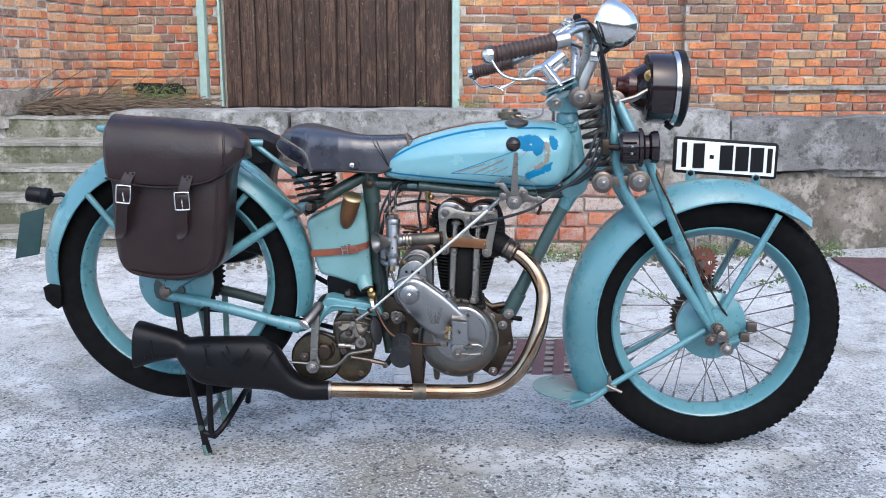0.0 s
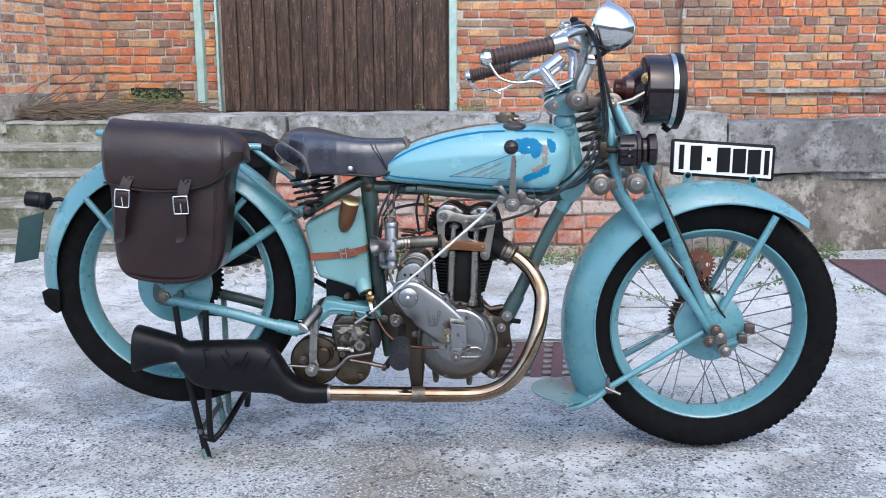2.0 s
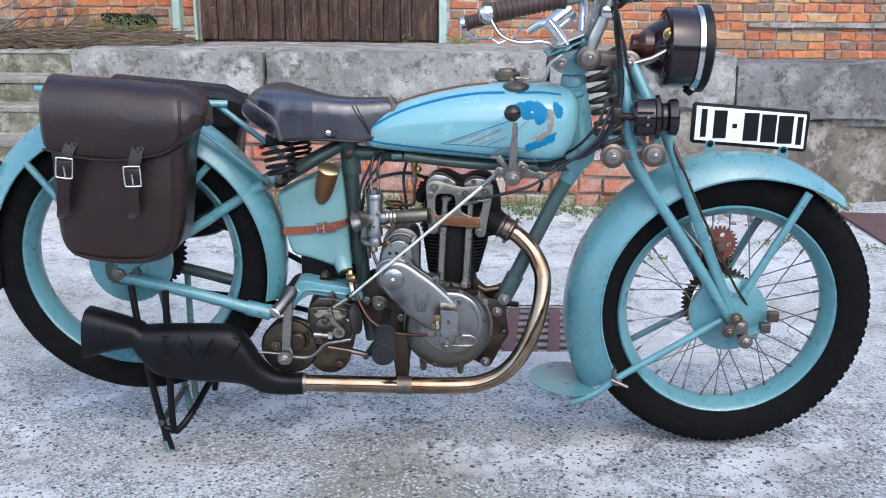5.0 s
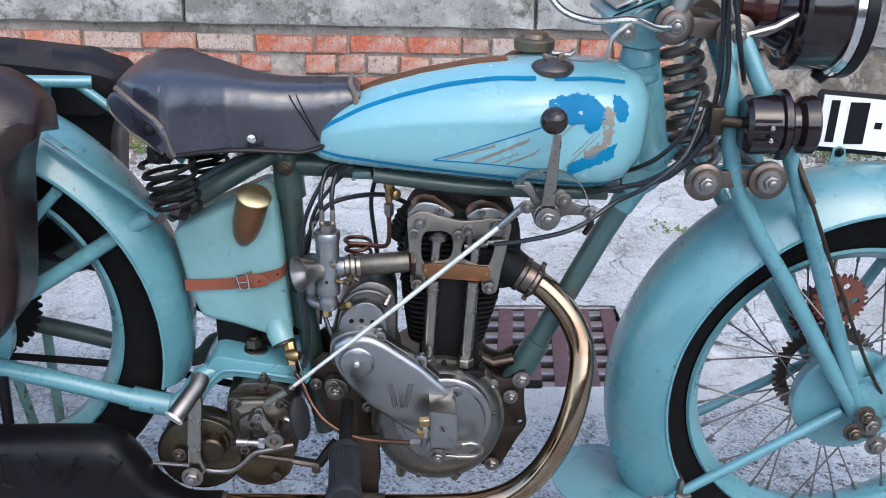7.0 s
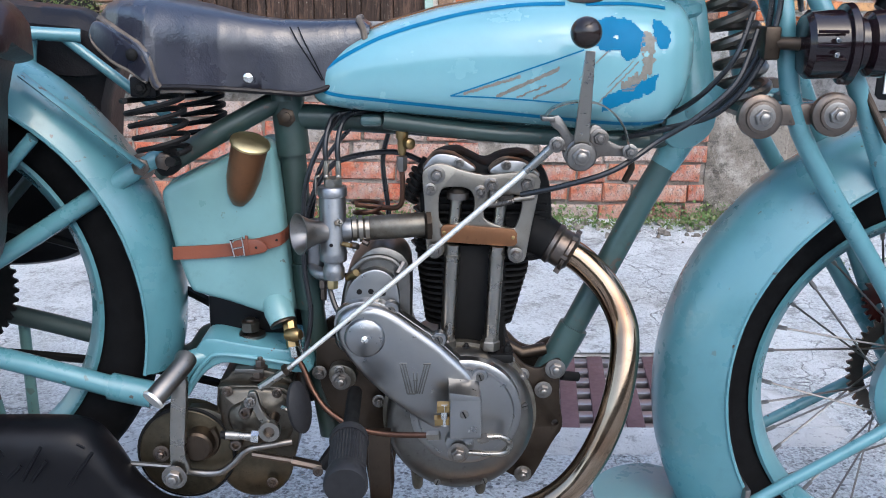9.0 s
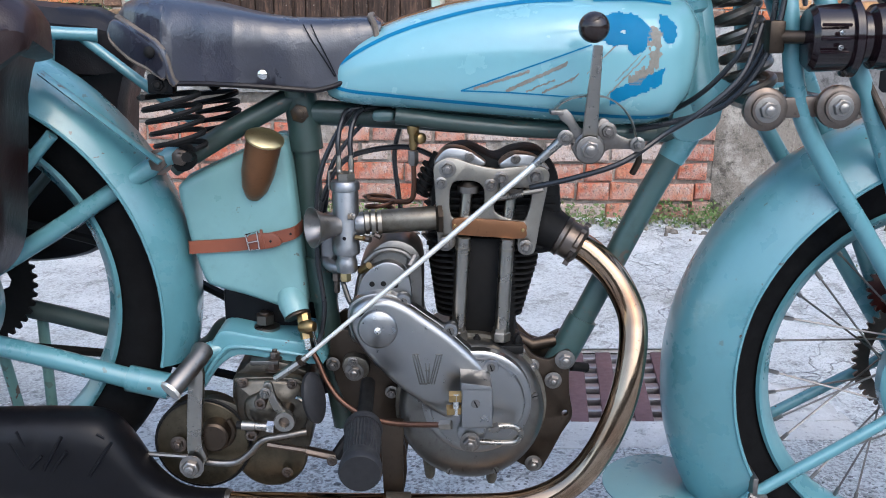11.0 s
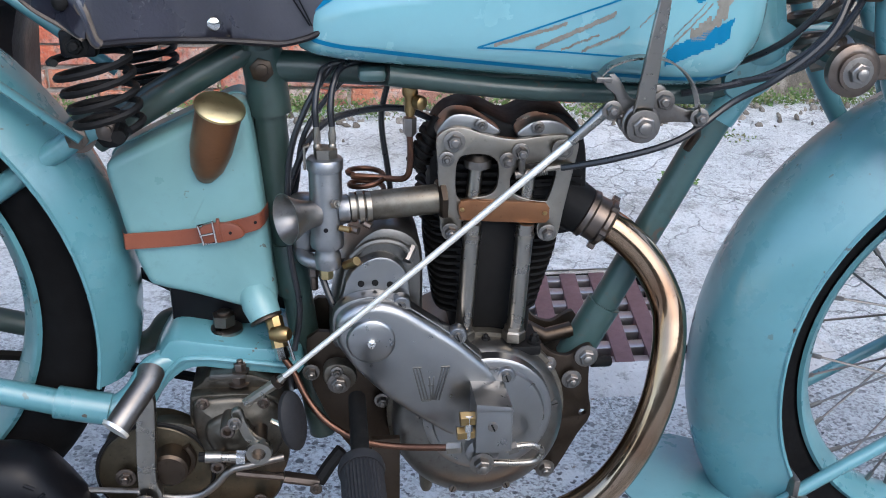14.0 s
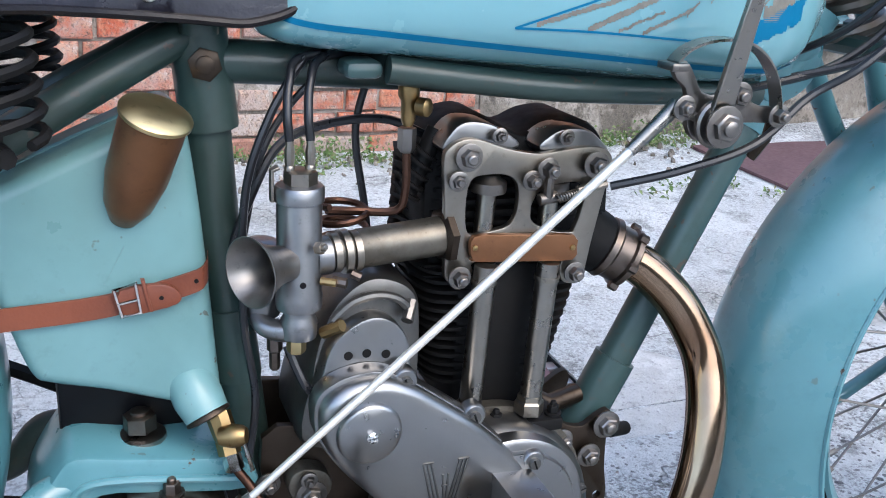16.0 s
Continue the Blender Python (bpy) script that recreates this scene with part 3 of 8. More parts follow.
# the plastered end, set back and turned towards the yard
TURN_END = pose(1.453, WALL_Y - 0.03, 0, 0, 0, 8)
bm = rough_block(0.004, 2.6, 0, 0.36, 0.479, 0.753, 0.008, 0.05)
bmesh.ops.transform(bm, matrix=TURN_END, verts=bm.verts)
part("coping_slab", bm, DARKSLAB, platform, "dark chipped concrete coping slab")
bm = rough_block(-0.06, 2.6, 0.05, 0.33, -0.1, 0.479, 0.016, 0.06)
bmesh.ops.transform(bm, matrix=TURN_END, verts=bm.verts)
part("plaster", bm, PLASTER, platform, "crumbling beige plaster")
part("plaster", rough_block(1.115, 1.453, WALL_Y - 0.004, WALL_Y + 0.1, -0.1, SLAB_LO, 0.016, 0.05), PLASTER, platform, "crumbling beige plaster")

# ---- steps ----
stairs = thing("stairs", "five broad mossy concrete steps up to the terrace", "stairs", kind="structure")
STEPS = [(2.58, 0.117), (2.95, 0.26), (3.30, 0.402), (3.60, 0.535), (4.05, 0.68)]
for i, (y, z) in enumerate(STEPS):
    part("riser", rough_block(-4.4, -1.765, y + 0.009, 5.0, z - 0.17, z - 0.020, 0.005, 0.07), MOSSY, stairs, "dark mossy riser")
    part("tread", rough_block(-4.4, -1.765, y, 5.0, z - 0.024, z, 0.0035, 0.07), STEPSTONE, stairs, "pale worn concrete tread")

# ---- walls of the building ----
BACK = 5.30
wall_back = tagged(part("wall_back", box(-2.9, 6.0, BACK + 0.03, BACK + 0.35, 0, 4.2, 0), MORTAR, None, smooth=0), "tall old red brick wall with pale mortar", "wall", kind="structure")
SIDE = Vector((-2.772, BACK, 0))


def side_pose(u, z, out=0.0):
    """On the slanting side wall, u metres from the inner corner towards the yard."""
    d, n = Vector((-0.215, -0.977, 0)), Vector((0.977, -0.215, 0))
    p = SIDE + d * u + n * out
    return pose(p.x, p.y, z, 0, 0, 77.6)


bm = box(-4.0, 0.0, 0.03, 0.35, 0, 4.2, 0)
bmesh.ops.transform(bm, matrix=side_pose(0, 0), verts=bm.verts)
wall_left = tagged(part("wall_left", bm, MORTAR, None, smooth=0), "old ochre and red brick side wall", "wall", kind="structure")
bm = rough_block(-1.35, -0.75, -0.02, 0.06, 0.68, 0.87, 0.014, 0.05)
bmesh.ops.transform(bm, matrix=side_pose(0, 0), verts=bm.verts)
part("plinth", bm, PLASTER, wall_left, "crumbling grey plinth")
part("ledge", rough_block(2.36, 5.0, BACK - 0.10, BACK + 0.02, 0.805, 0.845, 0.006, 0.08), SLAB, wall_back, "thin projecting concrete ledge")

# double door
door = tagged(part("door_1", box(-1.814, 0.002, BACK - 0.012, BACK + 0.02, TERR, 3.2, 0), WOOD, None, smooth=0), "weathered dark brown double plank door, shut", "door", kind="structure")
for leaf in range(2):
    a = -1.809 + leaf * 0.903
    cuts = [0.0]
    while cuts[-1] < 0.80:
        cuts.append(cuts[-1] + rnd(0.075, 0.135))
    cuts[-1] = 0.89
    for u, v in zip(cuts, cuts[1:]):
        dy = rnd(-0.007, 0.006)
        b = box(a + u + rnd(0.002, 0.005), a + v - rnd(0.002, 0.005), BACK - 0.040 + dy, BACK - 0.013, TERR + 0.012 + rnd(0, 0.014), 3.1, 0.004)
        part("plank", b, WOOD, door)
part("bottom_rail", box(-1.79, -0.018, BACK - 0.011, BACK - 0.002, TERR + 0.01, TERR + 0.06, 0.002), WOOD, door)
for a, b in ((-2.02, -1.96), (0.007, 0.067)):
    part("door_post", rough_block(a, b, BACK - 0.07, BACK + 0.05, TERR, 3.2, 0.003, 0.08), POSTPAINT, door, "pale green painted post")
part("door_post", rough_block(-1.86, -1.84, BACK - 0.05, BACK + 0.05, TERR, 3.2, 0.002, 0.08), POSTPAINT, door, "narrow pale green painted edge")

# unseen plain walls, added to close the yard and darken reflections in the metal
tagged(part("wall_front", box(-14, 14, -12.4, -12.0, 0, 3.0, 0), PLASTER, None, smooth=0), "unseen plain wall added across the yard for dark reflections", "wall", kind="structure")
tagged(part("wall_right", box(9.0, 9.4, -12.0, 5.3, 0, 3.0, 0), PLASTER, None, smooth=0), "unseen plain wall added at the yard's end for dark reflections", "wall", kind="structure")


# ---- motorcycle ----
CY = -0.02
MOTO = pose(0, 0.028, -0.0137, 0, -0.4, -1.0) @ Matrix.Scale(1.014, 4)


def far(y):
    return 2 * CY - y


moto = thing("motorcycle", "vintage pale teal motorcycle propped on its rear stand in the yard", "motorcycle")
moto.matrix_world = MOTO
TO_MOTO = MOTO.inverted()


def yard(x, y, z):
    """A place in the yard as a place on the motorcycle."""
    return TO_MOTO @ Vector((x, y, z))


def wp(points, y):
    """The same for an outline in x and z at the depth y."""
    return [(q.x, q.z) for q in (yard(x, y, z) for x, z in points)]


def wheel(name, c, R, rim_r, drum_r, n_spokes=36, drum_side=-1, R_tread=True):
    c = Vector(c)
    hub = bmesh.new()
    lathe([(0.012, -0.085), (0.018, -0.085), (0.022, -0.06), (0.030, -0.055), (0.030, 0.055), (0.022, 0.06), (0.012, 0.085)], c, "y", 24, hub)
    if drum_r:
        s = drum_side
        lathe([(0.030, s * 0.030), (drum_r, s * 0.028), (drum_r + 0.003, s * 0.034), (drum_r + 0.003, s * 0.052), (drum_r - 0.004, s * 0.057), (0.045, s * 0.066), (0.03, s * 0.070), (0.001, s * 0.070)], c, "y", 48, hub)
    h = part(name, hub, TEAL, moto)
    tyre = bmesh.new()
    r0 = rim_r - 0.006
    prof = [(r0, -0.026), (r0 + 0.012, -0.036), ((r0 + R) / 2 - 0.004, -0.046), (R - 0.022, -0.044), (R - 0.010, -0.036), (R - 0.004, -0.026), (R - 0.001, -0.012), (R, 0), (R - 0.001, 0.012), (R - 0.004, 0.026), (R - 0.010, 0.036), (R - 0.022, 0.044), ((r0 + R) / 2 - 0.004, 0.046), (r0 + 0.012, 0.036), (r0, 0.026), (r0 - 0.004, 0)]
    lathe(prof, c, "y", 96, tyre, closed=True)
    part("tyre", tyre, RUBBER, h, "black rubber tyre")
    tread = bmesh.new()
    n = 176 if R_tread else 0
    for i in range(n):
        a = 2 * math.pi * i / n
        m = Matrix.Translation(c) @ Matrix.Rotation(a, 4, "Y") @ Matrix.Translation((0, 0, R))
        for yy, w, dz in ((-0.032, 0.016, -0.0122), (0.032, 0.016, -0.0122), (-0.008, 0.012, -0.0032), (0.010, 0.012, -0.0032)):
            mm = m @ pose(0, yy, dz, -18 if yy < -0.02 else 18 if yy > 0.02 else 0, 0, 25 if (i % 2) == (yy > 0) else -25)
            bmesh.ops.create_cube(tread, size=1, matrix=mm @ Matrix.Diagonal((0.0075, w, 0.006, 1)))
    if R_tread:
        part("tread", tread, RUBBER, h, smooth=0)
    else:
        tread.free()
    rim = bmesh.new()
    rr = rim_r
    prof = [(rr, -0.036), (rr - 0.004, -0.040), (rr - 0.009, -0.037), (rr - 0.013, -0.028), (rr - 0.022, -0.020), (rr - 0.027, -0.008), (rr - 0.027, 0.008), (rr - 0.022, 0.020), (rr - 0.013, 0.028), (rr - 0.009, 0.037), (rr - 0.004, 0.040), (rr, 0.036), (rr - 0.012, 0.018), (rr - 0.018, 0), (rr - 0.012, -0.018)]
    lathe(prof, c, "y", 96, rim, closed=True)
    part("rim", rim, TEAL, h, "teal painted steel rim")
    for i in range(n_spokes):
        side = 1 if i % 2 else -1
        lead = 1 if (i // 2) % 2 else -1
        a = 2 * math.pi * i / n_spokes
        b = a + lead * 0.85
        hr = 0.032 if side * drum_side < 0 or not drum_r else drum_r - 0.004
        if hr > 0.06:
            b = a + lead * 0.45
        p0 = c + Vector((hr * math.cos(b), side * 0.050 if hr < 0.06 else side * 0.036, hr * math.sin(b)))
        p1 = c + Vector(((rr - 0.024) * math.cos(a), side * 0.005, (rr - 0.024) * math.sin(a)))
        bm = tube([p0, p1], 0.0016, 5)
        d = (p1 - p0).normalized()
        tube([p1 - d * 0.018, p1], 0.0032, 6, bm=bm)
        part("spoke", bm, STEEL, h)
    return h


FW, RW = Vector((0.7123, -0.03, 0.3703)), Vector((-0.70, -0.02, 0.487))
front_wheel = wheel("front_wheel", FW, 0.343, 0.259, 0.087)
rear_wheel = wheel("rear_wheel", RW, 0.335, 0.262, 0.095, 0, -1, False)

# toothed sprockets
def sprocket(c, r, teeth, mat, y, parent, name="sprocket", holes=6, inner=0.5, bore=0.0):
    pts = []
    for i in range(teeth * 4):
        a = 2 * math.pi * i / (teeth * 4)
        rr = r if i % 4 in (1, 2) else r - 0.007
        pts.append((c[0] + rr * math.cos(a), c[1] + rr * math.sin(a)))
    hs = [[(c[0] + r * inner * math.cos(2 * math.pi * k / holes) + r * 0.14 * math.cos(q), c[1] + r * inner * math.sin(2 * math.pi * k / holes) + r * 0.14 * math.sin(q)) for q in (2 * math.pi * s / 8 for s in range(8))] for k in range(holes)]
    if bore:
        hs = [[(c[0] + bore * math.cos(q), c[1] + bore * math.sin(q)) for q in (2 * math.pi * k / 36 for k in range(36))]]
    return part(name, prism(pts, y, y + 0.005, 0, hs), mat, parent, smooth=0)


sprocket((FW.x, FW.z), 0.090, 46, DARKSTEEL, far(-0.052), front_wheel, "speedometer_ring", bore=0.066)
RUSTRED = metal("rust_red_iron", (0.16, 0.055, 0.035), (0.06, 0.025, 0.02), 0.6, 0.35, 0.6)
sprocket((0.686, 0.530), 0.045, 26, RUSTRED, -0.045, moto, "speedometer_gear", 5, 0.55)
part("gear_spindle", tube([(0.686, -0.060, 0.530), (0.686, -0.020, 0.530)], 0.010, 12), DARKSTEEL, moto)
part("gear_arm", tube([(0.686, -0.052, 0.530), (0.672, -0.070, 0.465), (0.690, -0.085, 0.43)], 0.007, 8, flat=0.5), DARKSTEEL, moto)
sprocket((RW.x, RW.z), 0.105, 44, BLACKIRON, far(-0.075), rear_wheel)

# mudguards: a crowned strip swept round the wheel
def mudguard(name, c, a0, a1, edge, crown, half, label, steps=48, tail=None):
    bm = bmesh.new()
    loops = []
    for i in range(steps + 1):
        f = i / steps
        a = radians(a0 + (a1 - a0) * f)
        e, k, w = edge(f), crown(f), half(f)
        sec = []
        for t in (0.0004, 0.0026):
            row = []
            for s in range(15):
                u = -1 + 2 * s / 14
                rr = e + (k - e) * (1 - abs(u) ** 2.6)
                row.append((rr - t, u * (w - t * 0.8)))
            sec += row if t < 0.001 else row[::-1]
        loops.append([Vector((c.x + r * math.cos(a), c.y + y, c.z + r * math.sin(a))) for r, y in sec])
    rings(bm, loops)
    for i in (0, 14):  # rolled edges
        tube([Vector((c.x + edge(f) * math.cos(a), c.y + (half(f) - 0.001) * (-1 if i == 0 else 1), c.z + edge(f) * math.sin(a))) for f, a in ((j / steps, radians(a0 + (a1 - a0) * j / steps)) for j in range(steps + 1))], 0.0028, 6, bm=bm)
    return part(name, bm, TEAL, moto, label)


def lerp_list(f, vals):
    x = f * (len(vals) - 1)
    i = min(int(x), len(vals) - 2)
    return vals[i] + (vals[i + 1] - vals[i]) * (x - i)


fguard = mudguard("front_mudguard", FW, 48, 211, lambda f: lerp_list(f, [0.354, 0.336, 0.325, 0.315, 0.312, 0.304, 0.298]), lambda f: lerp_list(f, [0.376, 0.382, 0.382, 0.382, 0.383, 0.385, 0.389]), lambda f: lerp_list(f, [0.066, 0.078, 0.083, 0.086, 0.088, 0.088, 0.086]), "deep valanced teal front mudguard")
mudguard("rear_mudguard", RW, -15, 181, lambda f: lerp_list(f, [0.335, 0.327, 0.321, 0.314, 0.314, 0.318, 0.312, 0.312]), lambda f: lerp_list(f, [0.362, 0.364, 0.366, 0.374, 0.378, 0.378, 0.372, 0.364]), lambda f: 0.078 if f < 0.9 else 0.078 - 0.2 * (f - 0.9), "rounded teal rear mudguard")
# flared mud flap of the front guard
flap = bmesh.new()
pts = []
for i in range(25):
    a = math.pi / 2 + math.pi * i / 24
    pts.append((0.355 + 0.10 * math.cos(a) * 1.05, 0.105 * math.sin(a)))
pts += [(0.40, -0.085), (0.40, 0.085)]
prism([(x, z) for x, z in pts], -0.0015, 0.0015, 0.0008, bm=flap, to=Matrix.Translation((0, CY - 0.01, 0.196)) @ pose(0, 0, 0, 0, 2.5, 0) @ pose(0, 0, 0, 90))
part("mud_flap", flap, TEAL, fguard, "rounded teal metal flap")
tube_pts = bend([(0.345, -0.115, 0.158), (0.40, -0.118, 0.180), (0.46, -0.115, 0.224), (0.58, -0.112, 0.298), (0.690, -0.108, 0.366)], 6)
part("guard_stay", tube(tube_pts, 0.0085, 10), TEAL, moto)
part("guard_stay", tube([(0.862, -0.108, 0.668), (0.735, -0.108, 0.428), (0.720, -0.108, 0.400)], 0.0095, 10), TEAL, moto)
part("guard_stay", tube([(0.862, far(-0.108), 0.668), (0.735, far(-0.108), 0.418)], 0.0095, 10), TEAL, moto)
part("guard_stay", tube([(0.46, far(-0.112), 0.215), (0.71, far(-0.108), 0.358)], 0.0085, 10), TEAL, moto)
clip = bmesh.new()
box(0.440, 0.448, -0.128, -0.085, 0.212, 0.246, 0.002, clip)
box(0.440, 0.462, -0.130, -0.122, 0.205, 0.220, 0.002, clip)
part("stay_clip", clip, STEEL, moto)
part("stay_clip", tube([(0.435, -0.13, 0.222), (0.475, -0.135, 0.205)], 0.004, 8), STEEL, moto)
# brake anchor on the front drum
part("brake_arm", tube([(0.742, -0.104, 0.330), (0.780, -0.104, 0.350), (0.806, -0.104, 0.368)], [0.009, 0.008, 0.007], 10, flat=0.5), TEAL, front_wheel)
part("brake_clevis", box(0.796, 0.822, -0.112, -0.096, 0.360, 0.386, 0.003), DARKSTEEL, front_wheel)
hexbolt(0.742, -0.108, 0.330, 0.0105, 0.009, front_wheel, DARKSTEEL)
# mudguard bracket of the licence plate
plate = bmesh.new()
prism([(0.6115, 0.770), (0.6130, 0.853), (0.6185, 0.8585), (0.8790, 0.8385), (0.8850, 0.832), (0.8825, 0.749), (0.8770, 0.7435), (0.6170, 0.7640)], -0.001, 0.002, 0.0006, bm=plate)
pl = part("number_plate", plate, BLACKPAINT, moto, "white number plate with black rim and black bars")


def on_plate(u, v, y=0.0):
    """A place on the plate's face, u along it and v up, from its lower left corner."""
    return (0.6125 + 0.2705 * u - 0.0025 * v * 0 + 0.0015 * v, 0.766 - 0.022 * u + 0.092 * v)


def plate_bar(u0, v0, u1, v1, w, name="bar"):
    a, b = on_plate(u0, v0), on_plate(u1, v1)
    d = Vector((b[0] - a[0], b[1] - a[1])).normalized()
    nrm = Vector((-d.y, d.x)) * w / 2
    quad = [(a[0] + nrm.x, a[1] + nrm.y), (a[0] - nrm.x, a[1] - nrm.y), (b[0] - nrm.x, b[1] - nrm.y), (b[0] + nrm.x, b[1] + nrm.y)]
    part(name, prism(quad, -0.0052, -0.0042, 0), BLACKPAINT, pl, smooth=0)


q = [on_plate(u, v) for u, v in ((0.03, 0.07), (0.97, 0.07), (0.97, 0.93), (0.03, 0.93))]
part("plate_face", prism(round_poly([q[0], q[1], q[2], q[3]], 1), -0.0040, -0.0012, 0.0003), PLATEWHITE, pl, "white enamel face", smooth=0)
for u, w in ((0.10, 0.013), (0.24, 0.030), (0.505, 0.034), (0.655, 0.034), (0.80, 0.034), (0.92, 0.013)):
    plate_bar(u, 0.16, u, 0.86, w)
plate_bar(0.345, 0.5, 0.385, 0.5, 0.010)
for u in (0.17, 0.80):
    a = on_plate(u, 0.0)
    part("plate_bracket", prism([(a[0] - 0.014, a[1] - 0.022), (a[0] + 0.014, a[1] - 0.024), (a[0] + 0.010, a[1] + 0.006), (a[0], a[1] + 0.010), (a[0] - 0.010, a[1] + 0.006)], -0.006, -0.003, 0.001), TEAL, pl)
    hexbolt(a[0], -0.006, a[1], 0.005, 0.003, pl, BLACKPAINT)

# girder fork
FY = -0.118
for y in (FY, far(FY)):
    part("fork_blade", tube(bend([(0.432, y * 0.8 - 0.004, 0.955), (0.440, y, 0.86), (0.470, y, 0.735), (0.58, y, 0.565), (0.690, y, 0.395), (0.716, y, 0.362)], 5), 0.0125, 12), TEAL, moto)
    part("fork_blade", tube(bend([(0.452, y * 0.8 - 0.004, 0.950), (0.49, y, 0.87), (0.535, y, 0.79), (0.615, y, 0.60), (0.690, y, 0.425), (0.705, y, 0.385)], 5), 0.0125, 12), TEAL, moto)
    part("fork_lug", prism(round_poly([(0.683, 0.405), (0.705, 0.425), (0.735, 0.425), (0.742, 0.36), (0.728, 0.335), (0.708, 0.345)], 3), y - 0.008, y + 0.008, 0.002), TEAL, moto)
    part("link_lug", tube([(0.410, y * 0.9, 0.758), (0.505, y * 0.9, 0.760)], 0.013, 10), TEAL, moto)
for (xa, za), (xb, zb), y in (((0.356, 0.965), (0.442, 0.954), -0.085), ((0.412, 0.756), (0.502, 0.759), -0.125)):
    for yy, s in ((y, -1), (far(y), 1)):
        d = Vector((xb - xa, 0, zb - za))
        n = Vector((-d.z, 0, d.x)).normalized() * 0.013
        part("fork_link", prism([(xa + n.x, za + n.z), (xb + n.x, zb + n.z), (xb - n.x, zb - n.z), (xa - n.x, za - n.z)], yy - 0.004, yy + 0.004, 0.002), DARKSTEEL, moto)
        for x, z in ((xa, za), (xb, zb)):
            bm = lathe([(0.026, 0), (0.027, 0.004), (0.027, 0.012), (0.022, 0.015), (0.019, 0.015), (0.019, 0.019), (0.014, 0.020)], (x, yy + s * 0.002, z), (0, s, 0), 28)
            nut = part("link_knob", bm, DARKSTEEL, moto)
            hexbolt(x, yy + s * 0.020, z, 0.011, 0.009, nut, STEEL, axis=(0, s, 0), name="nut")
        part("link_spindle", tube([(xa, -0.1, za), (xa, 0.07, za)], 0.010, 8) if s < 0 else tube([(xb, -0.1, zb), (xb, 0.07, zb)], 0.010, 8), FRAME, moto)
# fork spring
def coil(p0, p1, r0, r1, turns, wire, mat, parent, name="spring", seg=6):
    p0, p1 = Vector(p0), Vector(p1)
    ax_ = (p1 - p0).normalized()
    u = ax_.orthogonal().normalized()
    v = ax_.cross(u)
    n = int(turns * 16)
    pts = []
    for i in range(n + 1):
        f = i / n
        a = 2 * math.pi * turns * f
        r = r0 + (r1 - r0) * f
        pts.append(p0 + (p1 - p0) * f + (u * math.cos(a) + v * math.sin(a)) * r)
    return part(name, tube(pts, wire, seg), mat, parent)


coil((0.384, CY, 0.945), (0.436, CY, 0.745), 0.026, 0.030, 8, 0.0072, SPRINGSTEEL, moto, "fork_spring", 8)

# steering head, frame tubes
bright = metal("satin_steel", (0.62, 0.61, 0.58), (0.40, 0.38, 0.35), 0.32, 0.9, 0.3)
part("steering_head", lathe([(0.020, -0.01), (0.029, 0), (0.030, 0.02), (0.0255, 0.03), (0.0245, 0.125), (0.029, 0.130), (0.029, 0.140), (0.0255, 0.143), (0.0255, 0.150), (0.029, 0.153), (0.029, 0.170), (0.024, 0.18)], (0.364, CY, 0.748), (-0.036, 0, 0.190), 28), TEAL, moto)
part("head_clamp", prism(round_poly([(0.284, 0.938), (0.285, 0.966), (0.300, 0.976), (0.352, 0.985), (0.362, 0.960), (0.358, 0.930), (0.320, 0.924)], 3), -0.060, 0.030, 0.004), TEAL, moto)
part("gear_gauge_plate", prism([(0.268, 0.968), (0.345, 1.000), (0.345, 1.006), (0.268, 0.974)], -0.10, 0.05, 0.001), TEAL, moto)
hexbolt(0.300, -0.061, 0.948, 0.010, 0.008, moto, STEEL)
part("head_gusset", prism(round_poly([(0.318, 0.722), (0.330, 0.80), (0.326, 0.905), (0.358, 0.905), (0.376, 0.82), (0.388, 0.745), (0.372, 0.712), (0.340, 0.700)], 3), CY - 0.022, CY + 0.022, 0.006), TEAL, moto)
part("gauge_line", prism([(0.272, 0.975), (0.340, 1.003), (0.340, 1.0055), (0.272, 0.9775)], -0.1012, -0.1005, 0), BLACKPAINT, moto, smooth=0)
part("gear_gauge_plate", prism([(0.278, 0.984), (0.345, 1.012), (0.345, 1.016), (0.278, 0.988)], -0.09, 0.04, 0.001), bright, moto)
part("top_tube", tube(bend([(-0.185, CY, 0.742), (-0.05, CY, 0.735), (0.15, CY, 0.722), (0.345, CY, 0.715)], 4), 0.017, 14), FRAME, moto)
part("seat_tube", tube([(-0.182, CY, 0.765), (-0.172, CY, 0.60), (-0.146, CY, 0.36), (-0.135, CY, 0.28)], 0.0175, 14), FRAME, moto)
part("seat_lug", tube([(-0.184, CY, 0.775), (-0.176, CY, 0.690)], 0.0225, 14), FRAME, moto)
part("seat_lug", tube([(-0.167, CY, 0.54), (-0.160, CY, 0.475)], 0.0205, 14), FRAME, moto)
part("down_tube", tube([(0.372, CY, 0.765), (0.300, CY, 0.63), (0.188, CY, 0.395), (0.165, CY, 0.345)], 0.0175, 14), WORNTEAL, moto)
part("down_tube_lug", tube([(0.212, CY, 0.445), (0.176, CY, 0.372)], 0.0215, 14), WORNTEAL, moto)
part("head_lug", tube([(0.385, CY, 0.785), (0.325, CY, 0.675)], [0.026, 0.019], 14), TEAL, moto)
for y in (-0.052, far(-0.052)):
    part("saddle_rail", tube(bend([(-0.355, y, 0.672), (-0.27, y * 0.9, 0.722), (-0.19, y * 0.3 - 0.01, 0.765)], 5), 0.0145, 12), FRAME, moto)
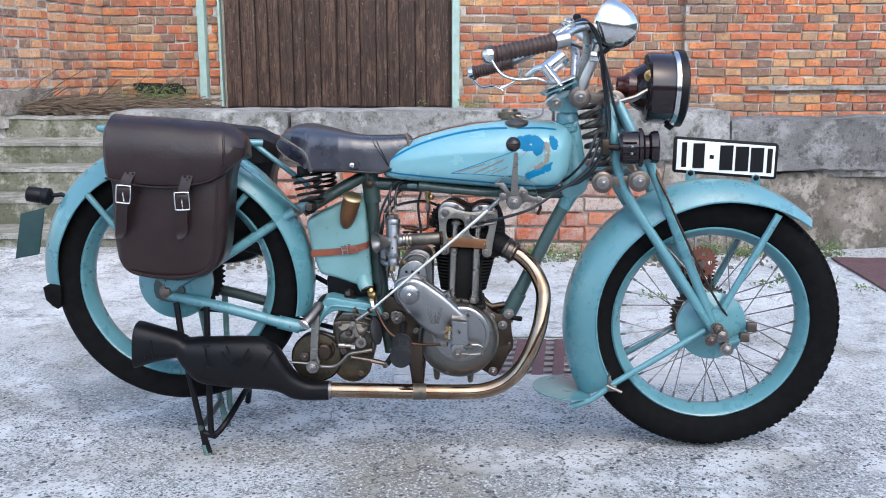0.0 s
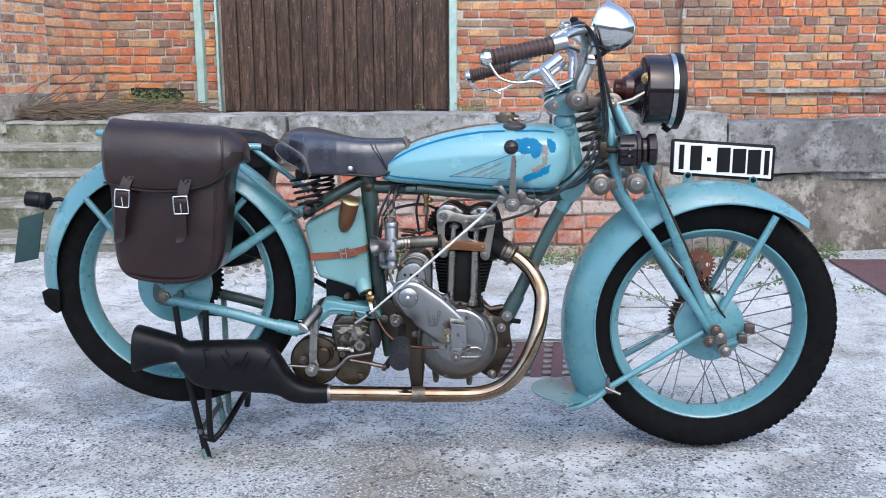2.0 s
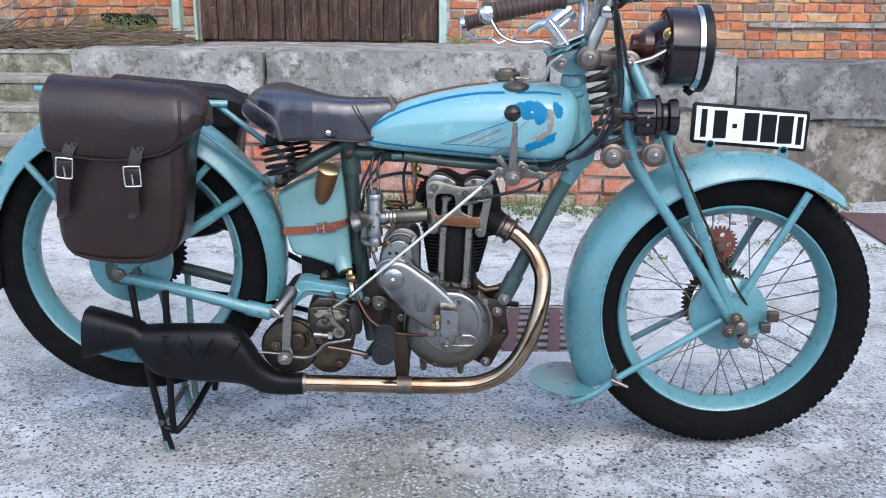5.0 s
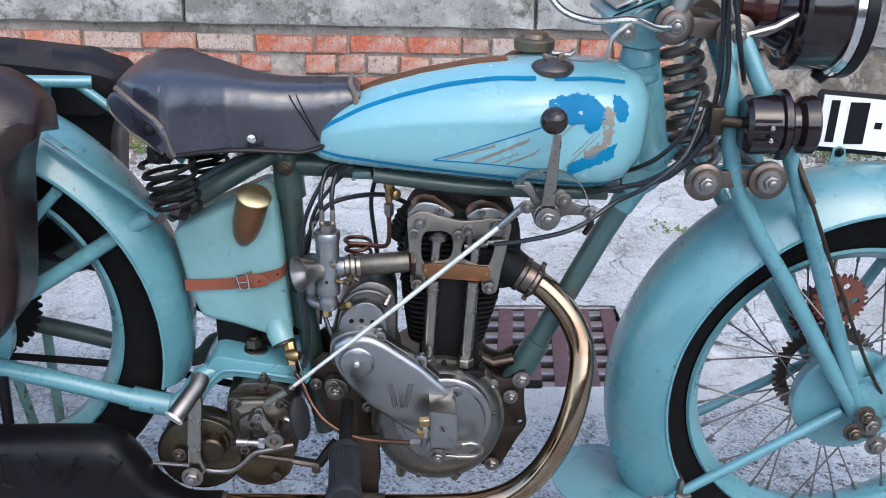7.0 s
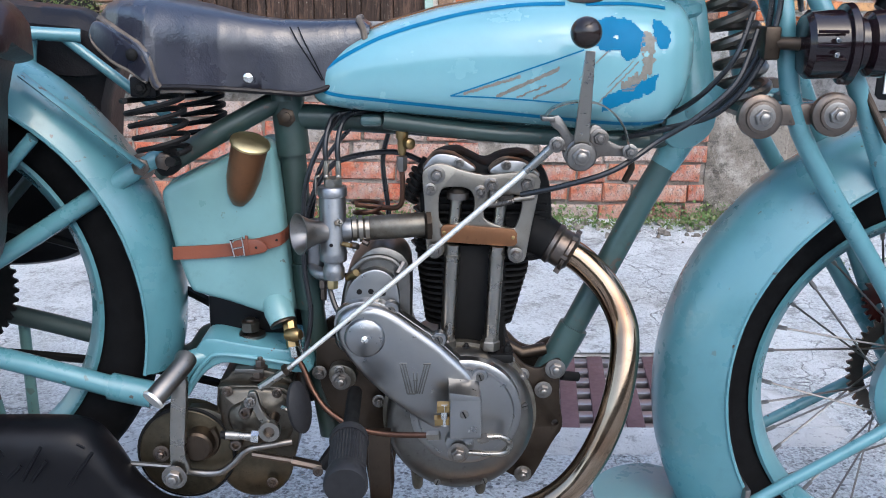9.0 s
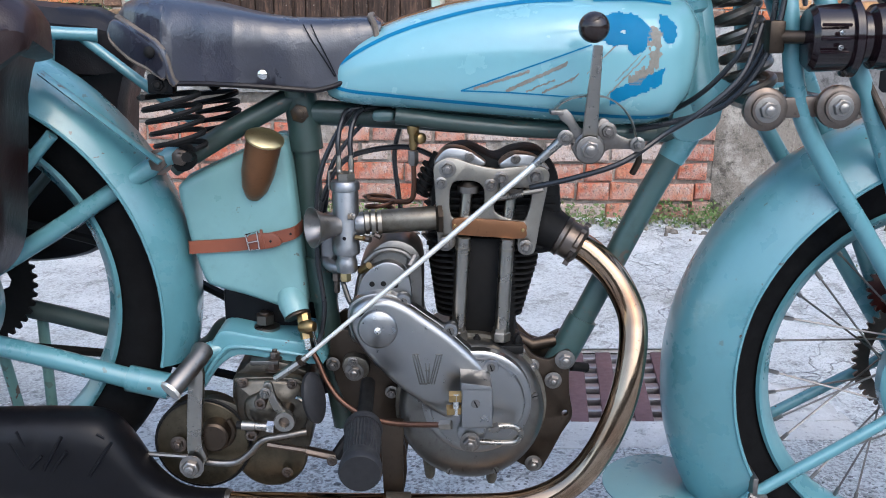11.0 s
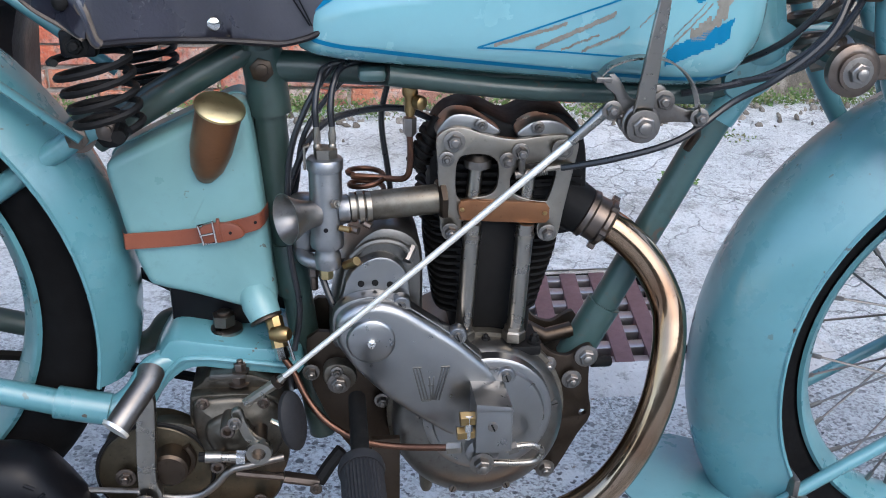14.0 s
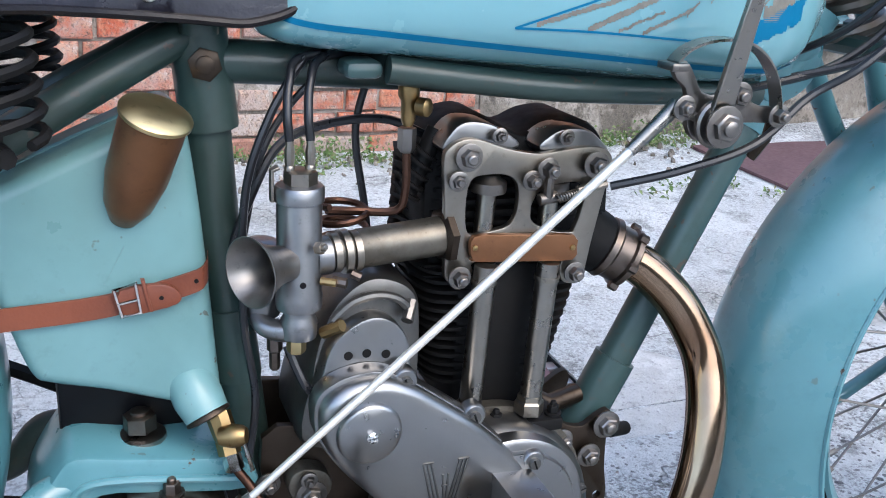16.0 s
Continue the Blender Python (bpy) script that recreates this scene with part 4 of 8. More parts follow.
# far stays: the shade behind the wheel is put into a darker teal
FARSHADE = paint("shaded_far_paint", (0.030, 0.052, 0.050), (0.015, 0.022, 0.020), rough=0.45, wear=0.55, coat=0.1)
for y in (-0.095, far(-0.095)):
    coat_ = TEAL if y < CY else FARSHADE
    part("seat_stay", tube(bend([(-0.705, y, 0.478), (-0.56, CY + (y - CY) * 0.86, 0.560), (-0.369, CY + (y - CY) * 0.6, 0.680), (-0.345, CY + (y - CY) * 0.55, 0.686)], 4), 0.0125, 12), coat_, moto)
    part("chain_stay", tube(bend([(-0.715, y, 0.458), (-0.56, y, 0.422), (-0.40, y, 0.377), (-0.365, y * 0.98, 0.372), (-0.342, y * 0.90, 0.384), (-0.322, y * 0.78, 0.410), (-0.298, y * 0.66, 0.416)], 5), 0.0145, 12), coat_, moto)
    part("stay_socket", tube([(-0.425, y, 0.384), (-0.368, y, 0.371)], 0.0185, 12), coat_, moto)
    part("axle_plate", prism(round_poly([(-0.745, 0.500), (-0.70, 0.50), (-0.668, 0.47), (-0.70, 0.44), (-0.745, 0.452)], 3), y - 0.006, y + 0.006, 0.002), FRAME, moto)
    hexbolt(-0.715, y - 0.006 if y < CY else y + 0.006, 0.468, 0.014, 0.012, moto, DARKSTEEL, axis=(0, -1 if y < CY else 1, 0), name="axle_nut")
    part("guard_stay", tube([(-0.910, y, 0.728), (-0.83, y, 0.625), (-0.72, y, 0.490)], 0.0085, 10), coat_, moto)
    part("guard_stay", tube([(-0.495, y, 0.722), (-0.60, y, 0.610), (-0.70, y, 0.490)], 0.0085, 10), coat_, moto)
hexbolt(-0.367, -0.068, 0.681, 0.012, 0.010, moto, DARKSTEEL)
part("spring_seat", lathe([(0.021, 0.004), (0.021, -0.006), (0.016, -0.009), (0.012, -0.009)], (-0.338, -0.058, 0.688), "y", 24), BLACKIRON, moto)
hexbolt(-0.338, -0.066, 0.688, 0.012, 0.008, moto, DARKSTEEL, False)
part("carrier_brace", tube(bend([yard(-0.516, 0.10, 0.835), yard(-0.46, 0.10, 0.790), yard(-0.360, 0.10, 0.712)], 4), 0.0075, 10), TEAL, moto)
part("carrier_brace", tube([yard(-0.56, 0.10, 0.835), yard(-0.57, 0.08, 0.70)], 0.007, 10), TEAL, moto)
part("guard_stay", tube([(-0.505, -0.088, 0.800), (-0.36, -0.088, 0.683)], 0.009, 8, flat=0.4), TEAL, moto)
part("carrier_rail", tube(bend([yard(-0.84, -0.06, 0.878), yard(-0.68, 0.0, 0.858), yard(-0.58, 0.07, 0.843), yard(-0.492, 0.100, 0.837)], 4), 0.0095, 12), TEAL, moto)
part("carrier_rail", tube([yard(-0.868, -0.10, 0.892), yard(-0.80, -0.10, 0.888)], 0.0085, 10), TEAL, moto)

# rear stand
STANDGREEN = paint("chipped_stand_green", (0.11, 0.22, 0.20), (0.07, 0.13, 0.115), rough=0.5, wear=0.50, coat=0.1)
part("stand_toe", tube([(-0.6335, -0.120, 0.052), (-0.622, -0.120, GZ + 0.004)], [0.0105, 0.0125], 10), STANDGREEN, moto, "chipped green toe")
for y in (-0.120, far(-0.120)):
    part("stand_leg", tube(bend([(-0.690, y * 0.9, 0.44), (-0.672, y, 0.30), (-0.640, y, 0.10), (-0.622, y, GZ + 0.004)], 4), [0.0085] * 9 + [0.009] + [0.011] * 3, 10), BLACKPAINT if y < CY else STANDGREEN, moto)
    part("stand_leg", tube(bend([(-0.610, y * 0.92, 0.43), (-0.613, y, 0.22), (-0.614, y, 0.085), (-0.60, y, 0.080)], 4), 0.0085, 10), BLACKPAINT if y < CY else STANDGREEN, moto)
part("stand_bow", tube(bend([(-0.640, -0.120, 0.085), (-0.605, -0.117, 0.078), (-0.575, -0.09, 0.11), (-0.545, 0.02, 0.16), (-0.560, 0.075, 0.10)], 6), 0.0085, 10), BLACKPAINT, moto)
part("stand_foot", box(-0.634, -0.606, -0.135, -0.108, GZ - 0.004, GZ + 0.012, 0.003), STANDGREEN, moto)
part("stand_foot", box(-0.634, -0.606, far(-0.108), far(-0.135), GZ - 0.004, GZ + 0.012, 0.003), STANDGREEN, moto)
part("stand_crossbar", tube([(-0.64, -0.13, 0.10), (-0.64, 0.09, 0.10)], 0.008, 8), FRAME, moto)

# tail lamp and rear plate
part("tail_plate", prism([(-1.088, 0.676), (-1.024, 0.692), (-1.050, 0.568), (-1.114, 0.556)], CY - 0.075, CY - 0.07, 0.001), PLATEBACK, moto, "dark green back of the rear plate")
part("tail_lamp", lathe([(0.012, -0.035), (0.020, -0.034), (0.021, 0.0), (0.019, 0.004), (0.023, 0.008), (0.023, 0.022), (0.012, 0.03)], (-1.050, CY - 0.03, 0.717), (1, 0, -0.15), 24), BLACKPAINT, moto, "small black tail lamp")
part("lamp_bracket", tube([(-1.035, CY - 0.03, 0.715), (-0.995, CY - 0.03, 0.720), (-0.975, CY - 0.03, 0.71)], 0.006, 8), BLACKPAINT, moto)
part("tail_flap", prism([(-1.055, 0.475), (-1.005, 0.480), (-1.010, 0.425), (-1.020, 0.415), (-1.035, 0.425), (-1.050, 0.440)], CY - 0.06, CY + 0.04, 0.002), RUBBER, moto, "torn black rubber flap")


# ---- fuel tank ----
TX = [-0.148, -0.142, -0.125, -0.095, -0.046, 0.018, 0.09, 0.16, 0.23, 0.275, 0.305, 0.328, 0.341, 0.346]
TZ_LO = [0.776, 0.764, 0.757, 0.753, 0.749, 0.744, 0.738, 0.732, 0.726, 0.726, 0.735, 0.758, 0.796, 0.828]
TZ_HI = [0.788, 0.805, 0.825, 0.846, 0.866, 0.884, 0.898, 0.905, 0.907, 0.905, 0.901, 0.892, 0.876, 0.852]
TW = [0.010, 0.034, 0.053, 0.068, 0.082, 0.094, 0.104, 0.110, 0.110, 0.104, 0.094, 0.078, 0.056, 0.028]


def tank_section(x):
    return (float(np.interp(x, TX, TZ_LO)), float(np.interp(x, TX, TZ_HI)), float(np.interp(x, TX, TW)))


def tank_side(x, z):
    """How far the tank's side bulges at x and z."""
    lo, hi, w = tank_section(x)
    v = min(max((z - lo) / (hi - lo), 0.0), 1.0) * 2 - 1
    if v > 0:
        return w * (1 - v ** 2.4) ** (1 / 2.0)
    return w * (1 - abs(v) ** 4.5) ** (1 / 3.0)


tank_bm = bmesh.new()
loops = []
for i in range(49):
    f = i / 48
    x = TX[0] + (TX[-1] - TX[0]) * (0.5 - 0.5 * math.cos(math.pi * f)) if i not in (0, 48) else (TX[0] if i == 0 else TX[-1])
    lo, hi, w = tank_section(x)
    loop = []
    n = 15
    zs = [lo + (hi - lo) * (0.5 - 0.5 * math.cos(math.pi * k / n)) for k in range(n + 1)]
    loop += [Vector((x, CY - tank_side(x, z) - 0.0005, z)) for z in zs]
    loop += [Vector((x, CY + tank_side(x, z) + 0.0005, z)) for z in reversed(zs)]
    loops.append(loop)
rings(tank_bm, loops)
tank = part("fuel_tank", tank_bm, TANK, moto, "glossy pale blue teardrop tank with worn blue decoration")


def on_tank(x, z, off=0.0012):
    return Vector((x, CY - tank_side(x, z) - off, z))


def tank_line(pts, w, mat, name, n=10):
    p = [on_tank(v.x, v.z, 0.0008) for v in bend([(x, 0, z) for x, z in pts], n)]
    bm = bmesh.new()
    rows = []
    for i, q in enumerate(p):
        d = (p[min(i + 1, len(p) - 1)] - p[max(i - 1, 0)])
        nrm = Vector((-d.z, 0, d.x)).normalized() * w / 2
        a, b = on_tank(q.x + nrm.x, q.z + nrm.z, 0.0010), on_tank(q.x - nrm.x, q.z - nrm.z, 0.0010)
        rows.append((bm.verts.new(a), bm.verts.new(b)))
    for a, b in zip(rows, rows[1:]):
        bm.faces.new((a[0], a[1], b[1], b[0]))
    return part(name, bm, mat, tank)


def inside(poly, x, z):
    hit = False
    for (xa, za), (xb, zb) in zip(poly, poly[1:] + poly[:1]):
        if (za > z) != (zb > z) and x < (xb - xa) * (z - za) / (zb - za) + xa:
            hit = not hit
    return hit


def tank_patch(poly, mat, name, ragged=0.5, cell=0.0016):
    """A painted patch with a flaked edge."""
    bm = bmesh.new()
    xs, zs = [p[0] for p in poly], [p[1] for p in poly]
    grid = {}
    nx, nz = int((max(xs) - min(xs)) / cell) + 2, int((max(zs) - min(zs)) / cell) + 2

    def vert(i, j):
        if (i, j) not in grid:
            grid[i, j] = bm.verts.new(on_tank(min(xs) + i * cell, min(zs) + j * cell, 0.0009))
        return grid[i, j]
    for i in range(nx):
        for j in range(nz):
            x, z = min(xs) + (i + 0.5) * cell, min(zs) + (j + 0.5) * cell
            dx, dz = noise.noise((x * 160, z * 160, 0)) * 0.006 * ragged, noise.noise((x * 160, z * 160, 5)) * 0.006 * ragged
            if inside(poly, x + dx, z + dz) and noise.noise((x * 90, z * 90, 9)) < 0.55:
                bm.faces.new((vert(i, j), vert(i + 1, j), vert(i + 1, j + 1), vert(i, j + 1)))
    return part(name, bm, mat, tank)


tank_line([(0.318, 0.745), (0.25, 0.744), (0.10, 0.757), (-0.05, 0.770), (-0.120, 0.777), (-0.135, 0.790), (-0.120, 0.811), (-0.055, 0.846), (0.03, 0.872), (0.11, 0.886), (0.175, 0.889)], 0.0045, BLUE, "blue_lining")
tank_line([(0.20, 0.8885), (0.255, 0.889), (0.30, 0.884)], 0.004, BLUE, "blue_lining")
tank_line([(0.195, 0.835), (0.11, 0.805), (0.034, 0.778)], 0.0018, BLUE, "thin_lining", 8)
tank_line([(0.034, 0.778), (0.10, 0.776), (0.185, 0.770)], 0.0018, BLUE, "thin_lining", 8)
tank_patch(round_poly([(0.190, 0.862), (0.215, 0.872), (0.245, 0.872), (0.262, 0.862), (0.270, 0.845), (0.260, 0.828), (0.247, 0.822), (0.238, 0.835), (0.225, 0.834), (0.205, 0.842)], 4), BLUE, "blue_patch")
tank_patch(round_poly([(0.280, 0.868), (0.295, 0.866), (0.303, 0.850), (0.297, 0.836), (0.284, 0.842)], 4), BLUE, "blue_patch")
tank_patch([(0.220, 0.760), (0.285, 0.785), (0.288, 0.806), (0.220, 0.779)], BLUE, "blue_patch", 0.25)
for k, (xa, za, xb, zb, w) in enumerate([(0.05, 0.781, 0.12, 0.803, 0.0035), (0.09, 0.778, 0.165, 0.812, 0.005), (0.115, 0.777, 0.158, 0.796, 0.0022), (0.135, 0.776, 0.175, 0.795, 0.003), (0.17, 0.79, 0.18, 0.80, 0.003), (0.19, 0.80, 0.225, 0.835, 0.0018), (0.215, 0.772, 0.262, 0.82, 0.0022), (0.225, 0.79, 0.256, 0.822, 0.0015)]):
    tank_patch([(xa, za - w / 2), (xb, zb - w / 2), (xb, zb + w / 2), (xa, za + w / 2)], SCRATCH, "scratch", 0.18, 0.0011)
tank_patch(round_poly([(0.265, 0.855), (0.282, 0.850), (0.279, 0.812), (0.262, 0.790), (0.248, 0.782), (0.240, 0.795), (0.262, 0.806), (0.268, 0.825)], 3), SCRATCH, "scratch", 1.2)
# strip along the top, filler cap
CAPBRASS = metal("tarnished_cap_brass", (0.20, 0.16, 0.11), (0.10, 0.075, 0.05), 0.4, 0.9, 0.5)
bm = bmesh.new()
strip = [(x, tank_section(x)[1]) for x in np.linspace(-0.09, 0.14, 16)]
rings(bm, [[Vector((x, CY + s, z + 0.0015 - abs(s) * 0.06)) for s in (-0.016, -0.008, 0, 0.008, 0.016)] + [Vector((x, CY + s, z - 0.004)) for s in (0.016, -0.016)] for x, z in strip])
part("top_strip", bm, BROWNMETAL, tank, "dull brown strip along the tank's ridge")
part("filler_flange", lathe([(0.042, -0.006), (0.043, 0.000), (0.036, 0.004), (0.026, 0.005)], (0.186, CY + 0.052, 0.896), "z", 32), DARKSTEEL, tank)
cap = part("filler_cap", lathe([(0.022, 0), (0.024, 0.006), (0.030, 0.007), (0.031, 0.020), (0.028, 0.023), (0.022, 0.024), (0.020, 0.030), (0.001, 0.031)], (0.186, CY + 0.052, 0.900), "z", 32), CAPBRASS, tank, "tarnished brass filler cap")
oil_cap = part("wing_cap", lathe([(0.029, -0.008), (0.030, 0.000), (0.027, 0.003), (0.018, 0.006), (0.008, 0.010), (0.001, 0.011)], (0.201, CY - 0.044, 0.901), (0.0, -0.10, 1.0), 32), DARKSTEEL, tank, "flat tarnished winged cap")
for d in (-0.008, 0.008):
    part("wing", prism(round_poly([(0.201 + d - 0.004, 0.907), (0.201 + d + 0.004, 0.907), (0.201 + d * 1.5 + 0.004, 0.918), (0.201 + d * 1.5 - 0.004, 0.918)], 2), CY - 0.048, CY - 0.042, 0.001), DARKSTEEL, oil_cap)
part("cap_lever", tube([(0.200, CY - 0.034, 0.917), (0.225, CY - 0.036, 0.915), (0.232, CY - 0.03, 0.92)], 0.004, 8), STEEL, cap)
part("tank_rail", tube(bend([(-0.05, CY - 0.055, 0.742), (0.1, CY - 0.06, 0.726), (0.29, CY - 0.055, 0.718)], 4), 0.011, 10), FRAME, moto)
part("tank_lug", box(-0.082, -0.052, CY - 0.055, CY - 0.02, 0.734, 0.748, 0.006), WORNTEAL, moto)
hexbolt(-0.181, CY - 0.0225, 0.742, 0.013, 0.003, moto, DARKPLATE, False)

# ---- parts given in places of the yard ----
def ypart(name, bm, mat, parent=None, label="", smooth=40):
    """A part of the motorcycle whose mesh is given in places of the yard."""
    bmesh.ops.transform(bm, matrix=TO_MOTO @ Matrix.Translation((0.001, 0.007, 0)), verts=bm.verts)
    return part(name, bm, mat, parent or moto, label, smooth)


def ybolt(x, y, z, r=0.006, h=0.005, parent=None, mat=None, washer=True, axis=(0, -1, 0), name="bolt"):
    return hexbolt(*yard(x, y, z), r, h, parent or moto, mat, washer, axis, name)


def slotted(x, y, z, r, parent, mat=None, turn=30):
    """A cheese-head screw with its slot."""
    s = ypart("screw", lathe([(r, 0.002), (r, -0.002), (r * 0.9, -0.0028), (0.0001, -0.0028)], (x, y, z), "y", 14), mat or STEEL, parent)
    d = Vector((math.cos(radians(turn)), 0, math.sin(radians(turn)))) * r * 0.85
    c = Vector((x, y - 0.0029, z))
    ypart("slot", tube([c - d, c + d], r * 0.16, 4), BLACKIRON, s)
    return s


def pillow(outline, y0, y1, dome, bm=None, inset=0.010):
    """A plate whose near face swells towards the viewer, with a broad rounded edge."""
    bm = bm or bmesh.new()
    cx, cz = sum(p[0] for p in outline) / len(outline), sum(p[1] for p in outline) / len(outline)
    loops = [[Vector((x, y1, z)) for x, z in outline]]
    n = len(outline)
    for k in range(9):
        f = k / 8
        loop = []
        for i, (x, z) in enumerate(outline):
            a, b = Vector((outline[i - 1][0], outline[i - 1][1])), Vector((outline[(i + 1) % n][0], outline[(i + 1) % n][1]))
            d = Vector((-(b - a).y, (b - a).x)).normalized()
            if d.dot(Vector((cx - x, cz - z))) < 0:
                d = -d
            if k < 5:
                a_ = f * 2 * math.pi / 2
                loop.append(Vector((x + d.x * inset * (1 - math.cos(a_)), y0 + inset * (1 - math.sin(a_)), z + d.y * inset * (1 - math.cos(a_)))))
            else:
                s = (k - 4) / 4.0
                px, pz = x + d.x * inset, z + d.y * inset
                loop.append(Vector((px + (cx - px) * s * 0.8, y0 - dome * (1 - (1 - s) ** 2), pz + (cz - pz) * s * 0.8)))
        loops.append(loop)
    rings(bm, loops)
    return bm


# ---- saddle ----
SX = [-0.412, -0.400, -0.380, -0.358, -0.340, -0.331, -0.300, -0.265, -0.231, -0.196, -0.165, -0.135, -0.105, -0.086, -0.078]
SHW = [0.070, 0.088, 0.110, 0.127, 0.137, 0.134, 0.106, 0.080, 0.067, 0.061, 0.057, 0.053, 0.049, 0.045, 0.040]
STOP = [0.874, 0.886, 0.893, 0.895, 0.894, 0.893, 0.887, 0.879, 0.872, 0.868, 0.867, 0.867, 0.867, 0.866, 0.860]
SBOT = [0.864, 0.860, 0.850, 0.840, 0.829, 0.786, 0.784, 0.780, 0.777, 0.774, 0.771, 0.778, 0.798, 0.820, 0.845]


def saddle_at(x):
    """Middle line, half width, top and lower edge of the saddle."""
    return (0.0007 - 0.0175 * x, *(float(np.interp(x, SX, q)) for q in (SHW, STOP, SBOT)))


def saddle_leather():
    """The stretched hide: flat and wide behind, rolled over the sides into hanging skirts."""
    prof = [(0.0, 0.0), (0.25, 0.0), (0.5, -0.001), (0.70, -0.005), (0.84, -0.013), (0.93, -0.026), (0.975, -0.042), (0.985, -0.060), (0.99, -0.078), (1.0, -0.12)]
    bm = bmesh.new()
    loops = []
    for x in sorted({*np.linspace(SX[0], SX[-1], 70), *SX, -0.334, -0.3325}):
        yc, w, zt, zb = saddle_at(x)
        sag = 0.005 * math.sin(math.pi * (x - SX[0]) / (SX[-1] - SX[0]))
        depth = max(zt - zb, 0.006)
        sides = []
        for sg in (-1, 1):
            row = []
            for u, dz in prof:
                f = -dz / 0.12
                z = zt - sag * (1 - u) - min(depth * f ** 0.9, depth)
                y = yc + sg * w * u
                crease = 0.0022 * noise.noise((x * 26, z * 9, 3.1 * sg)) + 0.0012 * noise.noise((x * 70 + z * 40, z * 30, 5.0))
                tuck = 0.006 * math.exp(-((x + 0.232) ** 2 + (z - 0.794) ** 2) / 0.0005)
                row.append(Vector((x, y - sg * (tuck - crease), z + 0.0015 * noise.noise((x * 18, y * 22, 0)))))
            sides.append(row)
        outer = sides[0][::-1] + sides[1][1:]
        inner = [Vector((p.x, yc + (p.y - yc) * 0.955, p.z - (0.005 if abs(p.y - yc) < w * 0.95 else 0.0))) for p in outer][::-1]
        loops.append(outer + inner)
    rings(bm, loops)
    return bm


saddle = ypart("saddle", saddle_leather(), SADDLE, None, "worn black leather sprung saddle", 60)


def saddle_edge(xs, sg=-1, out=0.002):
    pts = [Vector((x, yc + sg * (w + out), zb)) for x, (yc, w, zt, zb) in ((x, saddle_at(x)) for x in xs)]
    return [pts[0], *[(a + b * 2 + c) / 4 for a, b, c in zip(pts, pts[1:], pts[2:])], pts[-1]]


rear_edge = [*np.linspace(-0.412, -0.341, 9), -0.337, -0.3345, -0.3330, -0.3315, -0.328]
ypart("saddle_piping", tube(saddle_edge(rear_edge), 0.0052, 8), PIPING, saddle, "frayed pale piping")
ypart("saddle_piping", tube(saddle_edge(rear_edge, -1, 0.006), 0.0026, 6), SADDLE, saddle)
ypart("saddle_piping", tube(saddle_edge(np.linspace(-0.330, -0.090, 34)), 0.0034, 8), BAGDARK, saddle, "dark welted lower edge")
ypart("saddle_piping", tube(saddle_edge(np.linspace(-0.328, -0.165, 20), -1, 0.0035), 0.0012, 5), STRAP, saddle)
ypart("saddle_piping", tube(saddle_edge([*rear_edge, *np.linspace(-0.320, -0.090, 20)], 1), 0.0040, 8), SADDLE, saddle)
yc, w, zt, zb = saddle_at(-0.086)
ypart("saddle_piping", tube(bend([(-0.092, yc + 0.02, 0.868), (-0.092, yc - 0.028, 0.866), (-0.086, yc - 0.044, 0.856), (-0.082, yc - 0.046, 0.836)], 5), 0.0042, 8), PIPING, saddle, "frayed pale piping")
for dx in (0.0, -0.010):
    ypart("saddle_seam", tube(bend([(-0.168 + dx, -0.0505, 0.856), (-0.158 + dx * 0.8, -0.0565, 0.835), (-0.146 + dx * 0.5, -0.0585, 0.812), (-0.136 + dx * 0.2, -0.0570, 0.790)], 4), 0.0009, 6), BLACKPAINT, saddle)
ypart("rivet", lathe([(0.0072, 0), (0.0065, 0.002), (0.003, 0.0035), (0.0001, 0.0038)], (-0.232, -0.0590, 0.792), (0, -1, 0), 16), CHROME, saddle)
back = prism(round_poly([(-0.412, 0.862), (-0.424, 0.848), (-0.420, 0.836), (-0.392, 0.815), (-0.362, 0.804), (-0.338, 0.792), (-0.336, 0.826), (-0.360, 0.838), (-0.385, 0.852)], 3), -0.136, -0.126, 0.0035)
for v in back.verts:
    v.co.y += 0.75 * max(0.0, -0.348 - v.co.x)
ypart("saddle_flap", back, SADDLE, saddle, "stiff leather roll behind the seat")
ypart("saddle_piping", tube(bend([(-0.420, -0.080, 0.846), (-0.416, -0.084, 0.834), (-0.390, -0.104, 0.815), (-0.362, -0.124, 0.8035), (-0.340, -0.134, 0.792)], 5), 0.0022, 6), PIPING, saddle)
ypart("rivet", lathe([(0.0075, 0), (0.006, 0.002), (0.002, 0.003)], (-0.357, -0.131, 0.824), (0, -1, 0), 14), BLACKIRON, saddle)
ypart("spring_bracket", box(-0.366, -0.334, -0.118, -0.098, 0.772, 0.797, 0.003), BLACKPAINT, saddle)
ybolt(-0.350, -0.112, 0.784, 0.008, 0.004, saddle, BLACKIRON)
ypart("saddle_pan", prism([(-0.365, 0.806), (-0.345, 0.780), (-0.17, 0.776), (-0.17, 0.790), (-0.33, 0.812)], -0.045, 0.05, 0.003), BLACKPAINT, saddle)
for y, za, zb, ra, rb, xa, xb in ((-0.095, 0.774, 0.700, 0.036, 0.030, -0.343, -0.330), (0.085, 0.760, 0.698, 0.031, 0.028, -0.325, -0.316)):
    coil(yard(xa, y, za), yard(xb, y, zb), ra, rb, 4.75, 0.0037, BLACKIRON, saddle, "saddle_spring")
    ypart("spring_strut", tube([(xa, y, za + 0.002), (-0.345, y * 0.8, 0.800)], 0.008, 8), BLACKPAINT, saddle)
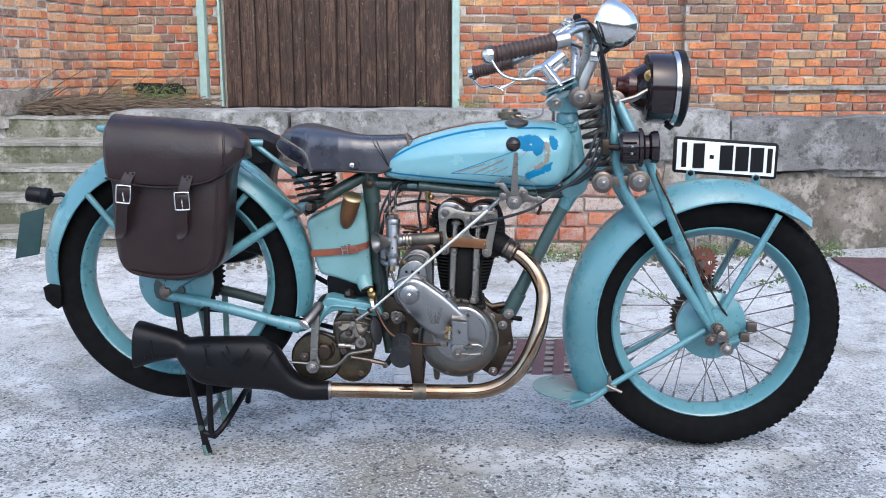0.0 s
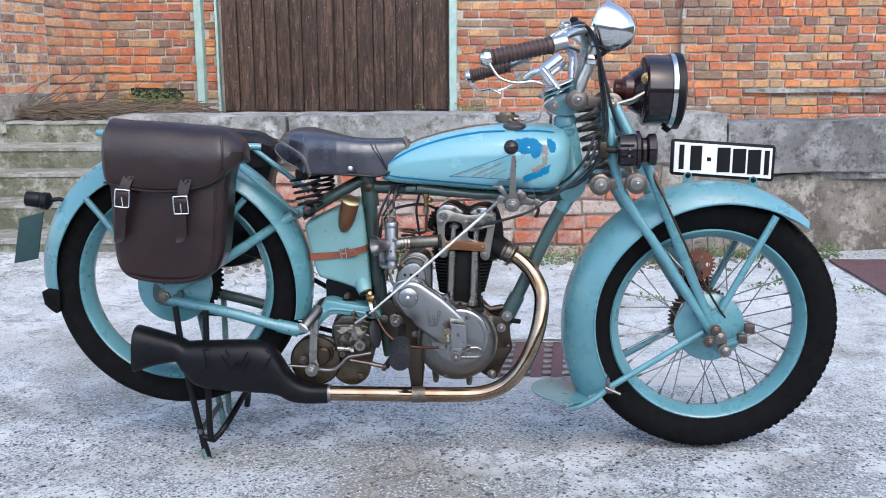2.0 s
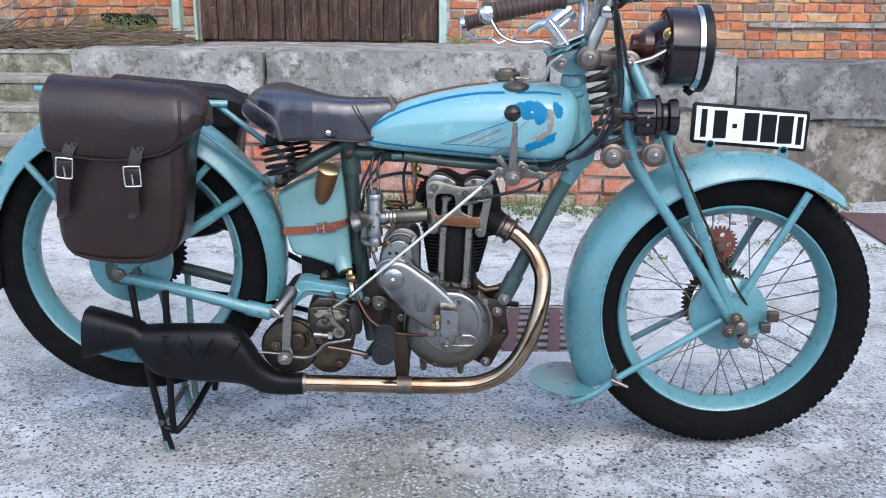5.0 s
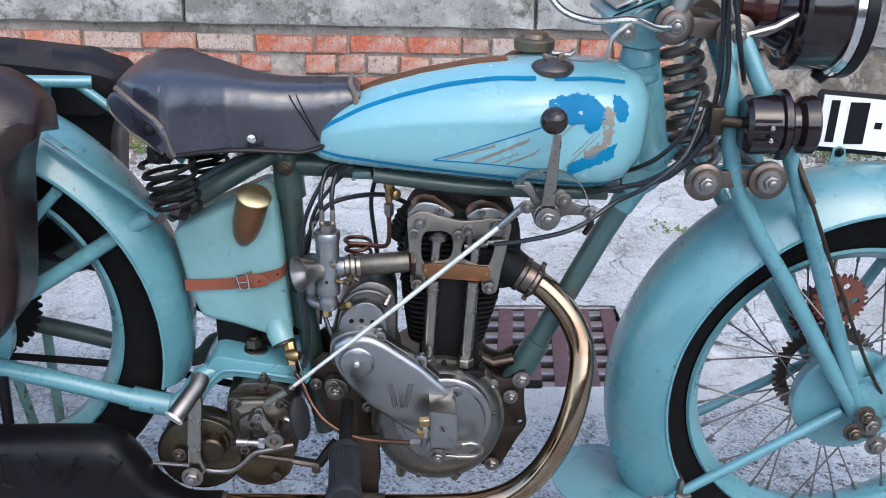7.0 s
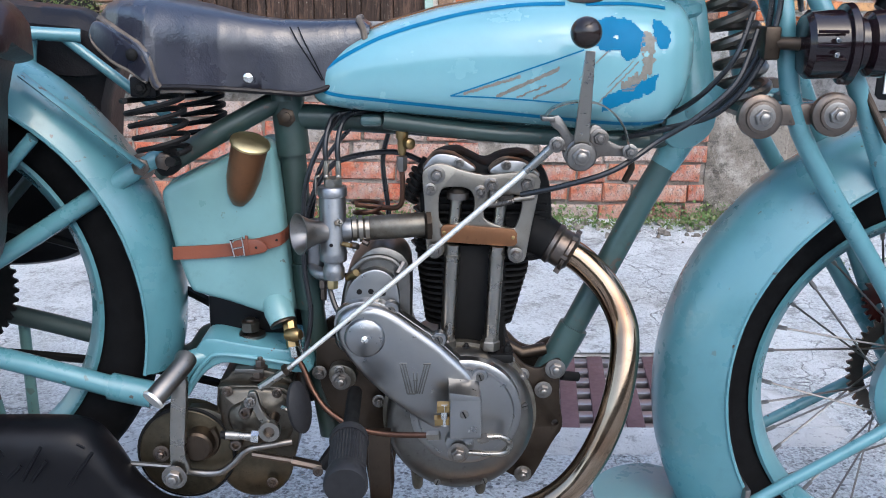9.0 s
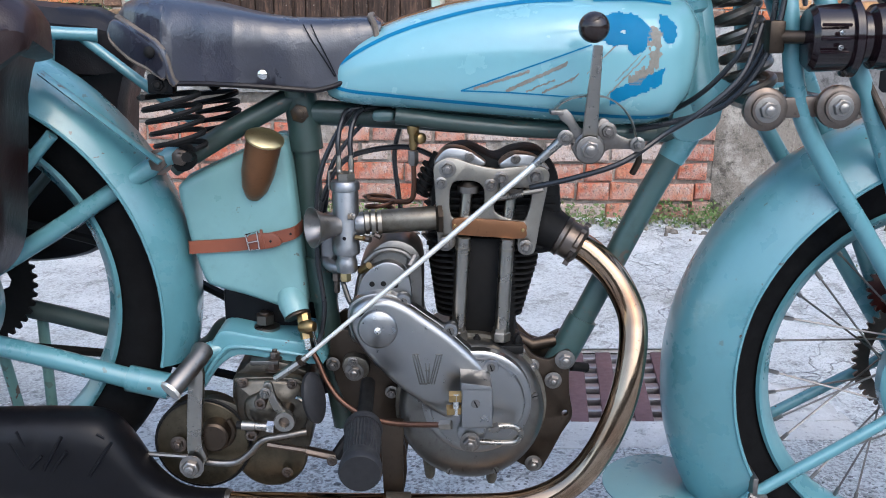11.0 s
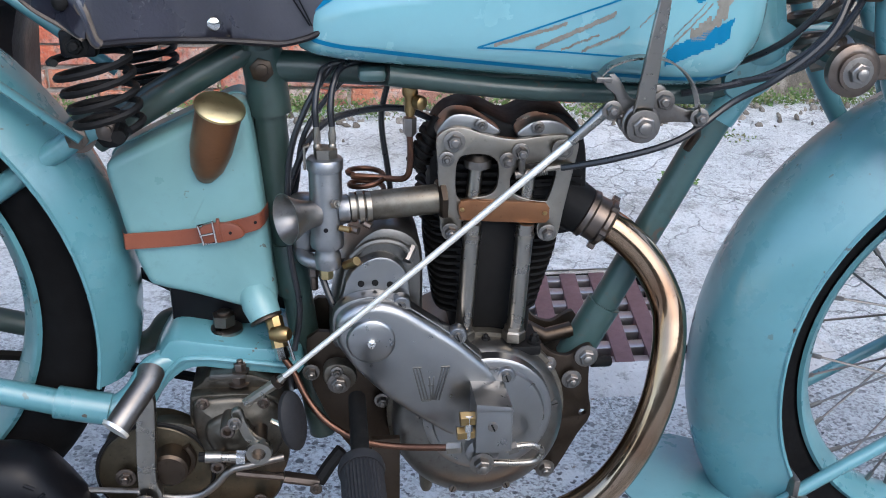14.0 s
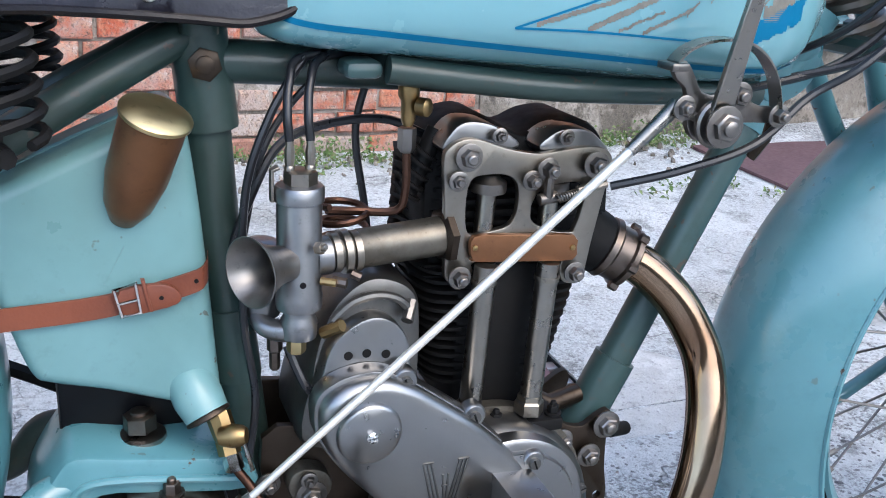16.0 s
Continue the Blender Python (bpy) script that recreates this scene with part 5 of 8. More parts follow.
ypart("spring_foot", tube([(-0.327, -0.10, 0.690), (-0.336, -0.04, 0.682), (-0.336, 0.06, 0.682), (-0.324, 0.105, 0.690)], 0.007, 8), BLACKIRON, saddle)
part("saddle_bolt", tube([(-0.185, CY - 0.03, 0.765), (-0.185, CY - 0.03, 0.785)], 0.014, 10), FRAME, moto)

# ---- oil tank ----
OIL_OUT = round_poly([(-0.359, 0.630), (-0.355, 0.643), (-0.340, 0.652), (-0.300, 0.671), (-0.254, 0.692), (-0.226, 0.705), (-0.212, 0.702), (-0.206, 0.688), (-0.199, 0.632), (-0.193, 0.56), (-0.189, 0.503), (-0.187, 0.470), (-0.194, 0.459), (-0.221, 0.464), (-0.275, 0.483), (-0.314, 0.494), (-0.329, 0.505), (-0.344, 0.553), (-0.352, 0.593)], 4)
ot = ypart("oil_tank", pillow(OIL_OUT, -0.037, 0.050, 0.004, inset=0.011), OILTANK, None, "chalky teal oil tank with a tan strap")
seam = bend([(x, 0.012, z) for x, z in OIL_OUT[::2]], 2, True)
ypart("tank_seam", tube(seam, 0.0022, 6, closed=True), OILTANK, ot)
ypart("oil_sump", tube([(-0.213, -0.016, 0.492), (-0.211, -0.026, 0.482), (-0.206, -0.037, 0.470), (-0.200, -0.045, 0.458)], [0.014, 0.0200, 0.0205, 0.0185], 28), OILTANK, ot)
ypart("oil_sump", lathe([(0.0180, 0), (0.0192, 0.002), (0.0192, 0.004), (0.016, 0.005)], (-0.2005, -0.0445, 0.4590), (0.40, -0.42, -0.82), 28), DARKPLATE, ot)
NAX = (0.26, -0.34, 0.90)
neck = ypart("filler_neck", lathe([(0.002, -0.094), (0.010, -0.089), (0.0180, -0.073), (0.0226, -0.048), (0.0238, 0.0), (0.0245, 0.003)], (-0.2325, -0.066, 0.7055), NAX, 32), BROWNMETAL, ot, "brown lacquered filler neck")
ypart("filler_lid", lathe([(0.0250, 0.0025), (0.0262, 0.0035), (0.0262, 0.0062), (0.0228, 0.0085), (0.012, 0.0100), (0.0005, 0.0105)], (-0.2325, -0.066, 0.7055), NAX, 36), LIDBRASS, neck, "worn brass lid")
sb = bmesh.new()
path = bend([(-0.352, -0.018, 0.551), (-0.3475, -0.034, 0.5525), (-0.338, -0.0400, 0.555), (-0.27, -0.0445, 0.561), (-0.21, -0.0430, 0.573), (-0.1965, -0.036, 0.578), (-0.192, -0.015, 0.580)], 8)
rings(sb, [[p + Vector((0, 0, 0.0092)), p + Vector((0, -0.0022, 0.0088)), p + Vector((0, -0.0022, -0.0088)), p + Vector((0, 0, -0.0092))] for p in path])
st = ypart("strap", sb, STRAP, ot, "tan leather strap")
ypart("strap_tip", prism(round_poly([(-0.262, 0.554), (-0.228, 0.557), (-0.217, 0.563), (-0.222, 0.573), (-0.235, 0.577), (-0.262, 0.574)], 2), -0.0510, -0.0468, 0.0012), STRAP, st)
ypart("keeper", prism([(-0.2415, 0.556), (-0.2385, 0.5555), (-0.2435, 0.5815), (-0.2465, 0.5815)], -0.0530, -0.0460, 0.0008), STRAP, st)
ypart("buckle", tube([(-0.2610, -0.0515, 0.553), (-0.2475, -0.0515, 0.5555), (-0.2505, -0.0515, 0.5800), (-0.2660, -0.0515, 0.5755)], 0.0018, 6, closed=True), CHROME, st, "small nickel buckle")
ypart("prong", tube([(-0.264, -0.0525, 0.564), (-0.250, -0.0535, 0.567)], 0.0012, 6), CHROME, st)
for x, z in ((-0.232, 0.566), (-0.205, 0.575)):
    ypart("strap_hole", lathe([(0.0018, 0), (0.0018, -0.0012), (0.0001, -0.0013)], (x, -0.0505 if x < -0.22 else -0.0445, z), "y", 8), BLACKIRON, st)
ypart("oil_tap", tube([(-0.1915, -0.044, 0.457), (-0.1880, -0.052, 0.444), (-0.1865, -0.055, 0.436)], [0.0105, 0.0100, 0.0085], 8), BRASS, ot, "brass oil tap")
ypart("oil_tap", lathe([(0.001, -0.013), (0.0075, -0.011), (0.0100, 0), (0.0085, 0.008), (0.0065, 0.011), (0.001, 0.012)], (-0.1830, -0.067, 0.4475), (0.9, -0.4, 0.15), 18), BRASS, ot)
ypart("tap_nut", tube([(-0.1865, -0.055, 0.438), (-0.1845, -0.060, 0.427)], 0.0095, 6), BRASS, ot)
ypart("tap_nut", tube([(-0.1845, -0.060, 0.428), (-0.1815, -0.064, 0.414)], 0.0080, 6), CHROME, ot)
ypart("tap_lever", tube([(-0.1765, -0.072, 0.449), (-0.1735, -0.073, 0.436), (-0.1690, -0.074, 0.418)], 0.0030, 8, flat=0.6), CHROME, ot)

# ---- engine ----
ECX, ECZ = 0.046, 0.325
engine = ypart("crankcase", lathe([(0.001, -0.098), (0.060, -0.098), (0.072, -0.096), (0.092, -0.089), (0.099, -0.083), (0.1025, -0.074), (0.104, -0.04), (0.104, 0.085), (0.09, 0.10)], (ECX, 0, ECZ), "y", 72), CASE, None, "grey cast aluminium crankcase")
ypart("case_flange", lathe([(0.100, -0.056), (0.1085, -0.055), (0.1085, -0.042), (0.100, -0.041)], (ECX, 0, ECZ), "y", 72, closed=True), OLDALU, engine)
for x, z in ((-0.013, 0.216), (0.078, 0.208)):
    ypart("case_foot", lathe([(0.011, -0.020), (0.0085, -0.004), (0.0080, 0.004), (0.0055, 0.010), (0.001, 0.011)], (x, -0.046, z), (0, 0, -1), 12), OLDALU, engine)
rc = ypart("round_cover", lathe([(0.0765, -0.088), (0.0755, -0.101), (0.0715, -0.1035), (0.066, -0.1035), (0.0640, -0.1080), (0.050, -0.1105), (0.001, -0.1105)], (0.052, 0, 0.349), "y", 56), ALU, engine)
for x, z in ((-0.027, 0.357), (0.010, 0.313), (0.113, 0.345)):
    slotted(x, -0.1045, z, 0.0055, rc, CASE, 70)
for deg in (18, 64, 250, 292):
    slotted(ECX + 0.092 * math.cos(radians(deg)), -0.0895, ECZ + 0.092 * math.sin(radians(deg)), 0.0048, engine, CASE, deg)
T_OUT = round_poly([(-0.1215, 0.468), (-0.118, 0.487), (-0.104, 0.498), (-0.085, 0.503), (-0.065, 0.502), (-0.043, 0.492), (-0.022, 0.477), (0.008, 0.455), (0.031, 0.434), (0.057, 0.408), (0.070, 0.388), (0.0745, 0.374), (0.068, 0.362), (0.045, 0.344), (0.023, 0.329), (0.008, 0.327), (-0.011, 0.340), (-0.053, 0.372), (-0.090, 0.409), (-0.115, 0.444)], 4)
timing = ypart("timing_cover", pillow(T_OUT, -0.1130, -0.085, 0.0035, inset=0.011), ALU, engine, "smooth grey timing cover with raised plain bars")
rim = [(x + (x - (-0.02)) * 0.03, z + (z - 0.415) * 0.03) for x, z in T_OUT]
ypart("timing_rim", prism(rim, -0.0985, -0.080, 0.002), ALU, timing)
ypart("timing_boss", lathe([(0.0275, 0.004), (0.0262, 0.0), (0.0235, -0.0022), (0.001, -0.0030)], (-0.083, -0.1165, 0.4605), "y", 40), ALU, timing)
ypart("grease_nipple", lathe([(0.0048, 0.0), (0.0048, -0.003), (0.0030, -0.004), (0.0034, -0.0075), (0.001, -0.0085)], (-0.083, -0.1195, 0.4605), "y", 8), CHROME, timing)
ypart("oil_slot", tube([(-0.111, -0.1155, 0.477), (-0.105, -0.1170, 0.481), (-0.101, -0.1175, 0.4845)], [0.0005, 0.0014, 0.0005], 6), BLACKIRON, timing)
for x, z, y in ((-0.049, 0.4935, -0.099), (0.0145, 0.452, -0.099), (0.0700, 0.404, -0.110)):
    b = ypart("cover_ear", lathe([(0.0115, 0.012), (0.0112, 0.002), (0.0095, 0.0), (0.001, 0.0)], (x, y, z), "y", 20), ALU, timing)
    slotted(x, y - 0.0008, z, 0.0055, b, CASE, 110)
# the raised bars on the cover
for xa, za, xb, zb in ((-0.0370, 0.4255, -0.0270, 0.3825), (-0.0335, 0.4255, -0.0235, 0.3825), (-0.0300, 0.4255, -0.0200, 0.3830), (-0.0270, 0.3825, -0.0165, 0.3825), (-0.0190, 0.413, -0.0165, 0.383), (-0.0140, 0.413, -0.0150, 0.383), (0.0030, 0.4250, -0.0075, 0.3825), (-0.0005, 0.4250, -0.0110, 0.3825), (-0.0040, 0.4250, -0.0135, 0.3830), (-0.0370, 0.4255, -0.0280, 0.4255), (-0.0060, 0.4250, 0.0040, 0.4250), (-0.0200, 0.4020, -0.0130, 0.4020)):
    d = Vector((xb - xa, zb - za)).normalized() * 0.00085
    ypart("relief_bar", prism([(xa - d.y, za + d.x), (xa + d.y, za - d.x), (xb + d.y, zb - d.x), (xb - d.y, zb + d.x)], -0.1178, -0.1125, 0.0003), CASE, timing)
pump = ypart("oil_pump", prism(round_poly([(0.0285, 0.342), (0.0282, 0.368), (0.0285, 0.396), (0.0300, 0.4035), (0.0480, 0.4015), (0.0655, 0.3985), (0.0688, 0.393), (0.0695, 0.368), (0.0698, 0.344), (0.0680, 0.3385), (0.049, 0.3370), (0.0305, 0.3380)], 2), -0.1615, -0.105, 0.0025), ALU, engine, "square oil pump housing")
ypart("pump_rib", prism([(0.0275, 0.3935), (0.0275, 0.4045), (0.0660, 0.3990), (0.0695, 0.3925)], -0.1645, -0.110, 0.0015), ALU, pump)
slotted(0.047, -0.1615, 0.3735, 0.0058, pump, STEEL, 115)
ypart("pump_base", lathe([(0.0200, 0.022), (0.0195, 0.002), (0.0165, 0.0), (0.001, -0.001)], (0.0440, -0.125, 0.312), "y", 24), ALU, pump)
ybolt(0.0425, -0.1270, 0.3055, 0.0098, 0.010, pump, STEEL)
ypart("pump_union", tube([(0.0285, -0.150, 0.378), (0.012, -0.150, 0.378)], 0.0085, 6), BRASS, pump)
ypart("pump_union", tube([(0.0285, -0.150, 0.360), (0.009, -0.150, 0.359)], 0.0078, 6), BRASS, pump)
ypart("pump_union", tube([(0.0215, -0.152, 0.384), (0.0215, -0.152, 0.354)], 0.0055, 8), CHROME, pump)
ypart("pump_pipe", tube(bend([(0.066, -0.142, 0.328), (0.078, -0.142, 0.3315), (0.098, -0.140, 0.331), (0.1095, -0.138, 0.321), (0.104, -0.137, 0.3075), (0.085, -0.136, 0.3045), (0.050, -0.132, 0.305)], 6), 0.0042, 10), TUBE, pump)
ypart("pipe_nut", tube([(0.0690, -0.142, 0.328), (0.0800, -0.142, 0.3315)], 0.0070, 6), STEEL, pump)
ypart("oil_pipe", tube(bend([(-0.1815, -0.064, 0.416), (-0.1700, -0.072, 0.400), (-0.1550, -0.088, 0.373), (-0.132, -0.104, 0.350), (-0.093, -0.118, 0.333), (-0.050, -0.126, 0.328), (0.012, -0.142, 0.3345)], 7), 0.0040, 10), COPPER, engine, "brown copper oil pipe")
ypart("pipe_nut", tube([(0.000, -0.139, 0.3325), (0.016, -0.143, 0.335)], 0.0070, 6), PLATESTEEL, engine)
# cam chest above the timing cover
cc = ypart("cam_chest", prism(round_poly([(-0.1215, 0.420), (-0.1185, 0.490), (-0.1085, 0.532), (-0.093, 0.557), (-0.070, 0.5715), (-0.045, 0.568), (-0.027, 0.553), (-0.0215, 0.525), (-0.0215, 0.460), (-0.0215, 0.420)], 5), -0.0615, 0.020, 0.012), CASE, engine)
ypart("chest_cover", prism(round_poly([(-0.1145, 0.445), (-0.1110, 0.505), (-0.0985, 0.530), (-0.0760, 0.5435), (-0.0560, 0.540), (-0.0415, 0.522), (-0.0375, 0.490), (-0.0375, 0.445)], 5), -0.0790, -0.055, 0.003), ALU, cc)
for x, z in ((-0.092, 0.513), (-0.0765, 0.5135), (-0.060, 0.511), (-0.107, 0.490)):
    ypart("dowel", lathe([(0.0038, 0.001), (0.0038, -0.0006), (0.001, -0.0008)], (x, -0.0792, z), "y", 10), BLACKIRON, cc)
ypart("chest_band", tube(bend([(-0.102, -0.067, 0.540), (-0.086, -0.068, 0.5545), (-0.066, -0.0685, 0.5590), (-0.047, -0.068, 0.5535), (-0.036, -0.067, 0.541)], 6), 0.0038, 8), CASE, cc)
ypart("clip_screw", tube([(-0.108, -0.060, 0.527), (-0.096, -0.074, 0.538)], 0.0052, 8), BRASS, cc)
ypart("clip_screw", tube([(-0.041, -0.074, 0.536), (-0.033, -0.062, 0.548)], 0.0052, 8), STEEL, cc)
# clamp behind the timing cover
ypart("magneto_clamp", prism(round_poly([(-0.137, 0.385), (-0.133, 0.398), (-0.120, 0.402), (-0.104, 0.396), (-0.098, 0.382), (-0.104, 0.370), (-0.118, 0.368), (-0.131, 0.372)], 3), -0.062, -0.045, 0.003), OLDALU, engine)
ybolt(-0.1180, -0.0625, 0.3820, 0.0092, 0.007, engine, STEEL)
ybolt(-0.1200, -0.0625, 0.3965, 0.0050, 0.004, engine, STEEL)
# barrel and head with their fins
UP = Matrix(((1, 0, 0, 0), (0, 0, 1, 0), (0, 1, 0, 0), (0, 0, 0, 1)))
BYC = 0.010
barrel = ypart("barrel", box(0.016, 0.110, -0.040, 0.055, 0.405, 0.57, 0.012), BLACKIRON, engine, "black finned cast iron barrel")
for k in range(13):
    f = k / 12
    z = 0.455 + k * 0.0088
    xl, xr = -0.004 - 0.011 * min(1, f * 1.4), 0.122 + 0.020 * min(1, f * 1.4)
    xm = (xl + xr) / 2
    ypart("fin", prism(round_poly([(xl, BYC), (xl + 0.006, BYC - 0.040), (xl + 0.030, BYC - 0.052), (xm - 0.012, BYC - 0.047), (xm + 0.012, BYC - 0.047), (xr - 0.030, BYC - 0.052), (xr - 0.006, BYC - 0.040), (xr, BYC), (xr - 0.01, BYC + 0.05), (xm, BYC + 0.062), (xl + 0.01, BYC + 0.05)], 3), -0.0016, 0.0016, 0, to=Matrix.Translation((0, 0, z)) @ UP), BLACKIRON, barrel)
ypart("barrel_base", box(0.006, 0.118, -0.072, 0.070, 0.408, 0.421, 0.003), BLACKIRON, barrel)
for x in (0.054, 0.112):
    ybolt(x, -0.055, 0.421, 0.0055, 0.008, barrel, BLACKIRON, axis=(0, 0, 1))
chead = ypart("cylinder_head", prism(round_poly([(-0.008, 0.575), (-0.012, 0.64), (-0.004, 0.668), (0.012, 0.686), (0.040, 0.692), (0.060, 0.684), (0.080, 0.676), (0.105, 0.686), (0.135, 0.688), (0.155, 0.674), (0.166, 0.648), (0.170, 0.610), (0.170, 0.560), (0.145, 0.540), (0.02, 0.545)], 3), -0.022, 0.055, 0.006), BLACKIRON, engine, "black finned cylinder head")
for k in range(11):
    z = 0.553 + 0.0098 * k
    r_ = 0.172 - 0.0008 * k - (0.012 if k > 7 else 0)
    ypart("fin", prism(round_poly([(-0.016 + 0.001 * k, BYC), (-0.010 + 0.001 * k, BYC - 0.036), (0.06, BYC - 0.044), (r_ - 0.006, BYC - 0.036), (r_, BYC), (r_ - 0.01, BYC + 0.06), (-0.01, BYC + 0.06)], 2), -0.0017, 0.0017, 0, to=Matrix.Translation((0, 0, z)) @ UP), BLACKIRON, chead)
# the finned spring housing at the back of the head
for k in range(5):
    a = Vector((-0.012 - 0.0035 * k, -0.018, 0.664 - 0.0085 * k))
    ypart("housing_fin", lathe([(0.006, -0.0016), (0.0135, -0.0014), (0.0135, 0.0014), (0.006, 0.0016)], a, (0.55, -0.15, 0.82), 18), BLACKIRON, chead)
ypart("valve_housing", tube([(0.000, -0.015, 0.682), (-0.028, -0.018, 0.626)], 0.009, 14), BLACKIRON, chead)
hole1 = round_poly([(0.0155, 0.644), (0.022, 0.6505), (0.046, 0.651), (0.059, 0.642), (0.0605, 0.620), (0.054, 0.6065), (0.036, 0.602), (0.019, 0.600), (0.014, 0.611), (0.0135, 0.632)], 3)
hole2 = round_poly([(0.0755, 0.627), (0.086, 0.638), (0.113, 0.6415), (0.1245, 0.634), (0.1225, 0.615), (0.1175, 0.599), (0.1135, 0.596), (0.094, 0.599), (0.0775, 0.607), (0.074, 0.615)], 3)
RP_OUT = round_poly([(-0.0085, 0.664), (-0.005, 0.675), (0.008, 0.682), (0.024, 0.681), (0.046, 0.6735), (0.076, 0.668), (0.099, 0.670), (0.121, 0.672), (0.139, 0.6705), (0.148, 0.662), (0.147, 0.648), (0.1415, 0.615), (0.136, 0.583), (0.132, 0.556), (0.1265, 0.5485), (0.117, 0.5475), (0.109, 0.553), (0.1065, 0.564), (0.105, 0.571), (0.065, 0.5735), (0.025, 0.575), (0.0235, 0.566), (0.0175, 0.557), (0.007, 0.5555), (-0.0005, 0.561), (-0.003, 0.572), (-0.0055, 0.627)], 3)
rp = ypart("rocker_plate", prism(RP_OUT, -0.0555, -0.0490, 0.0014, (hole1, hole2)), PLATESTEEL, chead, "steel rocker side plate with two windows")
for pts in ([(-0.006, 0.670), (-0.001, 0.685), (0.012, 0.6945), (0.034, 0.6925), (0.052, 0.683), (0.062, 0.672), (0.030, 0.662)], [(0.081, 0.669), (0.089, 0.680), (0.104, 0.6865), (0.126, 0.685), (0.141, 0.675), (0.147, 0.664), (0.11, 0.655)]):
    ypart("rocker_cover", prism(round_poly(pts, 4), -0.0475, -0.012, 0.008), ALU, chead, "grey alloy rocker cover")
for x, z in ((0.041, 0.684), (0.103, 0.681)):
    ybolt(x, -0.0470, z, 0.0046, 0.004, chead, STEEL)
for x, z, r, h in ((0.011, 0.669, 0.0080, 0.007), (0.003, 0.6495, 0.0058, 0.004), (0.0695, 0.647, 0.0060, 0.008), (0.0835, 0.6565, 0.0066, 0.012), (0.1295, 0.6580, 0.0080, 0.008), (0.0090, 0.5655, 0.0068, 0.008), (0.1185, 0.5610, 0.0068, 0.008)):
    ybolt(x, -0.0555, z, r, h, rp, STEEL)
ypart("maker_bar", prism(round_poly([(0.0165, 0.5900), (0.0195, 0.6005), (0.040, 0.6010), (0.080, 0.5980), (0.1145, 0.5955), (0.1185, 0.5840), (0.1155, 0.5725), (0.080, 0.5740), (0.024, 0.5780), (0.0195, 0.5805)], 2), -0.0625, -0.0570, 0.0010), BROWNMETAL, rp, "brown enamelled bar")
for x, z in ((0.0205, 0.5910), (0.1135, 0.5845)):
    ypart("rivet", lathe([(0.0028, 0.001), (0.0025, -0.0010), (0.0005, -0.0016)], (x, -0.0630, z), "y", 10), BRASS, rp)
for xa, za, xb, zb in ((0.0330, 0.574, 0.0265, 0.436), (0.0930, 0.572, 0.0870, 0.434)):
    pr = ypart("pushrod_tube", tube([(xa, -0.060, za), (xb, -0.060, zb)], 0.0100, 24), TUBE, engine)
    ypart("tube_collar", tube([(xa + (xb - xa) * 0.12, -0.060, za + (zb - za) * 0.12), (xa + (xb - xa) * 0.09, -0.060, za + (zb - za) * 0.09)], 0.0112, 20), PLATESTEEL, pr)
    ypart("tube_nut", lathe([(0.0108, -0.009), (0.0138, -0.007), (0.0138, 0.004), (0.0115, 0.006), (0.0115, 0.011)], (xb - 0.0005, -0.060, zb - 0.001), "z", 6), PLATESTEEL, pr)
    ypart("pushrod", tube([(xa + 0.001, -0.046, za + 0.02), (xa + 0.006, -0.040, za + 0.072)], 0.0082, 16), TUBE, pr)
    ypart("collar", lathe([(0.009, -0.006), (0.0150, -0.005), (0.0155, -0.002), (0.0155, 0.004), (0.0120, 0.006), (0.008, 0.010)], (xa + 0.0065, -0.040, za + 0.064), "z", 20), STEEL, pr)
lever_ = ypart("valve_lifter", tube([(0.0835, -0.066, 0.655), (0.0840, -0.064, 0.640), (0.0870, -0.060, 0.628)], 0.0042, 8), STEEL, chead)
ypart("lifter_cam", tube([(0.078, -0.060, 0.629), (0.094, -0.060, 0.631)], 0.0052, 10), STEEL, lever_)
coil(yard(0.0930, -0.060, 0.6310), yard(0.1130, -0.061, 0.6360), 0.0034, 0.0034, 9, 0.0009, STEEL, chead, "lever_spring", 5)
ypart("cable_end", tube([(0.1130, -0.061, 0.636), (0.1270, -0.062, 0.6385), (0.140, -0.064, 0.641)], [0.0035, 0.0042, 0.0036], 8), PLATESTEEL, chead)
# carburettor and intake
CX, CYY = -0.1275, -0.058
carb = ypart("carburettor", lathe([(0.010, 0.524), (0.0140, 0.5255), (0.0148, 0.530), (0.0148, 0.540), (0.0128, 0.5435), (0.0128, 0.5490), (0.0180, 0.5510), (0.0186, 0.5530), (0.0186, 0.5630), (0.0178, 0.5650), (0.0178, 0.6360), (0.0172, 0.6375), (0.0172, 0.6390), (0.0196, 0.6400), (0.0196, 0.6500), (0.0180, 0.6520), (0.012, 0.6530)], (CX, CYY, 0), "z", 36), ZINC, None, "dull grey carburettor")
ypart("mixing_top", lathe([(0.0125, 0), (0.0130, 0.001), (0.0130, 0.0105), (0.0105, 0.012)], (CX + 0.001, CYY, 0.652), "z", 6), PLATESTEEL, carb)
ypart("top_spring_clip", prism([(CX - 0.0225, 0.640), (CX - 0.0200, 0.640), (CX - 0.0200, 0.6635), (CX - 0.0155, 0.6655), (CX - 0.0165, 0.6675), (CX - 0.0225, 0.6650)], CYY - 0.004, CYY + 0.004, 0.0004), PLATESTEEL, carb)
BAX = Vector((-0.857, -0.515, 0.03)).normalized()
bc = Vector((CX, CYY, 0.5915))
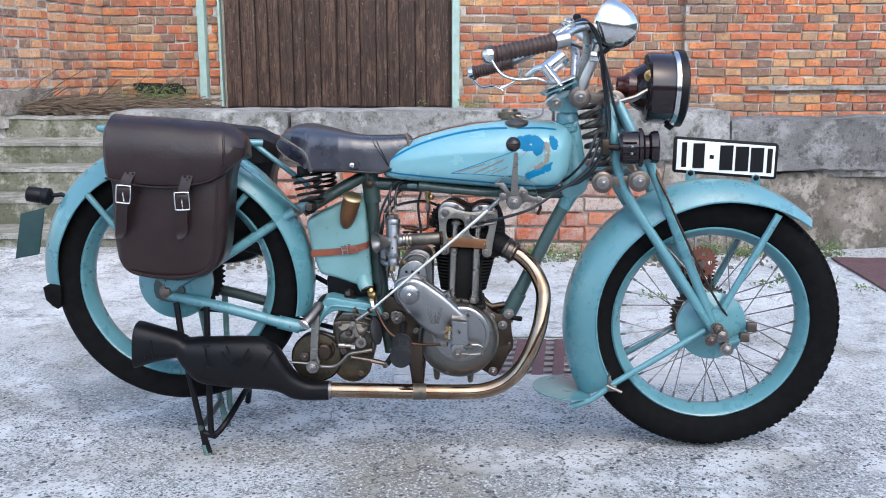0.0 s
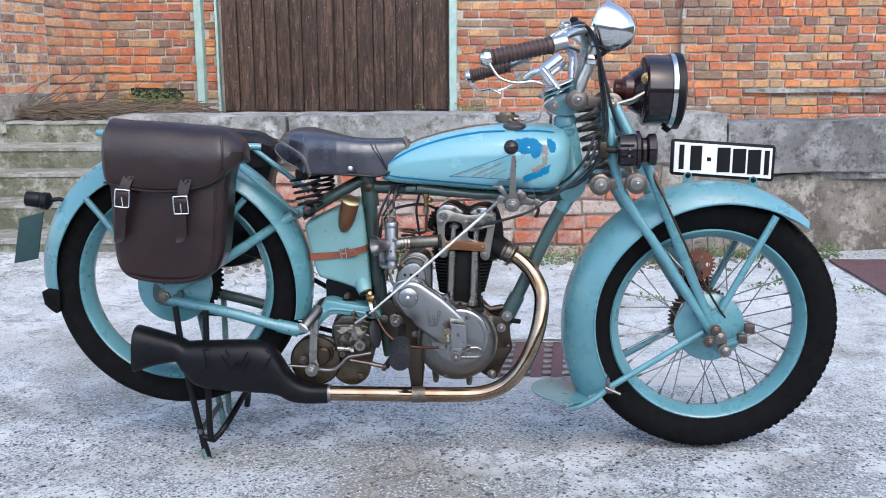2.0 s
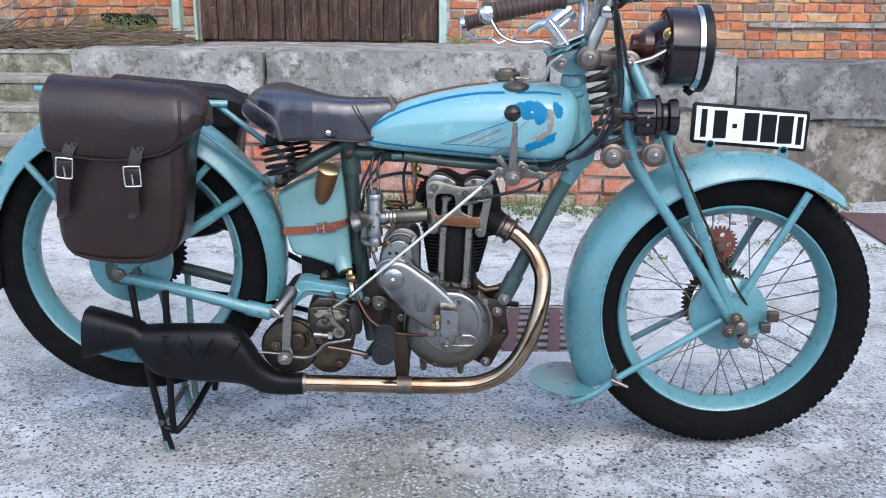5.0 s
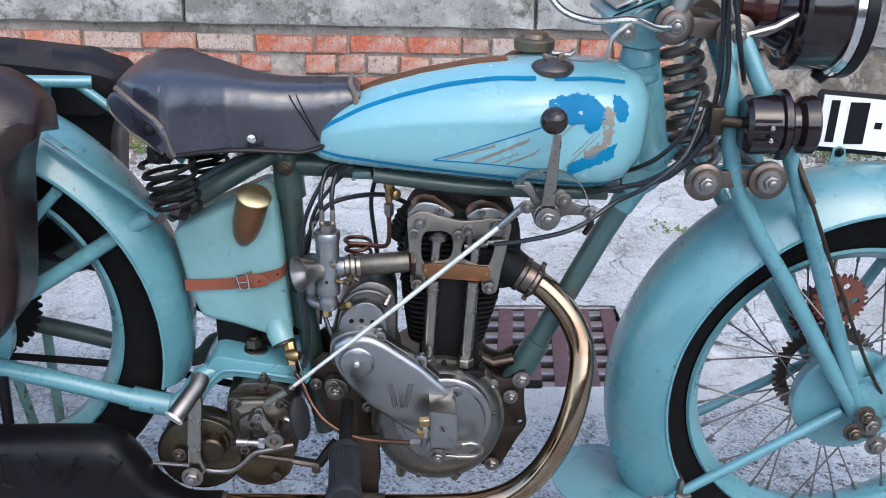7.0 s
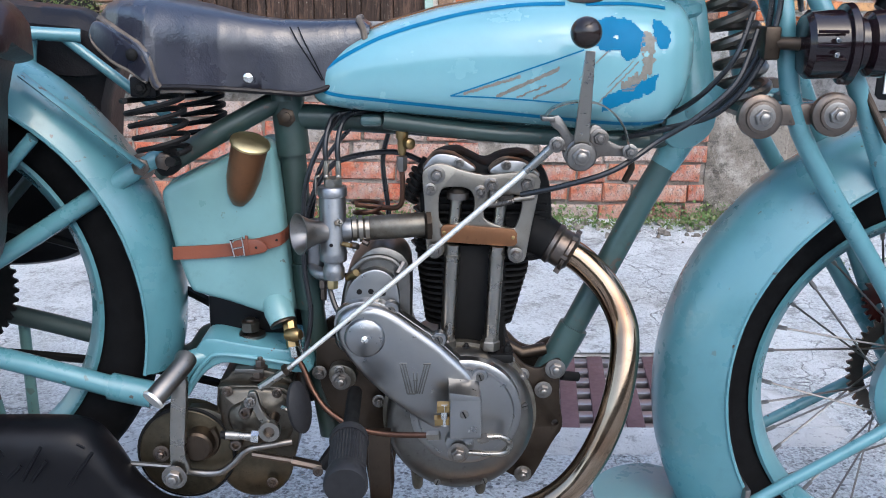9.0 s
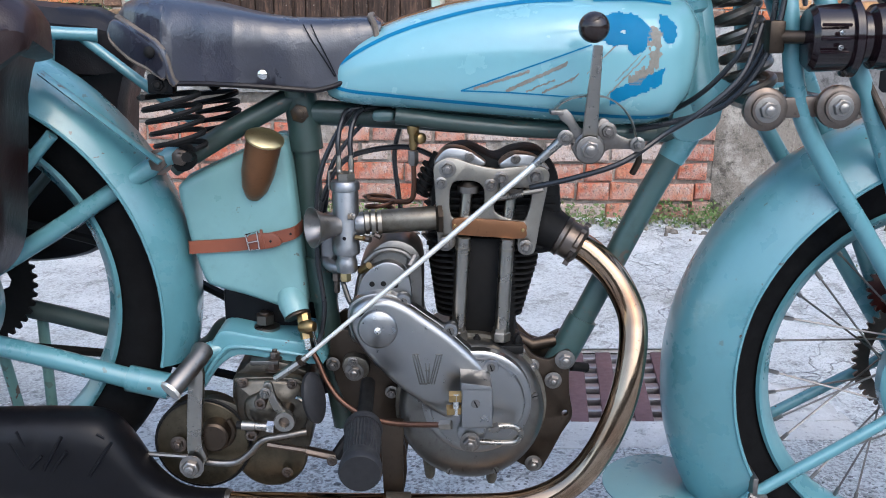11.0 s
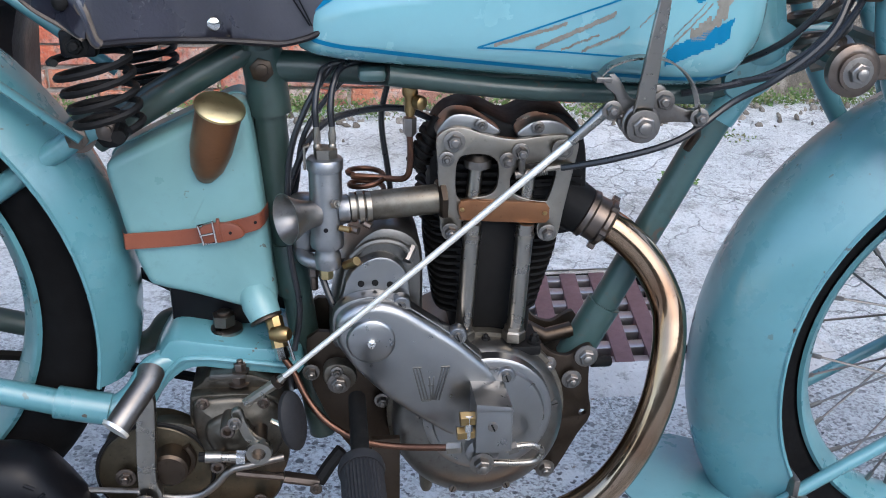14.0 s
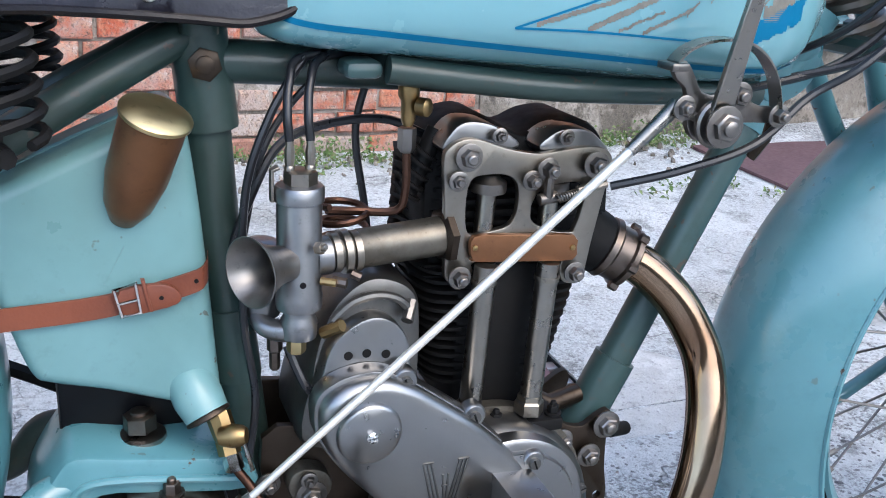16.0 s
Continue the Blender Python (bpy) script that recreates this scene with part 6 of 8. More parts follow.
ypart("bell_mouth", lathe([(0.0120, 0.012), (0.0150, 0.013), (0.0145, 0.018), (0.0160, 0.026), (0.0195, 0.036), (0.0245, 0.045), (0.0275, 0.0488), (0.0280, 0.0500), (0.0270, 0.0503), (0.0225, 0.0450), (0.0165, 0.034), (0.0120, 0.022), (0.0110, 0.012)], bc, BAX, 40, closed=True), STEEL, carb, "flared metal intake bell")
ypart("choke_slide", lathe([(0.0115, 0.0195), (0.0001, 0.0190)], bc, BAX, 24), DARKPLATE, carb)
ypart("bore", lathe([(0.0150, 0.012), (0.0160, 0.014), (0.0160, 0.024), (0.0135, 0.026)], bc, (0.985, 0.12, 0.04), 28), ZINC, carb)
ypart("float_bowl", lathe([(0.010, -0.026), (0.0150, -0.024), (0.0165, -0.020), (0.0165, 0.030), (0.0180, 0.031), (0.0180, 0.036), (0.012, 0.040), (0.005, 0.041)], (-0.1525, -0.030, 0.560), "z", 28), ZINC, carb)
ypart("bowl_arm", tube(bend([(-0.1575, -0.036, 0.541), (-0.1540, -0.046, 0.533), (-0.1420, -0.054, 0.530), (CX, CYY, 0.532)], 5), [0.0075 + 0.0025 * k / 15 for k in range(16)], 14), ZINC, carb)
ypart("bowl_nut", lathe([(0.0065, 0.008), (0.0065, -0.004), (0.0045, -0.006), (0.0045, -0.020), (0.0035, -0.022)], (-0.1435, -0.040, 0.511), "z", 6), DARKSTEEL, carb)
ypart("jet_plug", lathe([(0.0070, -0.012), (0.0080, -0.010), (0.0080, 0.000), (0.006, 0.002)], (CX - 0.002, CYY, 0.5235), "z", 6), LIDBRASS, carb)
for dx in (-0.0075, 0.0085):
    ypart("cable_ferrule", lathe([(0.0042, 0), (0.0042, 0.003), (0.0034, 0.004), (0.0040, 0.009), (0.0040, 0.016), (0.0030, 0.019), (0.0030, 0.026)], (CX + dx, CYY, 0.6635), "z", 8), PLATESTEEL, carb)
ybolt(CX + 0.0085, CYY - 0.0150, 0.6070, 0.0048, 0.007, carb, PLATESTEEL, False, axis=(0.55, -0.80, 0.35))
ypart("pilot_hole", lathe([(0.0026, 0.0), (0.0026, -0.0012), (0.0001, -0.0014)], (CX - 0.001, CYY - 0.0175, 0.5760), "y", 10), BLACKPAINT, carb)
ypart("air_screw", tube([(CX + 0.014, CYY - 0.014, 0.5770), (CX + 0.025, CYY - 0.020, 0.5765)], 0.0034, 8), BRASS, carb)
ypart("air_screw", tube([(CX + 0.024, CYY - 0.012, 0.5755), (CX + 0.034, CYY - 0.018, 0.5745)], 0.0045, 8), DARKSTEEL, carb)
intake = ypart("intake_pipe", tube([(-0.114, -0.0565, 0.5930), (-0.082, -0.0535, 0.5945), (-0.078, -0.0530, 0.5947), (0.004, -0.045, 0.5985)], [0.0135, 0.0135, 0.0162, 0.0168], 24), OLDALU, None, "dull metal intake pipe")
for x, r in ((-0.1015, 0.0165), (-0.0930, 0.0182), (-0.0845, 0.0168)):
    ypart("pipe_clip", tube([(x, -0.0552, 0.5938), (x + 0.0055, -0.0548, 0.5941)], r, 24), PLATESTEEL, intake)
ypart("clip_screw", tube([(-0.0870, -0.066, 0.5790), (-0.0800, -0.069, 0.5760)], 0.0040, 8), DARKSTEEL, intake)
ypart("pipe_flange", lathe([(0.024, 0), (0.024, 0.006), (0.020, 0.009)], (0.003, -0.045, 0.5985), (-1, -0.08, -0.04), 6), DARKPLATE, intake)
# exhaust and silencer
ex = bend([(0.160, -0.010, 0.572), (0.190, -0.022, 0.558), (0.215, -0.030, 0.543), (0.243, -0.042, 0.515), (0.262, -0.055, 0.482), (0.270, -0.068, 0.452), (0.267, -0.086, 0.410), (0.255, -0.102, 0.356), (0.234, -0.111, 0.302), (0.205, -0.114, 0.254), (0.168, -0.114, 0.220), (0.120, -0.114, 0.200), (0.06, -0.114, 0.194), (-0.08, -0.114, 0.195), (-0.305, -0.112, 0.198)], 8)
exhaust = ypart("exhaust_pipe", tube(ex, 0.0200, 28), PIPE, None, "chrome exhaust pipe tinted gold by heat")
EAX = Vector((0.86, -0.26, -0.46)).normalized()
ec = Vector((0.172, -0.016, 0.567))
ypart("exhaust_nut", lathe([(0.0230, -0.004), (0.0290, 0.000), (0.0300, 0.006), (0.0270, 0.009), (0.0270, 0.022), (0.0300, 0.024), (0.0300, 0.029), (0.0240, 0.032), (0.0215, 0.034)], ec, EAX, 32), DARKSTEEL, exhaust, "finned steel exhaust nut")
for k in range(6):
    a = 2 * math.pi * (k + 0.3) / 6
    u_ = EAX.orthogonal().normalized()
    c_ = ec + EAX * 0.026 + (u_ * math.cos(a) + EAX.cross(u_) * math.sin(a)) * 0.0305
    ypart("nut_lug", tube([c_ - EAX * 0.004, c_ + EAX * 0.004], 0.0045, 6), DARKSTEEL, exhaust)
ypart("exhaust_stub", tube([(0.115, 0.008, 0.590), (0.150, -0.006, 0.577), (0.176, -0.016, 0.565)], [0.040, 0.034, 0.0275], 24), BLACKIRON, chead)
ypart("pipe_clip", tube([(-0.312, -0.112, 0.198), (-0.292, -0.112, 0.198)], 0.0232, 28), STEEL, exhaust)
ypart("pipe_clip", tube([(-0.075, -0.114, 0.195), (-0.040, -0.114, 0.1945)], 0.0220, 28), OLDALU, exhaust)
ypart("pipe_bracket", prism([(-0.083, 0.32), (-0.050, 0.32), (-0.050, 0.190), (-0.078, 0.190)], -0.098, -0.090, 0.002), DARKPLATE)
ybolt(-0.062, -0.098, 0.207, 0.0055, 0.004, None, STEEL)
SIL = [(-0.290, 0.203, 0.024, 0.024), (-0.345, 0.204, 0.026, 0.026), (-0.385, 0.222, 0.038, 0.034), (-0.415, 0.255, 0.055, 0.040), (-0.445, 0.275, 0.068, 0.043), (-0.50, 0.280, 0.069, 0.044), (-0.58, 0.283, 0.065, 0.044), (-0.630, 0.288, 0.059, 0.043), (-0.655, 0.300, 0.046, 0.040), (-0.672, 0.320, 0.034, 0.038), (-0.685, 0.327, 0.0325, 0.037), (-0.74, 0.330, 0.047, 0.040), (-0.782, 0.329, 0.060, 0.043), (-0.790, 0.329, 0.061, 0.043)]
bm = bmesh.new()
loops = []
sil_pts = bend([(a, b, c) for a, b, c, d in SIL], 4)
sil_w = bend([(a, d, 0) for a, b, c, d in SIL], 4)
for p, w in zip(sil_pts, sil_w):
    loops.append([Vector((p.x + 0.10 * (p.z * math.sin(t)) * (1 if p.x < -0.66 else 0.0), -0.140 + w.y * math.copysign(abs(math.cos(t)) ** 0.72, math.cos(t)), p.y + 0.008 + p.z * math.copysign(abs(math.sin(t)) ** 0.72, math.sin(t)))) for t in (2 * math.pi * k / 28 for k in range(28))])
rings(bm, loops)
silencer = part("silencer", bm, BLACKPAINT, moto, "flat black fishtail silencer with raised bars")
for xa, za, xb, zb in ((-0.464, 0.274, -0.431, 0.322), (-0.524, 0.282, -0.496, 0.330), (-0.513, 0.280, -0.491, 0.310), (-0.543, 0.284, -0.524, 0.303), (-0.554, 0.338, -0.546, 0.316), (-0.566, 0.322, -0.550, 0.288), (-0.609, 0.330, -0.606, 0.284), (-0.614, 0.334, -0.596, 0.336), (-0.612, 0.282, -0.598, 0.278), (-0.450, 0.334, -0.440, 0.328)):
    part("relief_bar", tube([yard(xa, -0.1605, za), yard(xb, -0.1605, zb)], 0.0022, 6), BLACKPAINT, silencer)
for x in (-0.757, -0.736):
    part("relief_bar", tube([(x, -0.179, 0.305), (x - 0.003, -0.179, 0.36)], 0.002, 6), BLACKPAINT, silencer)

# engine plates
for y in (-0.040, 0.050):
    ypart("engine_plate", prism(round_poly([(0.112, 0.414), (0.122, 0.410), (0.138, 0.394), (0.158, 0.388), (0.173, 0.397), (0.186, 0.402), (0.192, 0.392), (0.188, 0.371), (0.190, 0.335), (0.195, 0.300), (0.180, 0.272), (0.156, 0.222), (0.144, 0.212), (0.131, 0.219), (0.10, 0.25), (0.10, 0.38)], 3), y, y + 0.007, 0.0015, ([(0.184 + 0.0045 * math.cos(a), 0.305 + 0.0045 * math.sin(a)) for a in (2 * math.pi * k / 10 for k in range(10))],)), DARKPLATE, None, "oily steel engine plate")
    ypart("engine_plate", prism(round_poly([(-0.155, 0.425), (-0.12, 0.432), (-0.064, 0.40), (-0.052, 0.34), (-0.056, 0.29), (-0.048, 0.245), (-0.050, 0.185), (-0.080, 0.185), (-0.088, 0.24), (-0.12, 0.29), (-0.150, 0.36)], 2), y, y + 0.007, 0.0015), DARKPLATE)
for x, z, r in ((0.181, 0.391, 0.0098), (0.165, 0.3595, 0.0085), (0.134, 0.382, 0.0072), (0.116, 0.403, 0.0055), (0.140, 0.229, 0.0085), (-0.067, 0.342, 0.0065), (-0.060, 0.261, 0.0070), (-0.150, 0.385, 0.0070)):
    ybolt(x, -0.0405, z, r, 0.008, None, STEEL)
ypart("case_arm", tube([(0.10, -0.010, 0.420), (0.135, -0.010, 0.400), (0.17, -0.005, 0.405)], 0.010, 10), DARKPLATE, engine)
ypart("front_stud", tube([(0.19, -0.040, 0.378), (0.215, -0.030, 0.372)], 0.007, 10), BLACKIRON)


# ---- hand gear lever on the tank's side ----
LEV = [(0.1862, -0.172, 0.836), (0.1852, -0.158, 0.775), (0.1850, -0.146, 0.725), (0.1852, -0.139, 0.700)]
bm = bmesh.new()
rings(bm, [[Vector(p) + Vector((-w, -0.0028, 0)), Vector(p) + Vector((w, -0.0028, 0)), Vector(p) + Vector((w, 0.0028, 0)), Vector(p) + Vector((-w, 0.0028, 0))] for p, w in zip(LEV, (0.0056, 0.0078, 0.0095, 0.0130))])
bmesh.ops.bevel(bm, geom=bm.edges[:], offset=0.0008, segments=1, affect="EDGES")
lever = ypart("gear_lever", bm, TUBE, None, "bare steel hand gear lever")
ypart("lever_knob", lathe([(0.0183 * math.sin(math.pi * k / 14) + 0.0001, -0.0183 * math.cos(math.pi * k / 14)) for k in range(15)], (0.1785, -0.182, 0.857), "z", 32), plain("knob_brown", (0.020, 0.012, 0.010), 0.2, 0.6, 30, 0.02), lever, "dark brown ball knob")
ypart("lever_washer", lathe([(0.0195, 0.004), (0.0198, 0.0), (0.0180, -0.002), (0.001, -0.002)], (0.1855, -0.1425, 0.7085), "y", 28), STEEL, lever)
ybolt(0.1855, -0.1445, 0.7085, 0.0115, 0.007, lever, STEEL)
quad = ypart("gear_quadrant", prism(round_poly([(0.147, 0.752), (0.151, 0.742), (0.160, 0.735), (0.164, 0.722), (0.166, 0.705), (0.176, 0.693), (0.196, 0.694), (0.212, 0.705), (0.232, 0.706), (0.254, 0.706), (0.256, 0.718), (0.236, 0.719), (0.218, 0.728), (0.211, 0.742), (0.200, 0.744), (0.192, 0.730), (0.176, 0.732), (0.168, 0.744), (0.158, 0.756)], 2), -0.130, -0.124, 0.0012), STEEL)
qa = bend([(0.1415, -0.133, 0.755), (0.152, -0.133, 0.765), (0.172, -0.133, 0.7715), (0.200, -0.133, 0.7715), (0.222, -0.133, 0.761), (0.238, -0.133, 0.742), (0.2465, -0.133, 0.716)], 6)
bm = bmesh.new()
rings(bm, [[p + Vector((0, -0.010, 0)) , p + Vector((0, 0.006, 0)), p + Vector((0, 0.006, 0.0022)), p + Vector((0, -0.010, 0.0022))] for p in qa])
ypart("quadrant_arc", bm, TUBE, quad)
ypart("arc_clip", box(0.136, 0.152, -0.144, -0.122, 0.750, 0.756, 0.0015), STEEL, quad)
ybolt(0.210, -0.1265, 0.7290, 0.0078, 0.005, quad, STEEL)
ybolt(0.2480, -0.1300, 0.7130, 0.0065, 0.008, quad, STEEL)
ypart("arc_foot", tube([(0.2500, -0.128, 0.708), (0.2540, -0.120, 0.690), (0.2480, -0.112, 0.672)], 0.0045, 8), DARKPLATE, quad)
ypart("bell_crank", tube([(0.156, -0.126, 0.719), (0.180, -0.132, 0.709)], 0.0075, 8, flat=0.5), STEEL, quad)
ypart("gear_rod", tube([(0.124, -0.124, 0.6885), (-0.020, -0.122, 0.561), (-0.187, -0.120, 0.4165)], [0.0040, 0.0036, 0.0030], 12), ROD, None, "bright gear change rod")
ypart("rod_end", tube([(0.158, -0.125, 0.7215), (0.142, -0.125, 0.706), (0.120, -0.124, 0.685)], [0.0066, 0.0058, 0.0052], 10), TUBE)
ypart("rod_end", tube([(-0.178, -0.120, 0.424), (-0.186, -0.120, 0.417), (-0.222, -0.120, 0.392)], [0.0042, 0.0060, 0.0055], 8), TUBE)
ypart("lock_nut", tube([(-0.1835, -0.120, 0.4195), (-0.1885, -0.120, 0.4155)], 0.0085, 6), DARKPLATE)
ybolt(0.1575, -0.129, 0.7210, 0.0068, 0.005, None, STEEL)

# ---- gearbox ----
cradle = ypart("gearbox_cradle", prism(round_poly([(-0.346, 0.350), (-0.334, 0.350), (-0.315, 0.379), (-0.285, 0.399), (-0.238, 0.393), (-0.165, 0.385), (-0.172, 0.414), (-0.232, 0.425), (-0.268, 0.431), (-0.303, 0.437), (-0.318, 0.424), (-0.340, 0.386)], 3), -0.052, 0.055, 0.007), TEAL, None, "teal cast gearbox cradle")
ypart("cradle_rib", tube(bend([(-0.330, -0.054, 0.372), (-0.308, -0.054, 0.402), (-0.280, -0.054, 0.414), (-0.172, -0.054, 0.398)], 5), 0.0035, 8), TEAL, cradle)
ypart("bolt_boss", lathe([(0.020, 0), (0.020, 0.004), (0.017, 0.005), (0.001, 0.005)], (-0.250, -0.012, 0.4260), "z", 24), TUBE, cradle)
ybolt(-0.250, -0.005, 0.4325, 0.0135, 0.015, cradle, DARKSTEEL, False, (0, 0, 1))
gb = ypart("gearbox", prism(round_poly([(-0.290, 0.330), (-0.2895, 0.366), (-0.282, 0.376), (-0.230, 0.3765), (-0.198, 0.373), (-0.182, 0.358), (-0.178, 0.33), (-0.180, 0.285), (-0.200, 0.255), (-0.280, 0.255)], 3), -0.075, 0.060, 0.008), GREASY, None, "oily grey gearbox with levers and covers")
ypart("box_lid", prism(round_poly([(-0.286, 0.370), (-0.276, 0.384), (-0.265, 0.394), (-0.228, 0.394), (-0.205, 0.386), (-0.186, 0.372)], 2), -0.060, 0.050, 0.005), GREASY, gb)
ypart("lid_flange", box(-0.266, -0.226, -0.064, 0.030, 0.389, 0.396, 0.0015), CASE, gb)
ypart("front_cover", pillow(round_poly([(-0.287, 0.345), (-0.285, 0.368), (-0.272, 0.373), (-0.225, 0.374), (-0.195, 0.366), (-0.186, 0.345), (-0.186, 0.310), (-0.205, 0.285), (-0.250, 0.280), (-0.280, 0.300)], 3), -0.083, -0.070, 0.008, inset=0.008), GREASY, gb)
ypart("clutch_cover", lathe([(0.0655, 0.030), (0.0655, -0.006), (0.0630, -0.009), (0.050, -0.0105), (0.030, -0.013), (0.001, -0.014)], (-0.334, -0.075, 0.2790), "y", 56), PATINA, gb, "round oil-stained cover")
ypart("cover_rim", tube([(-0.334 + 0.0655 * math.cos(a), -0.080, 0.2790 + 0.0655 * math.sin(a)) for a in (2 * math.pi * k / 48 for k in range(48))], 0.0030, 6, closed=True), BLACKIRON, gb)
ypart("chain_case_arm", prism(round_poly([(-0.338, 0.342), (-0.312, 0.345), (-0.285, 0.336), (-0.268, 0.316), (-0.280, 0.318), (-0.300, 0.332), (-0.330, 0.336)], 3), -0.080, -0.062, 0.003), GREASY, gb)
ypart("round_cover", lathe([(0.0520, 0.020), (0.0520, -0.006), (0.0490, -0.009), (0.020, -0.011), (0.001, -0.011)], (-0.240, -0.065, 0.2590), "y", 44), PATINA, gb, "round brass-coloured cover")
ypart("kick_boss", lathe([(0.0215, 0.0), (0.0210, -0.022), (0.0180, -0.025), (0.001, -0.026)], (-0.313, -0.086, 0.300), "y", 28), DARKPLATE, gb)
ypart("kick_boss", tube(bend([(-0.296, -0.088, 0.318), (-0.290, -0.088, 0.302), (-0.296, -0.088, 0.285), (-0.312, -0.088, 0.275)], 4), 0.0055, 8), DARKPLATE, gb)
for x, z, r in ((-0.364, 0.284, 0.0080), (-0.215, 0.235, 0.0055), (-0.272, 0.3725, 0.0052), (-0.2040, 0.3700, 0.0050)):
    ybolt(x, -0.087 if x < -0.3 else -0.078, z, r, 0.004, gb, DARKSTEEL)
shift = ypart("shift_lever", prism(round_poly([(-0.237, 0.386), (-0.231, 0.3915), (-0.225, 0.388), (-0.221, 0.372), (-0.213, 0.355), (-0.203, 0.347), (-0.213, 0.343), (-0.224, 0.352), (-0.230, 0.368)], 3), -0.132, -0.125, 0.0012), TUBE, gb, "steel shift lever")
ypart("lever_ring", lathe([(0.0075, -0.006), (0.0138, -0.006), (0.0148, 0), (0.0138, 0.006), (0.0075, 0.006)], (-0.2095, -0.131, 0.3360), "y", 24, closed=True), TUBE, shift)
ybolt(-0.2315, -0.132, 0.3795, 0.0052, 0.004, shift, STEEL)
ypart("lever_shaft", tube([(-0.2095, -0.128, 0.336), (-0.2095, -0.078, 0.336)], 0.0078, 14), DARKSTEEL, shift)
for x, z, r in ((-0.2440, 0.3550, 0.0085), (-0.2580, 0.3080, 0.0085)):
    ypart("pivot_tube", lathe([(r, 0.040), (r, 0.0), (r * 0.85, -0.0015), (r * 0.55, -0.0015), (r * 0.5, 0.006), (0.0001, 0.006)], (x, -0.118, z), "y", 18), DARKSTEEL, gb)
ypart("worm_cover", pillow(round_poly([(-0.272, 0.330), (-0.268, 0.350), (-0.245, 0.360), (-0.222, 0.350), (-0.216, 0.325), (-0.230, 0.305), (-0.258, 0.305)], 3), -0.097, -0.075, 0.006, inset=0.008), GREASY, gb)
ypart("adjuster", tube([(-0.277, -0.120, 0.3245), (-0.270, -0.120, 0.3242)], 0.0058, 8), BLACKIRON, gb)
ypart("adjuster", tube([(-0.270, -0.120, 0.3242), (-0.252, -0.120, 0.323), (-0.2515, -0.120, 0.323), (-0.236, -0.120, 0.3220)], [0.0068, 0.0068, 0.0058, 0.0062], 10), TUBE, gb)
ypart("adjuster", tube([(-0.236, -0.120, 0.3220), (-0.226, -0.120, 0.3212)], 0.0088, 6), CHROME, gb)
ypart("stop_screw", tube([(-0.196, -0.105, 0.358), (-0.188, -0.110, 0.3565), (-0.180, -0.113, 0.3550)], [0.0035, 0.0035, 0.0060], 8), CHROME, gb)
ypart("clutch_arm", tube(bend([(-0.352, -0.100, 0.2670), (-0.318, -0.104, 0.2605), (-0.285, -0.106, 0.2615), (-0.264, -0.108, 0.2760), (-0.245, -0.108, 0.2960), (-0.220, -0.106, 0.3010), (-0.185, -0.100, 0.3050)], 6), 0.0048, 10), STEEL, gb)
ypart("brake_rod", tube([(-0.58, -0.085, 0.292), (-0.408, -0.094, 0.2690), (-0.352, -0.098, 0.2665)], 0.0036, 8), STEEL)
ypart("clevis", tube([(-0.240, -0.100, 0.2860), (-0.186, -0.100, 0.2765)], 0.0048, 8), DARKSTEEL)
ypart("clevis", tube([(-0.186, -0.100, 0.2765), (-0.146, -0.098, 0.2660)], 0.0080, 8, flat=0.8), DARKSTEEL)
ybolt(-0.1480, -0.105, 0.2665, 0.0050, 0.003, None, DARKSTEEL)
ypart("control_arm", tube([(-0.146, -0.095, 0.264), (-0.132, -0.090, 0.284), (-0.118, -0.085, 0.300)], 0.0085, 8), BLACKIRON)
for x, y, z, r in ((-0.2305, -0.050, 0.3960, 0.0070), (-0.2330, -0.050, 0.3800, 0.0085)):
    ybolt(x, y, z, r, 0.010, gb, DARKSTEEL, axis=(0, 0, 1))
ypart("oiler", tube([(-0.2310, -0.052, 0.372), (-0.2310, -0.052, 0.400)], 0.0052, 10), STEEL, gb)
pad = lathe([(0.001, -0.008), (0.020, -0.007), (0.0275, -0.002), (0.0275, 0.003), (0.020, 0.007), (0.001, 0.007)], (0, 0, 0), "z", 28)
bmesh.ops.transform(pad, matrix=Matrix.Translation((-0.1725, -0.110, 0.3600)) @ pose(0, 0, 0, 78, 0, 52) @ Matrix.Diagonal((0.72, 1.32, 1, 1)), verts=pad.verts)
ypart("small_pedal", pad, FOOTRUB, None, "oval rubber pedal pad")
ypart("pedal_shank", tube([(-0.172, -0.108, 0.356), (-0.180, -0.075, 0.350)], 0.007, 8), STEEL)
kick = ypart("kickstart_arm", prism(round_poly([(-0.3435, 0.2640), (-0.3460, 0.2900), (-0.3440, 0.3300), (-0.3400, 0.3750), (-0.3360, 0.4050), (-0.3270, 0.4170), (-0.3180, 0.4050), (-0.3190, 0.3750), (-0.3230, 0.3300), (-0.3250, 0.2960), (-0.3200, 0.2760), (-0.3310, 0.2600)], 3), -0.124, -0.114, 0.0025), TUBE, None, "worn steel kickstart arm")
ybolt(-0.3380, -0.124, 0.2680, 0.0115, 0.010, kick, STEEL)
ypart("kick_pedal", tube([(-0.3225, -0.100, 0.4250), (-0.3240, -0.114, 0.4205), (-0.3530, -0.154, 0.3900)], [0.0150, 0.0135, 0.0135], 18), STEEL, kick)
ypart("kick_pedal", tube([(-0.3525, -0.1535, 0.3905), (-0.3545, -0.1560, 0.3885)], [0.0160, 0.0150], 20), ROD, kick)
peg = part("footrest", tube([yard(-0.098, -0.080, 0.372), yard(-0.098, -0.195, 0.358), yard(-0.0985, -0.202, 0.3570)], [0.010, 0.010, 0.016], 12), BLACKIRON, moto)
